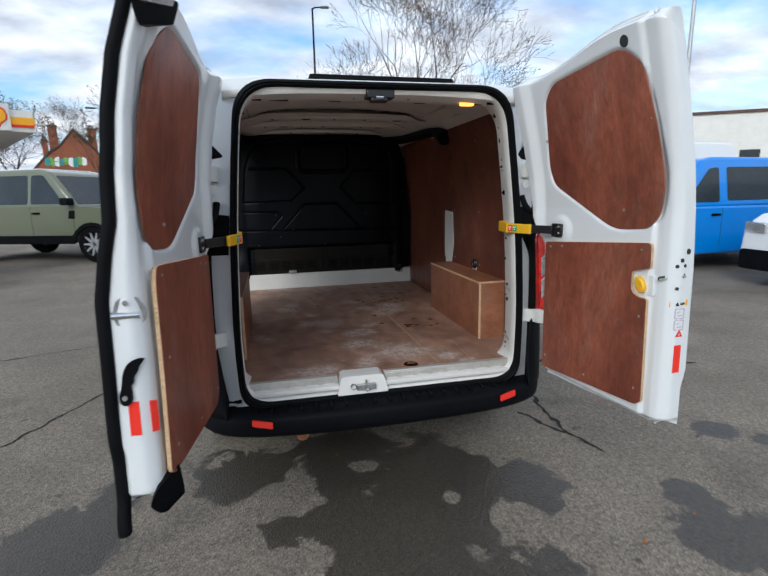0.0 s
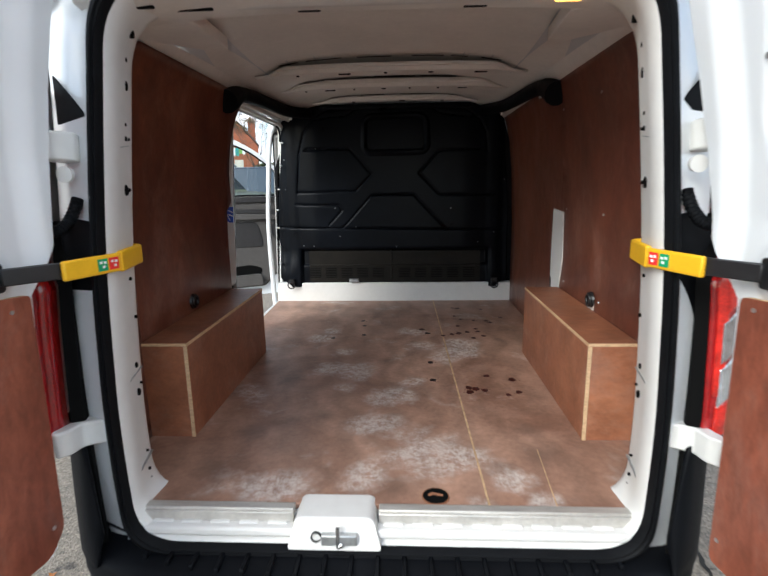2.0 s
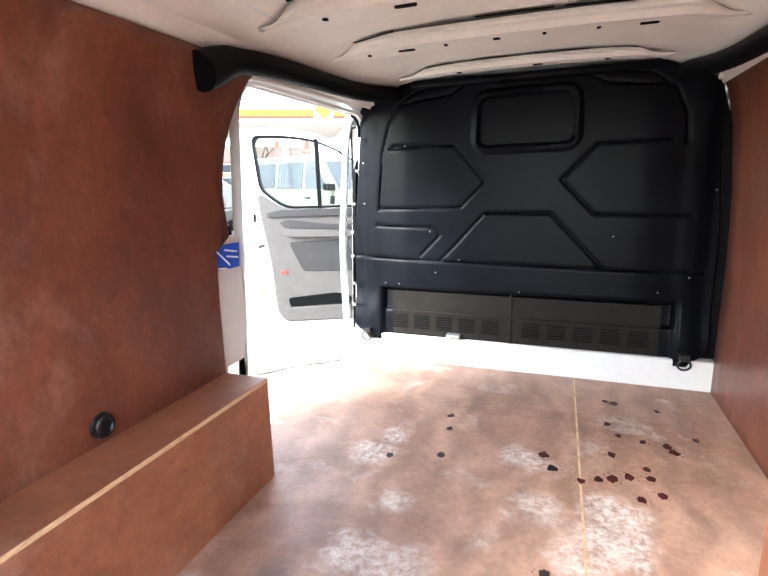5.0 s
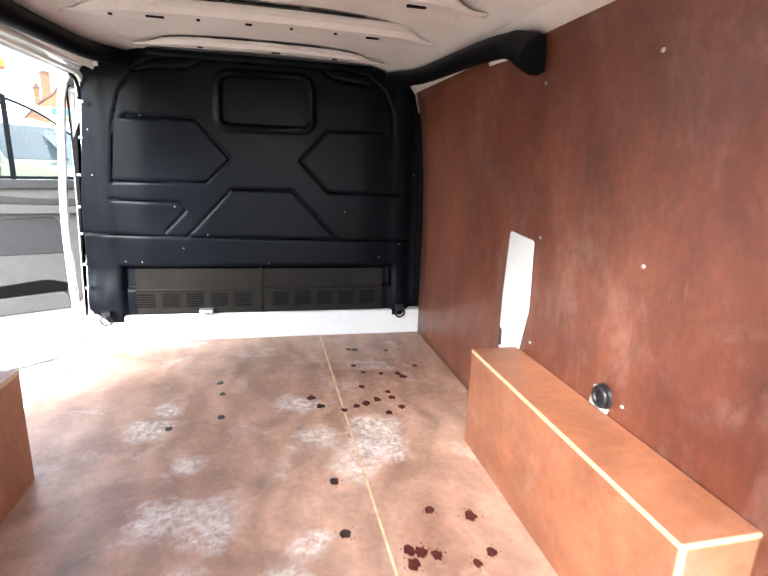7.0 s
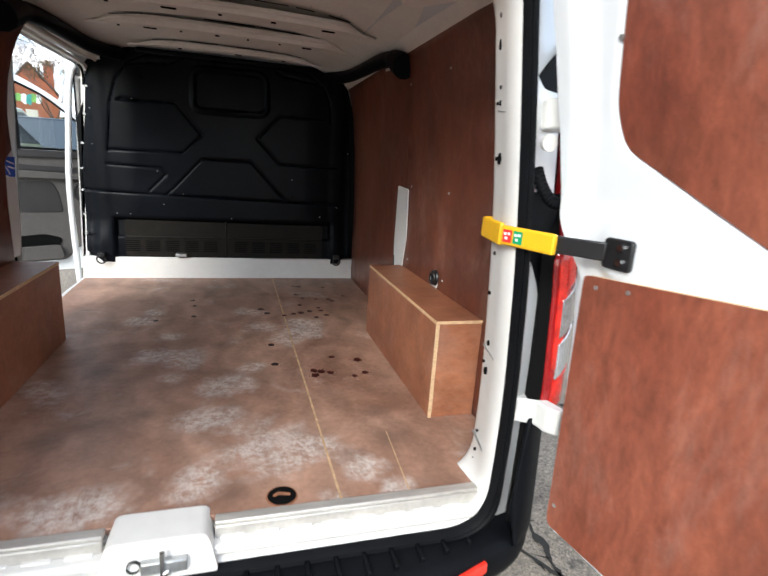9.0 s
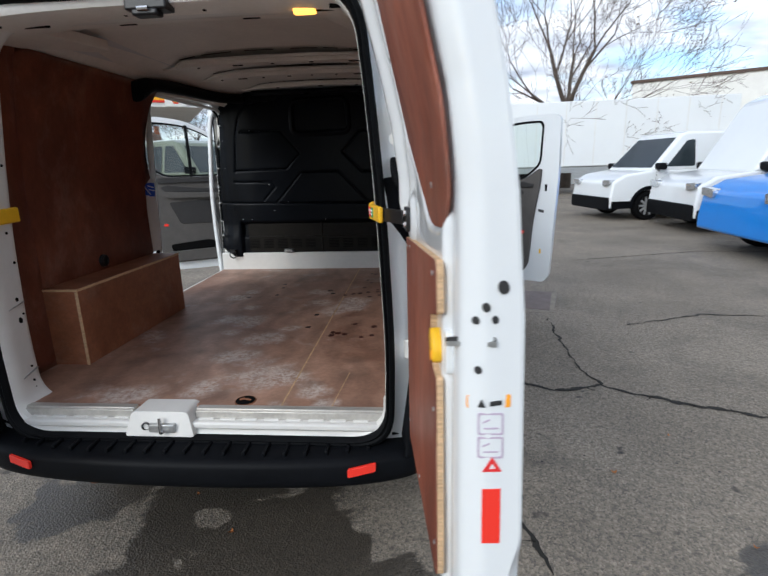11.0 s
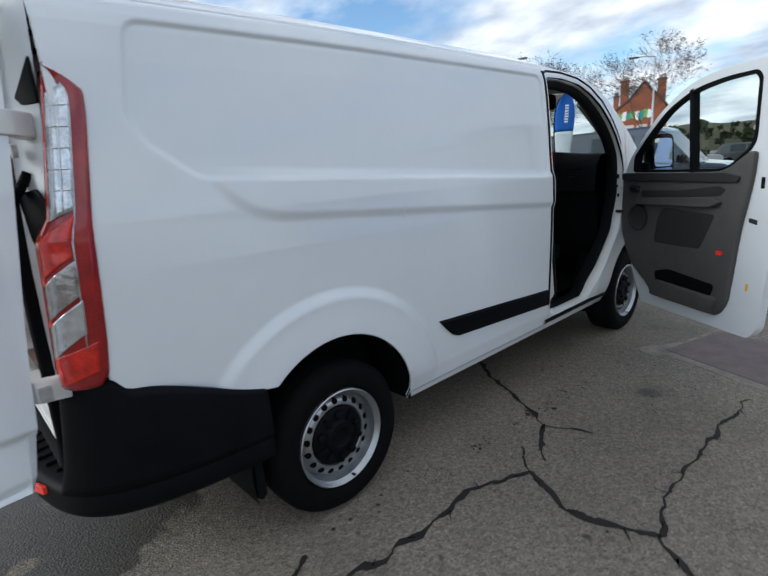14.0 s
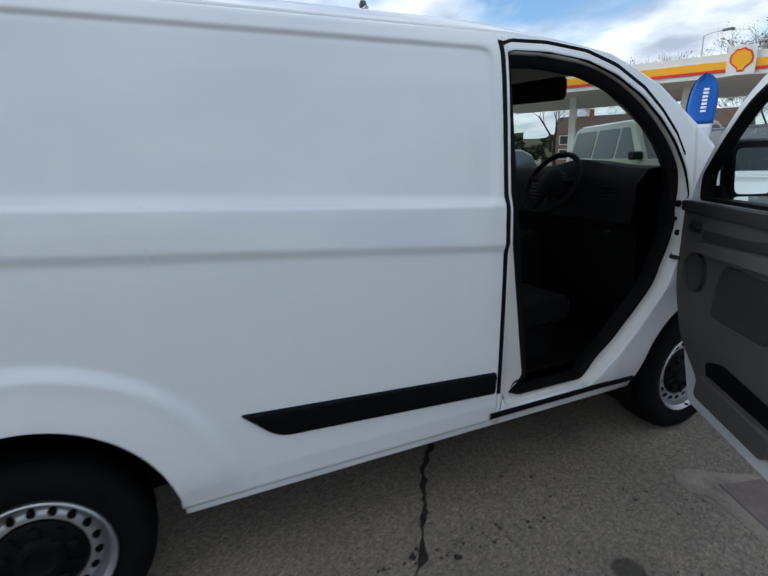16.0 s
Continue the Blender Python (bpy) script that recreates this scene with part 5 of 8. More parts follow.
for x, y, hw in ((-0.56, 0.30, 0.045), (-0.47, 0.36, 0.075), (-0.17, 0.44, 0.03), (-0.02, 0.31, 0.005), (-0.10, 0.31, 0.004), (0.16, 0.30, 0.006), (0.26, 0.44, 0.03), (0.52, 0.33, 0.06), (0.58, 0.28, 0.03)):
    zz = 1.918 + max(0, y - 0.30) * 0.077 - 0.030 * abs(x / 0.69) ** 3
    Geo().prism(rounded([(-hw, -0.006), (hw, -0.006), (hw, 0.006), (-hw, 0.006)], 0.005, 3), lambda a, b, d: (x + a, y + b, zz - d), -0.008, 0.0045).obj("rib_hole", "void", hdr)
for sx in (-1, 1):
    # corner brackets between the header and the side walls
    g = Geo().prism(rounded([(0.50, 0.46), (0.69, 0.36), (0.72, 0.42), (0.70, 0.60), (0.62, 0.95), (0.57, 0.95)], 0.02, 3), lambda a, b, d: (sx * a + 0.008, b, 1.945 - 0.08 * max(0, a - 0.5) + 0.055 * smooth(0.5, 0.9, b) - d), -0.012, 0.03)
    g.obj("corner_bracket", "liner", hdr, bevel=0.008)
# black corner trims along the roof sides, wide at their rear end
for s in (1, -1):
    g = Geo()
    path = smooth_line([(s * 0.760, 1.44, 1.868), (s * 0.758, 1.50, 1.892), (s * 0.742, 1.57, 1.922), (s * 0.728, 1.75, 1.938), (s * 0.722, 2.1, 1.948), (s * 0.70, 2.45, 1.956), (s * 0.62, 2.69, 1.975)], 3)
    g.tube(path, [0.055 - 0.019 * smooth(1.47, 1.62, p[1]) for p in path], 12)
    g.obj("roof_trim", "plastic", van, "black plastic roof corner trim", smooth=60)
    g = Geo()
    g.tube(smooth_line([(s * 0.785, 1.60, 1.908), (s * 0.79, 2.1, 1.922), (s * 0.80, 2.55, 1.938), (s * 0.79, 2.69, 1.945), (s * 0.74, 2.70, 1.952)], 3), 0.016, 8)
    g.obj("roof_side_rail", "paint_in", van, smooth=60)
Geo().box((-0.54, 2.67, 1.995), (0.54, 2.76, 2.030)).obj("front_header", "bulk", van, bevel=0.015)


def plate(outer, holes, place, d0, d1):
    """A flat plate with holes, between the depths d0 and d1."""
    g = Geo()
    bm = bmesh.new()
    loops = []
    for lp in (outer, *holes):
        vs = [bm.verts.new((a, b, 0)) for a, b in lp]
        loops.append(vs)
        for i in range(len(vs)):
            bm.edges.new((vs[i - 1], vs[i]))
    bmesh.ops.triangle_fill(bm, use_beauty=True, use_dissolve=False, edges=bm.edges[:])
    bm.verts.index_update()
    flat = [(v.co.x, v.co.y) for v in bm.verts]
    tris = [tuple(v.index for v in f.verts) for f in bm.faces]
    groups = [[v.index for v in lp] for lp in loops]
    bm.free()
    k = len(flat)
    g.add([place(a, b, d0) for a, b in flat] + [place(a, b, d1) for a, b in flat],
          tris + [tuple(i + k for i in reversed(t)) for t in tris] +
          [(lp[i - 1], lp[i], lp[i] + k, lp[i - 1] + k) for lp in groups for i in range(len(lp))])
    return g


# ---- rear doors, swung open ----
class RearDoor:
    """u: along the door from its hinges, z: height, d: from the inner lining outwards."""

    def __init__(self, s, hinge, degrees, lean, end):
        self.s, self.h, self.lean, self.end, a = s, hinge, lean, end, radians(degrees)
        self.ux, self.uy, self.nx, self.ny = math.sin(a), -math.cos(a), math.cos(a), math.sin(a)

    def __call__(self, u, z, d):
        d = d - lerp_table(z, self.lean)
        return (self.s * (self.h[0] + self.ux * u + self.nx * d), self.h[1] + self.uy * u + self.ny * d, z)

    def face(self, u, z, d):
        """The inner face, turned outwards along the closing edge: past BEND it becomes the door's end face."""
        if u <= BEND:
            return self(u, z, d)
        t = (u - BEND) / (W - BEND)
        q = smooth(0.0, 0.55, t)
        return self(BEND + 0.066 * math.sin(min(1.0, t / 0.6) * math.pi / 2) + q * -d, z, lerp_table(z, self.end) * max(0.0, t - 0.10) / 0.90 + (1 - q) * d)


BEND, SKIN_END = 0.612, 0.676
UPPER = rounded([(0.055, 1.865), (0.12, 1.925), (0.50, 1.972), (0.580, 1.905), (0.612, 1.69), (0.632, 1.49), (0.612, 1.385), (0.568, 1.333), (0.40, 1.320), (0.045, 1.505), (0.02, 1.58)],
                [0.03, 0.03, 0.05, 0.05, 0.05, 0.05, 0.04, 0.05, 0.06, 0.05, 0.05], 3)
W = 0.745
Z0, Z1 = 0.57, 2.0


def door_top(u):
    return 1.990 + 0.075 * smooth(0.0, 0.50, u) - 0.075 * smooth(0.60, 0.76, u) ** 2


def skin_depth(u, z):
    d = 0.078 + (0.010 + 0.020 * smooth(1.5, 1.2, z)) * smooth(0.15, 0.66, u)
    d -= 0.022 * smooth(0.08, -0.05, u) ** 2
    line = rounded([(W + 0.1, 1.405), (0.20, 1.372), (0.06, 1.45), (0.0, 1.60), (-0.2, 2.2), (W + 0.1, 2.2)], [0, 0.08, 0.08, 0.08, 0, 0], 4)
    d -= 0.010 * smooth(-0.004, 0.014, inside_distance((u, z), line))
    band = [(W + 0.1, 1.315), (0.22, 1.268), (0.02, 1.36), (-0.1, 1.60), (-0.1, 2.2), (W + 0.1, 2.2)]
    d += 0.006 * smooth(-0.02, 0.01, inside_distance((u, z), band))
    fold = 0.755 + 0.09 * u / W
    d -= 0.016 * smooth(fold + 0.004, fold - 0.03, z)
    d -= 0.02 * smooth(0.62, 0.565, z)
    return d


def hinge_edge(z):
    return lerp_table(z, [(0.57, 0.012), (0.75, -0.010), (1.0, -0.022), (1.23, -0.030), (1.36, -0.098), (1.6, -0.124), (1.9, -0.136), (2.0, -0.115)])


def skin_edge(z):
    """Hinge edge of the outer skin, which reaches forward over the gap beside the lamp."""
    return lerp_table(z, [(0.57, 0.0), (0.75, -0.035), (0.90, -0.048), (1.02, -0.06), (1.33, -0.10), (1.57, -0.132), (1.74, -0.150), (1.9, -0.150), (2.0, -0.125)])


def inner_depth(u, z):
    e = min((u - hinge_edge(z)) * 4.0, z - Z0, door_top(u) - z)
    d = 0.058 * (1 - smooth(0.004, 0.040, e))
    d += 0.014 * smooth(0.585, 0.600, u) * smooth(0.650, 0.625, u)
    d += 0.016 * smooth(-0.012, 0.010, inside_distance((u, z), UPPER))
    d -= 0.026 * smooth(-0.015, -0.075, u)
    # boss round the check strap
    d -= 0.012 * smooth(0.075, 0.045, math.hypot((u - 0.09) * 0.9, z - 1.30))
    return d


def make_rear_door(s, hinge, degrees, lean, end):
    D = RearDoor(s, hinge, degrees, lean, end)
    ks = steps(0, 1, 120)
    ts = steps(0, 1, 230)

    def cell(k, t, end=W, edge=hinge_edge):
        u = edge(Z0 + (2.0 - Z0) * t)
        u += (end - 0.016 * smooth(0.80, 0.72, Z0 + 1.43 * t) - u) * k
        return u, Z0 + (door_top(u) - Z0) * t

    def skin(k, t):
        return cell(k, t, SKIN_END, skin_edge)

    def outer(u, z):
        d = skin_depth(u, z) + 0.5 * lerp_table(z, lean) * smooth(0.25, -0.10, u)
        d += (lerp_table(z, end) + 0.006 - d) * smooth(0.45, 0.66, u)
        if s > 0:
            d -= 0.024 * smooth(1.0, 0.70, math.hypot((u - 0.462) / 0.085, (z - 1.192) / 0.066))
        return d
    g = Geo().sheet([[D(*skin(k, t), outer(*skin(k, t))) for k in ks] for t in ts])
    door = g.obj("rear_door", "paint", van, "white rear door swung open", smooth=50)
    g = Geo().sheet([[D.face(*cell(k, t), inner_depth(*cell(k, t))) for k in ks] for t in ts])
    g.obj("inner_frame", "paint", door, smooth=45)
    g = Geo()
    rim = [(k, 0) for k in ks] + [(1, t) for t in ts[1:]] + [(k, 1) for k in reversed(ks[:-1])] + [(0, t) for t in reversed(ts[1:-1])]
    g.loft([[D.face(*cell(k, t), inner_depth(*cell(k, t))) for k, t in rim], [D(*skin(k, t), outer(*skin(k, t))) for k, t in rim]], True)
    g.obj("door_edge", "paint", door, smooth=50)
    # lining boards
    g = Geo().prism(UPPER, D, 0.004, 0.010)
    g.obj("upper_panel", "plydoor", door, "red-brown plywood upper panel", bevel=0.001)
    if s > 0:
        low = rounded([(0.002, 1.240), (0.600, 1.284), (0.603, 1.192), (0.520, 1.170), (0.522, 1.090), (0.560, 1.072), (0.596, 1.072), (0.606, 0.665), (0.580, 0.645), (0.012, 0.618)],
                      [0.012, 0.02, 0.01, 0.015, 0.03, 0.03, 0.01, 0.02, 0.03, 0.02], 3)
    else:
        low = rounded([(-0.012, 1.248), (0.60, 1.288), (0.618, 1.24), (0.628, 0.95), (0.650, 0.66), (0.62, 0.640), (0.05, 0.612), (0.0, 0.66)],
                      [0.012, 0.03, 0.03, 0.02, 0.02, 0.02, 0.02, 0.02], 3)
    g = Geo().prism(low, D, -0.012, 0.0)
    g.obj("panel_core", "plyedge", door, "pale plywood edge")
    g = Geo().prism([(0.3 + (a - 0.3) * 0.999, 0.95 + (b - 0.95) * 0.999) for a, b in low], D, -0.0135, -0.011)
    g.obj("lower_panel", "plydoor", door, "red-brown plywood lower panel")
    for u, z in ((0.04, 1.22), (0.56, 1.255), (0.03, 0.68), (0.57, 0.71), (0.57, 1.0), (0.12, 1.23), (0.30, 0.67)):
        ring = [(u + 0.005 * math.cos(b), z + 0.005 * math.sin(b)) for b in steps(0, 5.5, 7)]
        Geo().prism(ring, D, -0.0155, -0.010).obj("screw", "zinc", door)
    for u, z in ((0.032, 1.70), (0.592, 1.72), (0.45, 1.40)):
        ring = [(u + 0.006 * math.cos(b), z + 0.006 * math.sin(b)) for b in steps(0, 5.5, 7)]
        Geo().prism(ring, D, -0.002, 0.012).obj("screw", "zinc", door)
    # check strap bracket
    g = Geo().prism(rounded([(0.048, 1.268), (0.118, 1.268), (0.118, 1.330), (0.048, 1.330)], 0.008, 2), D, -0.022, -0.010)
    br = g.obj("strap_bracket", "blackgloss", door, "black strap bracket", bevel=0.003)
    for z in (1.285, 1.314):
        g = Geo().prism([(0.094 + 0.008 * math.cos(b), z + 0.008 * math.sin(b)) for b in steps(0, 5.5, 7)], D, -0.028, -0.02)
        g.obj("bolt", "chrome", br)
    return door, D


# depth of each end face, by height
LEFT_END = [(0.57, 0.118), (0.85, 0.112), (1.0, 0.106), (1.2, 0.100), (1.33, 0.076), (1.42, 0.054), (1.6, 0.045), (2.1, 0.042)]
door_r, DR = make_rear_door(1, (0.788, 0.08), 7.0, [(1.40, 0.0), (1.55, 0.018), (1.70, 0.050), (1.85, 0.088), (2.0, 0.130), (2.1, 0.165)],
                            [(0.57, 0.122), (0.85, 0.117), (1.0, 0.113), (1.2, 0.108), (1.4, 0.092), (1.6, 0.088), (2.1, 0.086)])
door_l, DL = make_rear_door(-1, (0.784, 0.08), 6.9, [(1.40, 0.0), (1.55, 0.002), (1.70, 0.018), (1.85, 0.048), (1.96, 0.085), (2.1, 0.135)],
                            LEFT_END)

# right door: outer handle, badge, inner catch, stickers, holes
g = Geo()
rows = []
for u in steps(0.345, 0.592, 24):
    e = min(1.0, math.sqrt(max(0.02, 1 - ((u - 0.4685) / 0.1245) ** 2)) * 1.9)
    z = 1.178 + 0.010 * math.cos((u - 0.467) * 9)
    out = 0.104 + 0.034 * smooth(0.0, 0.5, e)
    rows.append([DR(u, z + 0.019 * e * math.sin(a), out - 0.013 + 0.015 * e * math.cos(a)) for a in steps(0, 6.283 * 11 / 12, 11)])
g.loft(rows, True, True)
handle = g.obj("door_handle", "plastic", door_r, "black plastic door handle", smooth=60)
for u in (0.367, 0.572):
    g = Geo().prism(rounded([(u - 0.018, 1.160), (u + 0.018, 1.160), (u + 0.018, 1.196), (u - 0.018, 1.196)], 0.008, 2), DR, 0.065, 0.120)
    g.obj("handle_base", "plastic", handle)
Geo().prism(rounded([(0.512, 1.158), (0.519, 1.158), (0.519, 1.206), (0.512, 1.206)], 0.002, 2), DR, 0.115, 0.142).obj("handle_joint", "void", handle)
g = Geo()
oval = lambda r: [(0.112 + 0.056 * r * math.cos(a), 0.848 + 0.024 * r * math.sin(a)) for a in steps(0, 6.283 * 31 / 32, 31)]
g.loft([[DR(u, z, d) for u, z in oval(r)] for r, d in ((1.0, 0.060), (1.0, 0.086), (0.93, 0.090), (0.86, 0.088))], True)
badge = g.obj("badge", "chrome", door_r, "oval badge with a bright rim", smooth=50)
g = Geo().prism(oval(0.87), DR, 0.084, 0.0885)
g.obj("badge_face", "blueprint", badge, "dark blue badge face")
M["badgeblue"] = material("badge_blue", (0.01, 0.025, 0.12), 0.15, coat=0.8)
bpy.data.objects["badge_face"].data.materials[0] = M["badgeblue"]
g = Geo()
for a, b, c, d_ in ((0.082, 0.853, 0.099, 0.860), (0.095, 0.844, 0.117, 0.850), (0.119, 0.843, 0.139, 0.851)):
    g.prism([(a, b), (c, d_), (c, d_ - 0.004), (a, b - 0.004)], DR, 0.087, 0.0892)
g.obj("badge_mark", "chrome", badge)
F = 0.0
g = Geo().prism(rounded([(0.508, 1.092), (0.61, 1.080), (0.61, 1.165), (0.508, 1.152)], 0.015, 3), DR.face, 0.002, 0.03)
g.obj("catch_recess", "paint", door_r, bevel=0.004)
g = Geo()
knob = [(0.560 + 0.020 * math.cos(a) - 0.012 * math.sin(a), 1.122 + 0.030 * math.sin(a) + 0.004 * math.cos(a)) for a in steps(0, 6.0, 18)]
g.prism(knob, DR.face, -0.018, 0.004)
kn = g.obj("catch_knob", "yellow", door_r, "yellow catch lever", bevel=0.006)
g = Geo().prism([(0.567 + 0.009 * math.cos(a), 1.106 + 0.010 * math.sin(a)) for a in steps(0, 5.8, 12)], DR.face, -0.0195, -0.016)
g.obj("recess", "orange", kn)
g = Geo().prism(rounded([(0.625, 1.146), (0.702, 1.160), (0.702, 1.176), (0.625, 1.162)], 0.004, 2), DR.face, F - 0.002, F + 0.01)
slot = g.obj("latch_slot", "darkprint", door_r)
g = Geo().prism([(0.63, 1.148), (0.70, 1.162), (0.70, 1.170), (0.63, 1.156)], DR.face, F - 0.008, F + 0.005)
g.obj("latch_jaw", "zinc", slot)
for u, z, r in ((0.716, 1.255, 0.010), (0.685, 1.224, 0.007), (0.668, 1.202, 0.006), (0.70, 1.204, 0.006), (0.672, 1.120, 0.006), (0.52, 1.985, 0.018)):
    g = Geo().prism([(u + r * math.cos(a), z + r * 1.1 * math.sin(a)) for a in steps(0, 5.8, 12)], DR.face, (inner_depth(u, z) if u < BEND else 0) - 0.0025, (inner_depth(u, z) if u < BEND else 0) + 0.004)
    g.obj("frame_hole", "darkprint", door_r)
g = Geo().prism(rounded([(0.655, 1.050), (0.728, 1.056), (0.728, 1.078), (0.655, 1.072)], 0.003, 2), DR.face, F - 0.0015, F + 0.005)
st = g.obj("warning_label", "orange", door_r, "orange warning label")
g = Geo()
g.prism([(0.672, 1.056), (0.684, 1.057), (0.678, 1.070)], DR.face, F - 0.003, F)
g.prism([(0.692, 1.059), (0.712, 1.061), (0.712, 1.068), (0.692, 1.066)], DR.face, F - 0.003, F)
g.obj("print", "darkprint", st)
for z in (1.026, 0.983):
    g = plate(rounded([(0.672, z - 0.020), (0.716, z - 0.020), (0.716, z + 0.020), (0.672, z + 0.020)], 0.004, 2),
              [rounded([(0.675, z - 0.0165), (0.713, z - 0.0165), (0.713, z + 0.0165), (0.675, z + 0.0165)], 0.004, 2)], DR.face, F - 0.0015, F + 0.005)
    lb = g.obj("pictogram", "lilac", door_r, "outline pictogram label")
    g = Geo()
    g.prism([(0.682, z - 0.009), (0.707, z - 0.009), (0.707, z - 0.006), (0.682, z - 0.006)], DR.face, F - 0.0015, F + 0.005)
    g.prism([(0.680, z + 0.004), (0.692, z + 0.010), (0.692, z + 0.007), (0.680, z + 0.001)], DR.face, F - 0.0015, F + 0.005)
    g.obj("print", "lilac", lb)
g = plate([(0.680, 0.938), (0.714, 0.938), (0.697, 0.966)], [[(0.690, 0.943), (0.704, 0.943), (0.697, 0.954)]], DR.face, F - 0.0015, F + 0.005)
g.obj("warning_triangle", "redprint", door_r, "small red warning triangle")
g = Geo().prism([(0.680, 0.797), (0.712, 0.797), (0.712, 0.905), (0.680, 0.905)], DR.face, F - 0.0015, F + 0.005)
g.obj("reflector", "red", door_r, "red reflective strip")

# left door: seal, lock, lever, reflectors, dark lower and upper catches
g = Geo()
g.sheet([[DL(SKIN_END + u - 0.014 * smooth(0.80, 0.70, z) + 0.02 * smooth(0.60, 0.50, z), z, lerp_table(z, LEFT_END) + d) for u, d in ((-0.014, -0.002), (0.007, -0.005), (0.018, 0.003), (0.022, 0.015), (0.018, 0.027), (0.006, 0.033), (-0.014, 0.028))] for z in steps(Z0 - 0.085, 2.0, 90)])
g.obj("edge_seal", "rubber", door_l, "thick black rubber seal along the door edge", smooth=60)
g = Geo().prism(rounded([(0.640, 1.135), (0.725, 1.130), (0.735, 1.17), (0.715, 1.215), (0.655, 1.215), (0.635, 1.17)], 0.015, 3), DL.face, -0.002, 0.03)
lk = g.obj("lock_plate", "zinc", door_l, "steel lock", bevel=0.004)
g = Geo()
g.tube([DL.face(0.655, 1.160, -0.004), DL.face(0.735, 1.162, -0.004)], 0.011, 10)
g.obj("lock_bar", "chrome", lk)
g = Geo()
g.prism([(0.688 + 0.008 * math.cos(a), 1.198 + 0.008 * math.sin(a)) for a in steps(0, 5.6, 8)], DL.face, -0.006, 0.0)
g.obj("bolt", "chrome", lk)
g = Geo()
lever = smooth_line([(0.655, 1.030), (0.668, 1.036), (0.698, 1.026), (0.716, 0.995), (0.722, 0.950), (0.732, 0.930), (0.730, 0.905), (0.712, 0.895), (0.696, 0.905), (0.692, 0.935), (0.698, 0.955), (0.686, 0.962), (0.684, 0.985), (0.672, 0.995), (0.668, 1.012)], 2)
g.prism(lever[:-1], DL.face, -0.012, 0.02)
lv = g.obj("release_lever", "plastic", door_l, "black release lever", bevel=0.004)
g = Geo().prism([(0.713 + 0.008 * math.cos(a), 0.922 + 0.008 * math.sin(a)) for a in steps(0, 5.6, 8)], DL.face, -0.015, 0.0)
g.obj("bolt", "zinc", lv)
g = Geo().prism([(0.679, 0.800), (0.711, 0.800), (0.711, 0.905), (0.679, 0.905)], DL.face, F - 0.0015, F + 0.005)
g.obj("reflector", "red", door_l, "red reflective strip")
g = Geo().prism([(0.640, 0.800), (0.654, 0.802), (0.654, 0.900), (0.640, 0.895)], DL.face, -0.008, F)
g.obj("reflector", "red", door_l, "red reflective strip")
g = Geo().prism(rounded([(0.575, 0.545), (0.655, 0.535), (0.675, 0.575), (0.655, 0.63), (0.60, 0.66)], 0.01, 2), DL.face, -0.02, 0.03)
g.obj("lower_catch", "plastic", door_l, "black lower door catch", bevel=0.005)
g = Geo().prism(rounded([(0.55, 1.955), (0.66, 1.915), (0.69, 1.955), (0.66, 2.0), (0.55, 2.01)], 0.01, 2), DL.face, -0.03, 0.03)
up = g.obj("upper_catch", "plastic", door_l, "black upper door catch", bevel=0.006)
g = Geo().prism([(0.60, 1.985), (0.67, 1.965), (0.67, 2.005), (0.60, 2.02)], DL.face, -0.035, -0.02)
g.obj("catch_plate", "zinc", up)


# ---- yellow check straps ----
def check_strap(s, D):
    zz = 1.300
    b, c, m = Vector((s * 0.680 + 0.008, 0.392, zz)), Vector((s * 0.650 + 0.008, 0.240, zz)), Vector((s * 0.695 + 0.008, 0.092, zz))
    p = Vector(D(0.06, zz, -0.024))

    def bar(g, p, q, h, t):
        d = (q - p).normalized()
        n = Vector((0, 0, 1)).cross(d).normalized()
        pts = []
        for o in (p, q):
            pts += [o + n * t * i + Vector((0, 0, h * j)) for i, j in ((-1, -1), (1, -1), (1, 1), (-1, 1))]
        g.loft([pts[:4], pts[4:]], True, True)
    g = Geo()
    bar(g, b, c, 0.027, 0.007)
    bar(g, b + Vector((s * 0.036, 0.004, 0)), b, 0.027, 0.008)
    strap = g.obj("check_strap", "yellow", van, "yellow door check strap", bevel=0.006, seg=3)
    g = Geo()
    bar(g, c, m, 0.023, 0.007)
    g.obj("strap_end", "yellow", strap, bevel=0.005, seg=3)
    g = Geo()
    bar(g, m.lerp(c, 0.35), p, 0.019, 0.005)
    g.obj("strap_arm", "blackgloss", strap, "black steel arm", bevel=0.003)
    d = (m - c).normalized()
    n = Vector((0, 0, 1)).cross(d).normalized()
    side = -1 if (n.x * s) > 0 else 1
    rot = Matrix((d, n, Vector((0, 0, 1)))).transposed()
    for k, mat in enumerate(("redprint", "green")):
        g = Geo().box((-0.0135, -0.0008, -0.0145), (0.0135, 0.0008, 0.0145))
        o = c + d * (0.024 + 0.032 * k) + n * side * 0.0075
        g.v = [tuple(o + rot @ Vector(v)) for v in g.v]
        lab = g.obj("strap_label", mat, strap, smooth=0)
        g = Geo()
        for t in ((-0.006, 0.005), (0.005, 0.006), (-0.002, -0.005)):
            g.box((t[0] - 0.0035, -0.0016, t[1] - 0.003), (t[0] + 0.0035, 0.0016, t[1] + 0.003))
        g.v = [tuple(o + rot @ Vector(v)) for v in g.v]
        g.obj("print", "whiteprint", lab, smooth=0)
    return strap


check_strap(1, DR)
check_strap(-1, DL)


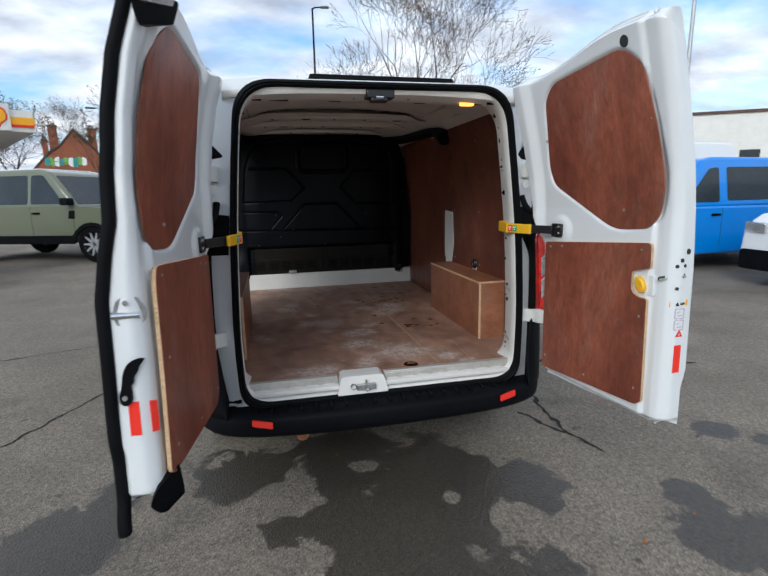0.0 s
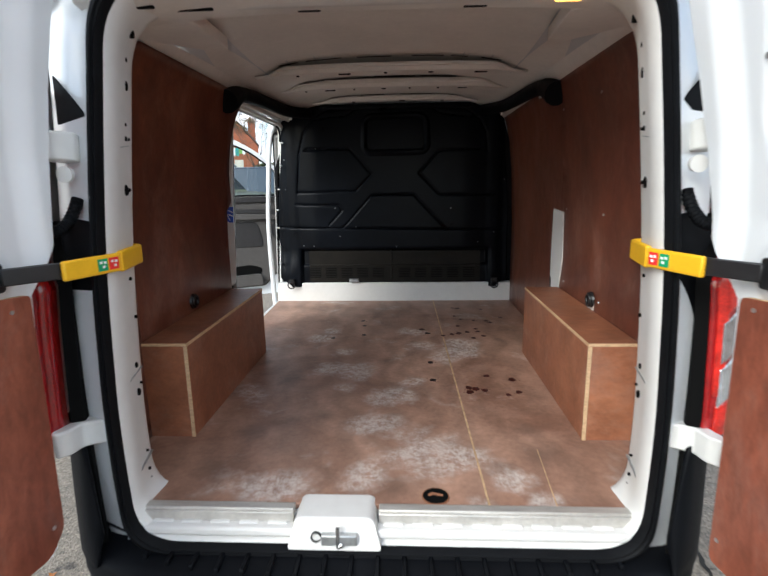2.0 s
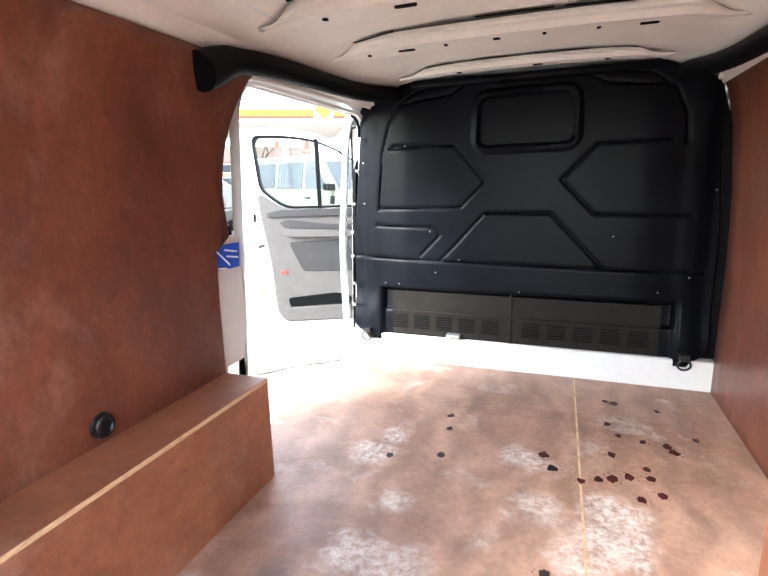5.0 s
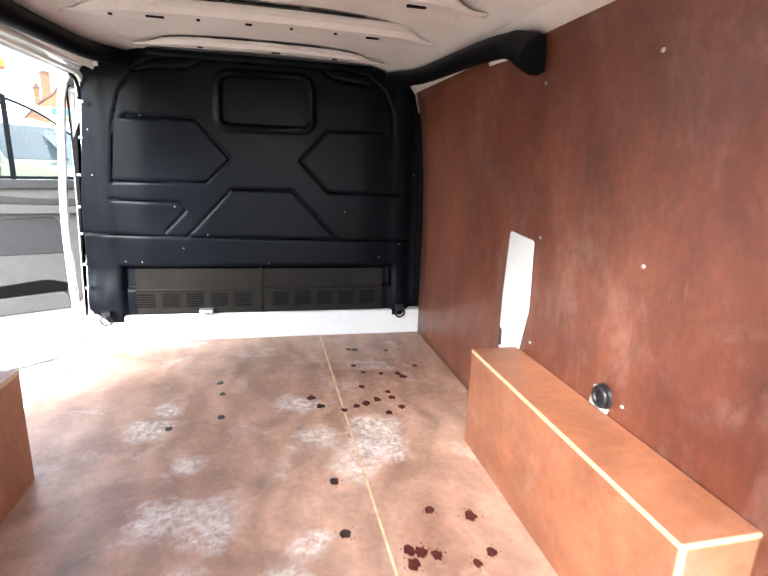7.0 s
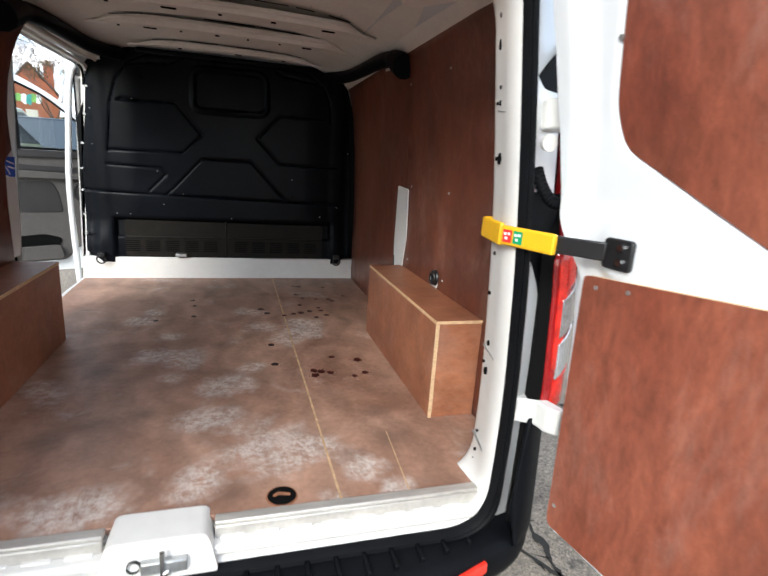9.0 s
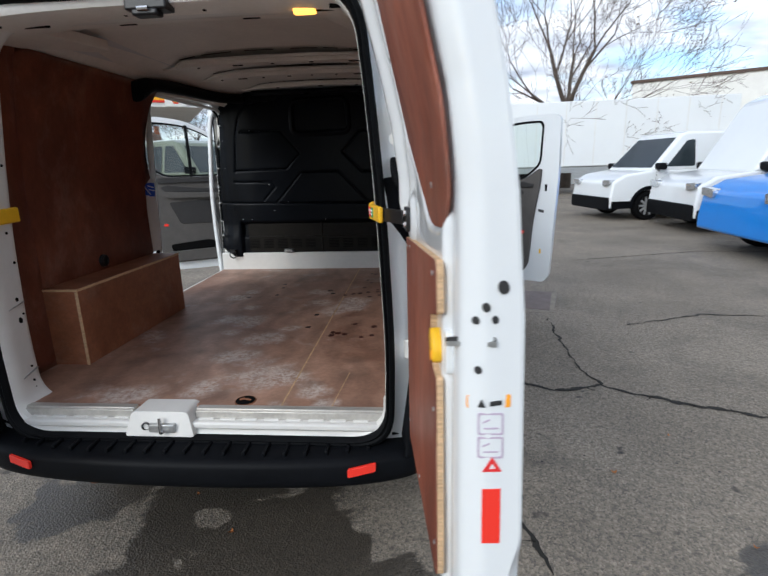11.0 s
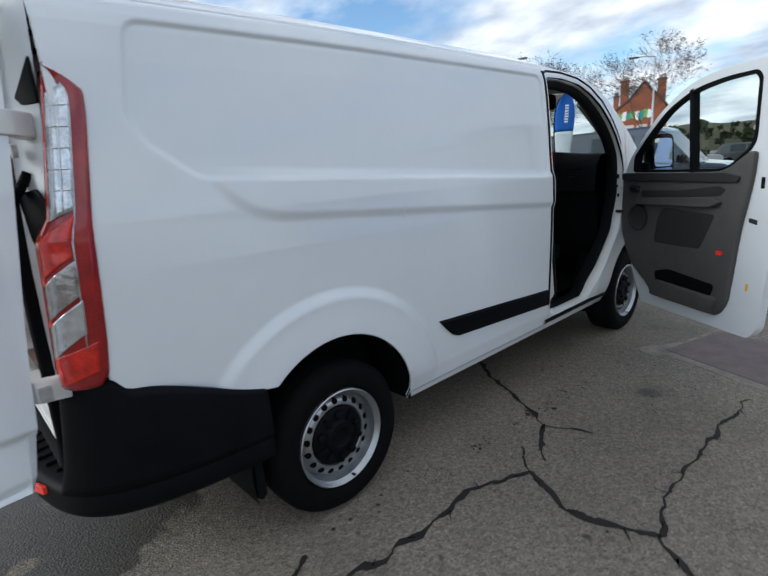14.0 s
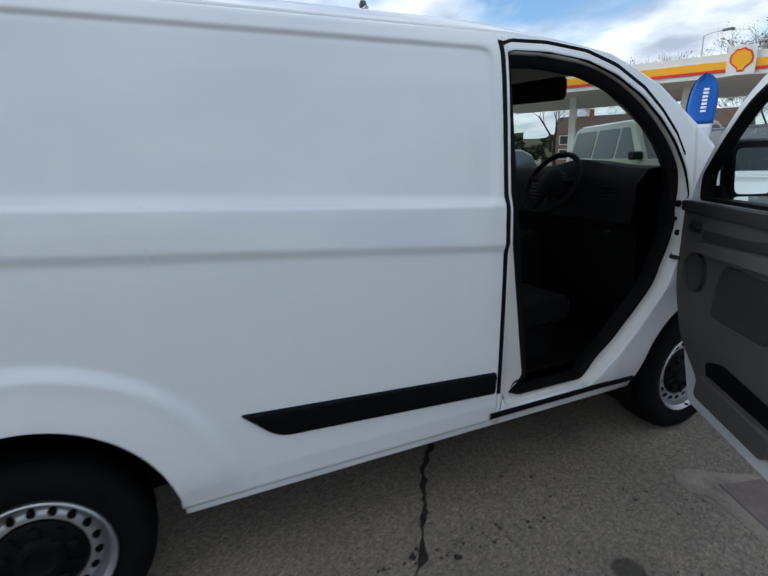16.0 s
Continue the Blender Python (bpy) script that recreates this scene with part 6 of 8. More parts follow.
# ---- tail lamps ----
def tail_lamp(s):
    def edge_front(z):
        return lerp_table(z, [(0.84, 0.285), (0.875, 0.312), (0.975, 0.324), (1.30, 0.345), (1.60, 0.388), (1.66, 0.392), (1.70, 0.35), (1.725, 0.30)])

    def edge_rear(z):
        return lerp_table(z, [(0.84, 0.202), (0.90, 0.198), (1.27, 0.220), (1.33, 0.255), (1.72, 0.314)])

    def P(q, z, out=0.0):
        """q: 0 at the side edge to 1 at the rear edge."""
        yf, yr = edge_front(z), edge_rear(z)
        xf = side_x(max(yf, 0.31), z) + 0.005
        xr = xf - lerp_table(z, [(0.84, 0.100), (1.24, 0.112), (1.33, 0.082), (1.72, 0.054)])
        t = q * math.pi / 2
        x = xr + (xf - xr) * math.cos(t) ** 0.8
        y = yf + (yr - yf) * math.sin(t) ** 0.9
        return (s * (x + out), y - out * 0.6, z)

    def patch(q0, q1, z0, z1, out, nz=24, nq=10, skew=0.0):
        rows = []
        for i in range(nz + 1):
            rows.append([P(q, min(1.722, max(0.842, z0 + (z1 - z0) * i / nz + skew * (0.5 - q))), out) for q in steps(q0, q1, nq)])
        return Geo().sheet(rows)
    lamp = patch(0, 1, 0.842, 1.722, 0.0, 60, 14).obj("tail_lamp", "redlens", van, "red and clear tail lamp", smooth=60, solid=0.05, offset=-1 if s > 0 else 1)
    patch(0.26, 0.80, 1.335, 1.665, 0.004, skew=0.05).obj("clear_lens", "clearlens", lamp, "clear reversing lens", smooth=60, solid=0.004)
    patch(0.26, 0.86, 1.20, 1.31, 0.004, skew=0.10).obj("red_lens", "redlens2", lamp, "bright red lens", smooth=60, solid=0.004)
    patch(0.24, 0.90, 1.085, 1.185, 0.004, skew=0.11).obj("grey_lens", "greylens", lamp, "grey indicator lens", smooth=60, solid=0.004)
    patch(0.22, 0.90, 0.975, 1.07, 0.004, skew=0.11).obj("clear_lens", "clearlens", lamp, "clear lens", smooth=60, solid=0.004)
    patch(0.10, 0.92, 0.868, 0.955, 0.004, skew=0.05).obj("red_lens", "redlens2", lamp, "bright red lens", smooth=60, solid=0.004)
    for k in range(5):
        z = 1.40 + 0.055 * k
        patch(0.27, 0.81, z, z + 0.004, 0.0075, 1).obj("lens_rib", "chrome", lamp, solid=0.002)
    for q in (0.44, 0.63):
        patch(q, q + 0.02, 1.34, 1.66, 0.0075, 20, 1).obj("lens_rib", "chrome", lamp, solid=0.002)
    # black sheet across the gap behind the lamp, painted in place of its shade
    g = Geo().sheet([[P(1.0, z, -0.004), P(1.0, z, -0.03), (s * 0.800, 0.275 + 0.04 * smooth(1.2, 1.8, z), z)] for z in steps(0.50, 1.40, 40)])
    g.obj("lamp_gap_shade", "void", lamp, "black sheet painting the shaded gap beside the lamp", smooth=60)
    patch(0.82, 0.97, 0.96, 1.70, 0.0035).obj("inner_strip", "redlens2", lamp, "orange-red inner strip", smooth=60, solid=0.003)
    patch(0.235, 0.25, 0.96, 1.68, 0.004, 24, 1).obj("bright_edge", "chrome", lamp, solid=0.003)


tail_lamp(1)
tail_lamp(-1)


# ---- front doors, swung open ----
OUT = rounded([(0.0, 1.27), (-0.005, 0.85), (0.11, 0.60), (0.25, 0.345), (1.10, 0.335), (1.145, 0.40), (1.165, 0.90), (1.185, 1.30), (1.195, 1.79), (1.15, 1.825), (0.85, 1.825), (0.60, 1.785), (0.36, 1.655), (0.15, 1.47), (0.05, 1.36)],
              [0.03, 0.1, 0.1, 0.03, 0.03, 0.03, 0.05, 0.05, 0.02, 0.03, 0.1, 0.1, 0.1, 0.1, 0.05], 4)
HOLE = rounded([(0.085, 1.265), (0.10, 1.375), (0.24, 1.51), (0.42, 1.655), (0.62, 1.745), (0.85, 1.775), (1.03, 1.775), (1.055, 1.74), (1.03, 1.40), (0.86, 1.262)],
               [0.03, 0.03, 0.08, 0.08, 0.1, 0.1, 0.02, 0.03, 0.06, 0.08], 4)
TRIM = rounded([(0.015, 1.255), (0.01, 0.86), (0.12, 0.62), (0.30, 0.50), (0.36, 0.425), (0.90, 0.412), (0.955, 0.50), (0.98, 0.90), (1.03, 1.20), (1.045, 1.36), (1.02, 1.37), (0.86, 1.262)],
               [0.02, 0.1, 0.08, 0.06, 0.04, 0.05, 0.05, 0.1, 0.05, 0.01, 0.02, 0.08], 4)


def make_front_door(s, degrees, lift=0.0, hinge=3.755, shift=0.0):
    a = radians(degrees)
    vx, vy, nx, ny = math.sin(a), -math.cos(a), math.cos(a), math.sin(a)

    def D(v, z, d):
        d = d - 0.10 * max(0, z - 1.25) ** 1.2 - 0.02 * smooth(0.8, 0.34, z)
        v += shift
        return (s * (0.945 + vx * v + nx * d), hinge + vy * v + ny * d, z + lift)
    g = plate(OUT, [HOLE], D, 0.0, 0.055)
    door = g.obj("front_door", "paint", van, "white front door swung open", smooth=30, bevel=0.008)
    g = plate(HOLE, [[(0.57 + (u - 0.57) * 0.965, 1.52 + (z - 1.52) * 0.94) for u, z in HOLE]], D, -0.006, 0.050)
    g.obj("window_seal", "rubber", door, "black window seal")
    pane = [(0.57 + (u - 0.57) * 0.98, 1.52 + (z - 1.52) * 0.97) for u, z in HOLE]
    g = Geo().add([D(u, z, 0.028) for u, z in pane], [tuple(range(len(pane)))])
    gl = g.obj("window_pane", "glass", door, "clear side window", smooth=30)
    gl.visible_shadow = False
    g = Geo().prism([(0.588, 1.255), (0.615, 1.255), (0.615, 1.75), (0.588, 1.74)], D, -0.002, 0.045)
    g.obj("window_bar", "rubber", door)
    def T(v, z, d):
        return D(v, z, d + 0.02 * smooth(0.8, 0.34, z))
    # inner trim with raised arm rest, pockets and speaker
    g = Geo().prism(TRIM, T, -0.035, 0.004)
    trim = g.obj("door_trim", "trim", door, "dark grey moulded door trim", bevel=0.012, seg=3)
    g = Geo().prism(rounded([(0.03, 1.215), (0.97, 1.205), (0.985, 1.235), (0.88, 1.258), (0.03, 1.262)], 0.012, 3), T, -0.055, -0.02)
    g.obj("trim_rail", "trim2", trim, bevel=0.010, seg=3)
    # darker trim colour paints the shade of the grab recess
    g = Geo().prism(rounded([(0.22, 1.10), (0.86, 1.125), (0.90, 1.165), (0.84, 1.185), (0.55, 1.15), (0.22, 1.145)], 0.015, 3), T, -0.041, -0.03)
    g.obj("grab_recess_shade", "trim2", trim, bevel=0.006)
    g = Geo().prism(rounded([(0.20, 1.055), (0.82, 1.062), (0.88, 1.09), (0.84, 1.118), (0.24, 1.095)], 0.015, 3), T, -0.075, -0.03)
    g.obj("arm_rest", "trim", trim, bevel=0.014, seg=3)
    # inset is drawn in the dark trim to paint its shading
    g = Geo().prism(rounded([(0.36, 0.80), (0.74, 0.80), (0.84, 1.02), (0.42, 1.035), (0.38, 0.95)], 0.03, 3), T, -0.041, -0.03)
    g.obj("trim_inset_shade", "trim2", trim, bevel=0.005)
    # proud black panel paints the shade inside the pocket
    g = Geo().prism(rounded([(0.42, 0.51), (0.84, 0.505), (0.87, 0.60), (0.50, 0.635), (0.38, 0.60)], 0.03, 3), T, -0.043, -0.03)
    pk = g.obj("pocket_mouth_shade", "void", trim, "flat black panel painting the shaded pocket mouth", bevel=0.004)
    g = Geo().prism(rounded([(0.38, 0.44), (0.87, 0.43), (0.90, 0.53), (0.40, 0.55)], 0.03, 3), T, -0.075, -0.02)
    g.obj("pocket", "trim", trim, bevel=0.014, seg=3)
    g = Geo()
    ring = lambda r: [(0.20 + r * math.cos(b), 0.955 + r * math.sin(b)) for b in steps(0, 6.283 * 23 / 24, 23)]
    g.loft([[T(u, z, d) for u, z in ring(r)] for r, d in ((0.09, -0.033), (0.088, -0.052), (0.078, -0.052), (0.074, -0.046), (0.01, -0.048))], True, True)
    g.obj("speaker", "trim2", trim, "round speaker grille", smooth=50)
    g = Geo().prism(rounded([(0.10, 1.13), (0.20, 1.125), (0.20, 1.175), (0.10, 1.18)], 0.015, 3), T, -0.040, -0.03)
    hd = g.obj("inner_handle", "trim2", trim, "inner door handle")
    g = Geo().prism(rounded([(0.11, 1.14), (0.19, 1.142), (0.19, 1.158), (0.11, 1.165)], 0.006, 2), T, -0.052, -0.04)
    g.obj("lever", "blackgloss", hd, bevel=0.003)
    g = Geo().prism(rounded([(0.865, 0.785), (0.905, 0.785), (0.905, 0.81), (0.865, 0.81)], 0.006, 2), T, -0.042, -0.03)
    g.obj("door_light", "red", trim, "small red reflector")
    # rear edge details
    g = Geo().prism(rounded([(1.02, 0.985), (1.07, 0.975), (1.07, 1.00), (1.02, 1.01)], 0.004, 2), D, -0.003, 0.01)
    g.obj("latch_slot", "darkprint", door)
    g = Geo().prism(rounded([(1.07, 1.17), (1.09, 1.17), (1.09, 1.23), (1.07, 1.23)], 0.004, 2), D, -0.004, 0.01)
    g.obj("buffer", "rubber", door)
    g = Geo().prism([(1.045, 0.60), (1.075, 0.60), (1.075, 0.69), (1.045, 0.69)], D, -0.0015, 0.005)
    lb = g.obj("label", "whiteprint", door, "white and yellow label")
    g = Geo().prism([(1.047, 0.602), (1.062, 0.602), (1.062, 0.688), (1.047, 0.688)], D, -0.0025, 0.005)
    g.obj("print", "yellow", lb)
    # mirror on the outer face
    def Q(v, z, d):
        return D(v, z, d)
    g = Geo()
    rows = []
    for k, (w, h, back) in enumerate(((0.084, 0.150, 0.0), (0.096, 0.160, -0.03), (0.092, 0.150, -0.08), (0.06, 0.10, -0.125))):
        rows.append([Q(0.19 + back, 1.365 + h * q, 0.155 + w * p) for p, q in rounded([(-1, -1), (1, -1), (1, 1), (-1, 1)], 0.45, 3)])
    g.loft(rows, True, True)
    mir = g.obj("door_mirror", "plastic", door, "black door mirror", smooth=50)
    g = Geo().add([Q(0.1925, 1.392 + 0.096 * q, 0.152 + 0.072 * p) for p, q in rounded([(-1, -1), (1, -1), (1, 1), (-1, 1)], 0.35, 3)], [tuple(range(16))])
    g.obj("mirror_glass", "mirror", mir, smooth=0)
    g = Geo().add([Q(0.1925, 1.262 + 0.024 * q, 0.152 + 0.070 * p) for p, q in rounded([(-1, -1), (1, -1), (1, 1), (-1, 1)], 0.35, 3)], [tuple(range(16))])
    g.obj("mirror_glass", "mirror", mir, smooth=0)
    g = Geo().prism(rounded([(0.10, 1.25), (0.19, 1.26), (0.17, 1.33), (0.09, 1.33)], 0.01, 2), Q, 0.04, 0.12)
    g.obj("mirror_arm", "plastic", mir, bevel=0.01)
    g = Geo().prism(rounded([(0.86, 1.02), (1.08, 1.02), (1.08, 1.055), (0.86, 1.055)], 0.015, 3), D, 0.06, 0.095)
    g.obj("door_handle", "plastic", door, "black plastic door handle", bevel=0.008)
    # hinges and check arm
    for z in (0.78, 1.16):
        Geo().tube([(s * 0.90, hinge + 0.005, z), (s * 0.955, hinge + 0.01, z), D(0.0, z, 0.02)], 0.02, 8).obj("hinge", "paint_in", door)
    g = Geo()
    g.tube([(s * 0.89, hinge - 0.055, 0.985), D(0.10, 0.985, 0.01)], 0.011, 6)
    g.obj("check_arm", "blackgloss", door)
    return door


make_front_door(1, 58.7, 0.0, 3.87, 0.04)
make_front_door(-1, 68, 0.12)
# holes and plugs on the front pillar faces
for s in (1, -1):
    for y, z, r in ((3.830, 1.24, 0.018), (3.842, 1.10, 0.016), (3.830, 0.99, 0.022), (3.79, 0.88, 0.012), (3.815, 1.17, 0.010)):
        Geo().lathe([(-s * 0.02, r), (s * 0.006, r * 0.9), (s * 0.006, 0.0)], (s * (side_x(y, z) - 0.040), y, z), "x", 12).obj("pillar_plug", "rubber", van)

# ---- cab ----
g = Geo()
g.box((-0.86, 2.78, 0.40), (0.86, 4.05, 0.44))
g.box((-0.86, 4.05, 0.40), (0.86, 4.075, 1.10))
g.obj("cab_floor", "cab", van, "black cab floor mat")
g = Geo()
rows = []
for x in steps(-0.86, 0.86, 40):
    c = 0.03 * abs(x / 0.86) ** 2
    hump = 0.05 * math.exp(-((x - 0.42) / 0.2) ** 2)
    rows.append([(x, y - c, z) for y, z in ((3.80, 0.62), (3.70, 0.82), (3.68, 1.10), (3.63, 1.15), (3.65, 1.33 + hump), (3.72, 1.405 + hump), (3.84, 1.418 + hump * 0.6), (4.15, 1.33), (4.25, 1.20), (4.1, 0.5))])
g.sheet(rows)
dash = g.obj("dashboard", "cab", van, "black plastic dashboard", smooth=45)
for x in (0.70, 0.18):
    g = Geo()
    for k in range(5):
        g.box((x - 0.055, 3.622, 1.235 + 0.020 * k), (x + 0.055, 3.66, 1.243 + 0.020 * k))
    g.obj("vent", "blackgloss", dash, "air vent")
g = Geo()
g.lathe([(0.0, 0.026), (-0.012, 0.024), (-0.012, 0.0)], (0.68, 3.672, 1.08), "y", 16)
g.obj("light_switch", "chrome", dash)
g = Geo()
cx, cy, cz = 0.394, 3.53, 1.332
ax = Vector((0, -0.86, 0.50)).normalized()
u1 = Vector((1, 0, 0))
u2 = ax.cross(u1)
ringpt = lambda r, a: Vector((cx, cy, cz)) + u1 * r * math.cos(a) + u2 * r * math.sin(a)
g.tube([ringpt(0.176, a) for a in steps(0, 6.2832, 40)], 0.015, 8)
wheel_ob = g.obj("steering_wheel", "cab", van, "black steering wheel", smooth=60)
g = Geo()
for a in (0.15, 2.99, 4.4, 5.02):
    g.tube([ringpt(0.06, a), ringpt(0.17, a)], 0.014, 6)
g.loft([[ringpt(r, a) + ax * h for a in steps(0, 6.0, 18)] for r, h in ((0.085, -0.02), (0.08, 0.02), (0.05, 0.035), (0.0, 0.038))], True)
g.obj("hub", "cab", wheel_ob, smooth=50)
g = Geo()
g.tube([(cx, cy, cz), (cx, cy + 0.25, cz - 0.14)], 0.05, 10)
g.tube([(cx + 0.02, cy + 0.08, cz - 0.02), (cx + 0.17, cy + 0.02, cz + 0.02)], 0.009, 6)
g.obj("steering_column", "cab", wheel_ob)


g = Geo().prism(rounded([(3.20, 0.43), (3.70, 0.43), (3.70, 1.05), (3.56, 1.02), (3.42, 0.80), (3.24, 0.66)], 0.05, 4), lambda a, b, d: (0.02 + d, a, b), -0.15, 0.15)
g.obj("centre_console", "cab", van, "black centre console", bevel=0.02)


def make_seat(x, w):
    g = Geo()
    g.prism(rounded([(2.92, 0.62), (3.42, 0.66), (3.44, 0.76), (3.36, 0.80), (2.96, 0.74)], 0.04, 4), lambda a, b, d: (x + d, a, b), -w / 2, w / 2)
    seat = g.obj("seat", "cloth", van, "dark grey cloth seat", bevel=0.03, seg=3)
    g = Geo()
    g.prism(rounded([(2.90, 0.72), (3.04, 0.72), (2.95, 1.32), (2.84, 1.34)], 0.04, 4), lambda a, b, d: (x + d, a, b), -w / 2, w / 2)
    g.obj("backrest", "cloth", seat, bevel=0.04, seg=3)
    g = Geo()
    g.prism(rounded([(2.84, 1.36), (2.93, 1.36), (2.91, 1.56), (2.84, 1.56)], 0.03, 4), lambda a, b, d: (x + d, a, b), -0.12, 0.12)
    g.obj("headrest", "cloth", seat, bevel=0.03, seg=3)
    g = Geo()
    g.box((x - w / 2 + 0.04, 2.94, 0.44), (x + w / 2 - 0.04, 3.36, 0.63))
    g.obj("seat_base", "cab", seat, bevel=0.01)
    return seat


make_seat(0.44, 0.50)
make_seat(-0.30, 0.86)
for s in (1, -1):
    g = Geo()
    g.tube(smooth_line([(s * 0.79, 3.50, 1.76), (s * 0.83, 3.80, 1.55), (s * 0.86, 4.08, 1.30)], 2), 0.032, 8)
    g.obj("pillar_trim", "beige", van, smooth=60)
g = Geo()
rows = [[(x, y, z - 0.04 * abs(x / 0.8) ** 3) for x in steps(-0.78, 0.78, 12)] for y, z in ((2.77, 1.95), (3.05, 1.95), (3.44, 1.87))]
g.sheet(rows)
g.obj("cab_headlining", "beige", van, smooth=60, solid=0.01)
g = Geo()
g.prism(rounded([(0.25, 1.74), (0.72, 1.72), (0.72, 1.82), (0.25, 1.84)], 0.03, 3), lambda a, b, d: (a, 3.27 + d, b), 0.0, 0.015)
g.obj("sun_visor", "cab", van)


# ---- the ground's cracks, cover and patches ----
def crack(pts, width, seed, name="crack"):
    r = random.Random(seed)
    line = [pts[0]]
    for a, b in zip(pts, pts[1:]):
        k = max(3, int(math.hypot(b[0] - a[0], b[1] - a[1]) / 0.022))
        for i in range(1, k + 1):
            q = i / k
            line.append((a[0] + (b[0] - a[0]) * q + noise.noise(Vector((seed * 3.1, len(line) * 0.23, 0))) * 0.03 + r.uniform(-1, 1) * 0.004, a[1] + (b[1] - a[1]) * q + noise.noise(Vector((seed * 5.7, len(line) * 0.23, 9))) * 0.03 + r.uniform(-1, 1) * 0.004))
    g = Geo()
    rows = []
    for i, p in enumerate(line):
        a, b = line[max(0, i - 1)], line[min(len(line) - 1, i + 1)]
        t = Vector((b[0] - a[0], b[1] - a[1], 0)).normalized()
        w = width * max(0.22, 0.75 + 1.1 * noise.noise(Vector((i * 0.21, seed * 2.3, 4)))) * r.uniform(0.7, 1.2) * (0.4 if i in (0, len(line) - 1) else 1)
        rows.append([(p[0] - t.y * w, p[1] + t.x * w, 0.003), (p[0] + t.y * w, p[1] - t.x * w, 0.003)])
    g.sheet(rows)
    for i in range(4, len(line) - 3, 9):
        # short side cracks
        p, a, q = line[i], r.uniform(0, 6.28), r.uniform(0.03, 0.11)
        e = (p[0] + q * math.cos(a), p[1] + q * math.sin(a))
        k = width * 0.3
        g.add([(p[0] - k * math.sin(a), p[1] + k * math.cos(a), 0.003), (p[0] + k * math.sin(a), p[1] - k * math.cos(a), 0.003), (e[0], e[1], 0.003)], [(0, 1, 2)])
    tagged(g.obj(name, "tar", smooth=0), "dark open crack in the asphalt", "crack", "cracks in the asphalt", "structure")


CRACKS = [
    ([(1.20, 0.45), (1.224, 0.696), (1.28, 0.984), (1.296, 1.302), (1.265, 1.497), (1.398, 1.808)], 0.012),
    ([(1.398, 1.808), (1.63, 1.672), (1.785, 1.693), (1.966, 1.756), (2.122, 1.635), (2.4, 1.5), (3.0, 1.25)], 0.015),
    ([(1.966, 1.756), (1.906, 1.991), (1.912, 2.388), (1.922, 2.79), (1.96, 3.2)], 0.008),
    ([(1.414, 1.927), (1.30, 2.08), (1.232, 2.226), (0.92, 2.437), (0.619, 2.601), (0.2, 2.9)], 0.011),
    ([(1.232, 2.226), (1.453, 2.306)], 0.007),
    ([(1.398, 1.808), (1.262, 1.948)], 0.008),
    ([(1.05, 0.80), (1.19, 0.44), (1.28, 0.18)], 0.009),
    ([(-2.9, -0.3), (-2.6, 0.4), (-2.207, 1.185), (-1.833, 1.983), (-1.4, 3.0)], 0.008),
    ([(-3.4, 3.0), (-2.4, 3.3), (-1.5, 4.2)], 0.006),
    ([(2.6, 3.0), (3.4, 3.3), (4.4, 3.2)], 0.010),
    ([(3.0, 6.0), (5.0, 6.6), (7.0, 6.4)], 0.012),
]
for i, (pts, w) in enumerate(CRACKS):
    crack(pts, w * 1.3, i)
g = Geo()
g.prism([(1.36, 3.72), (1.55, 4.36), (2.22, 4.14), (2.03, 3.44)], lambda a, b, d: (a, b, d), -0.01, 0.007)
tagged(g.obj("inspection_cover", "slab", bevel=0.004), "flat brown-grey inspection cover set in cement", "cover", kind="structure")
r = random.Random(9)
g = Geo()
edge = [(1.20, 3.66), (1.36, 3.86), (1.51, 4.40), (1.58, 4.42), (2.28, 4.19), (2.27, 4.10), (2.07, 3.38), (2.0, 3.38), (1.44, 3.60), (1.28, 3.56)]
edge = [(x + r.uniform(-0.018, 0.018), y + r.uniform(-0.018, 0.018)) for x, y in smooth_line(edge + edge[:1], 1)[:-1]]
g.prism(edge, lambda a, b, d: (a, b, d), -0.01, 0.003)
tagged(g.obj("cement_patch", "cement", smooth=0), "broken pale cement round the cover", "patch", kind="structure")
M["leaf_dry"] = material("dry_leaf", (0.30, 0.11, 0.03), 0.8, vary=0.4, scale=30)
g = Geo()
for _ in range(26):
    x, y, a, q = r.uniform(-2.5, 3.2), r.uniform(-1.2, 3.5), r.uniform(0, 6), r.uniform(0.010, 0.02)
    g.add([(x + q * math.cos(a + b) * (1 if i % 2 else 0.45), y + q * math.sin(a + b) * (1 if i % 2 else 0.45), 0.006 + 0.006 * (i % 2)) for i, b in enumerate(steps(0, 5.5, 5))], [tuple(range(6))])
tagged(g.obj("fallen_leaves", "leaf_dry", smooth=0), "few small dry leaves and litter on the asphalt", "leaves", kind="stuff")

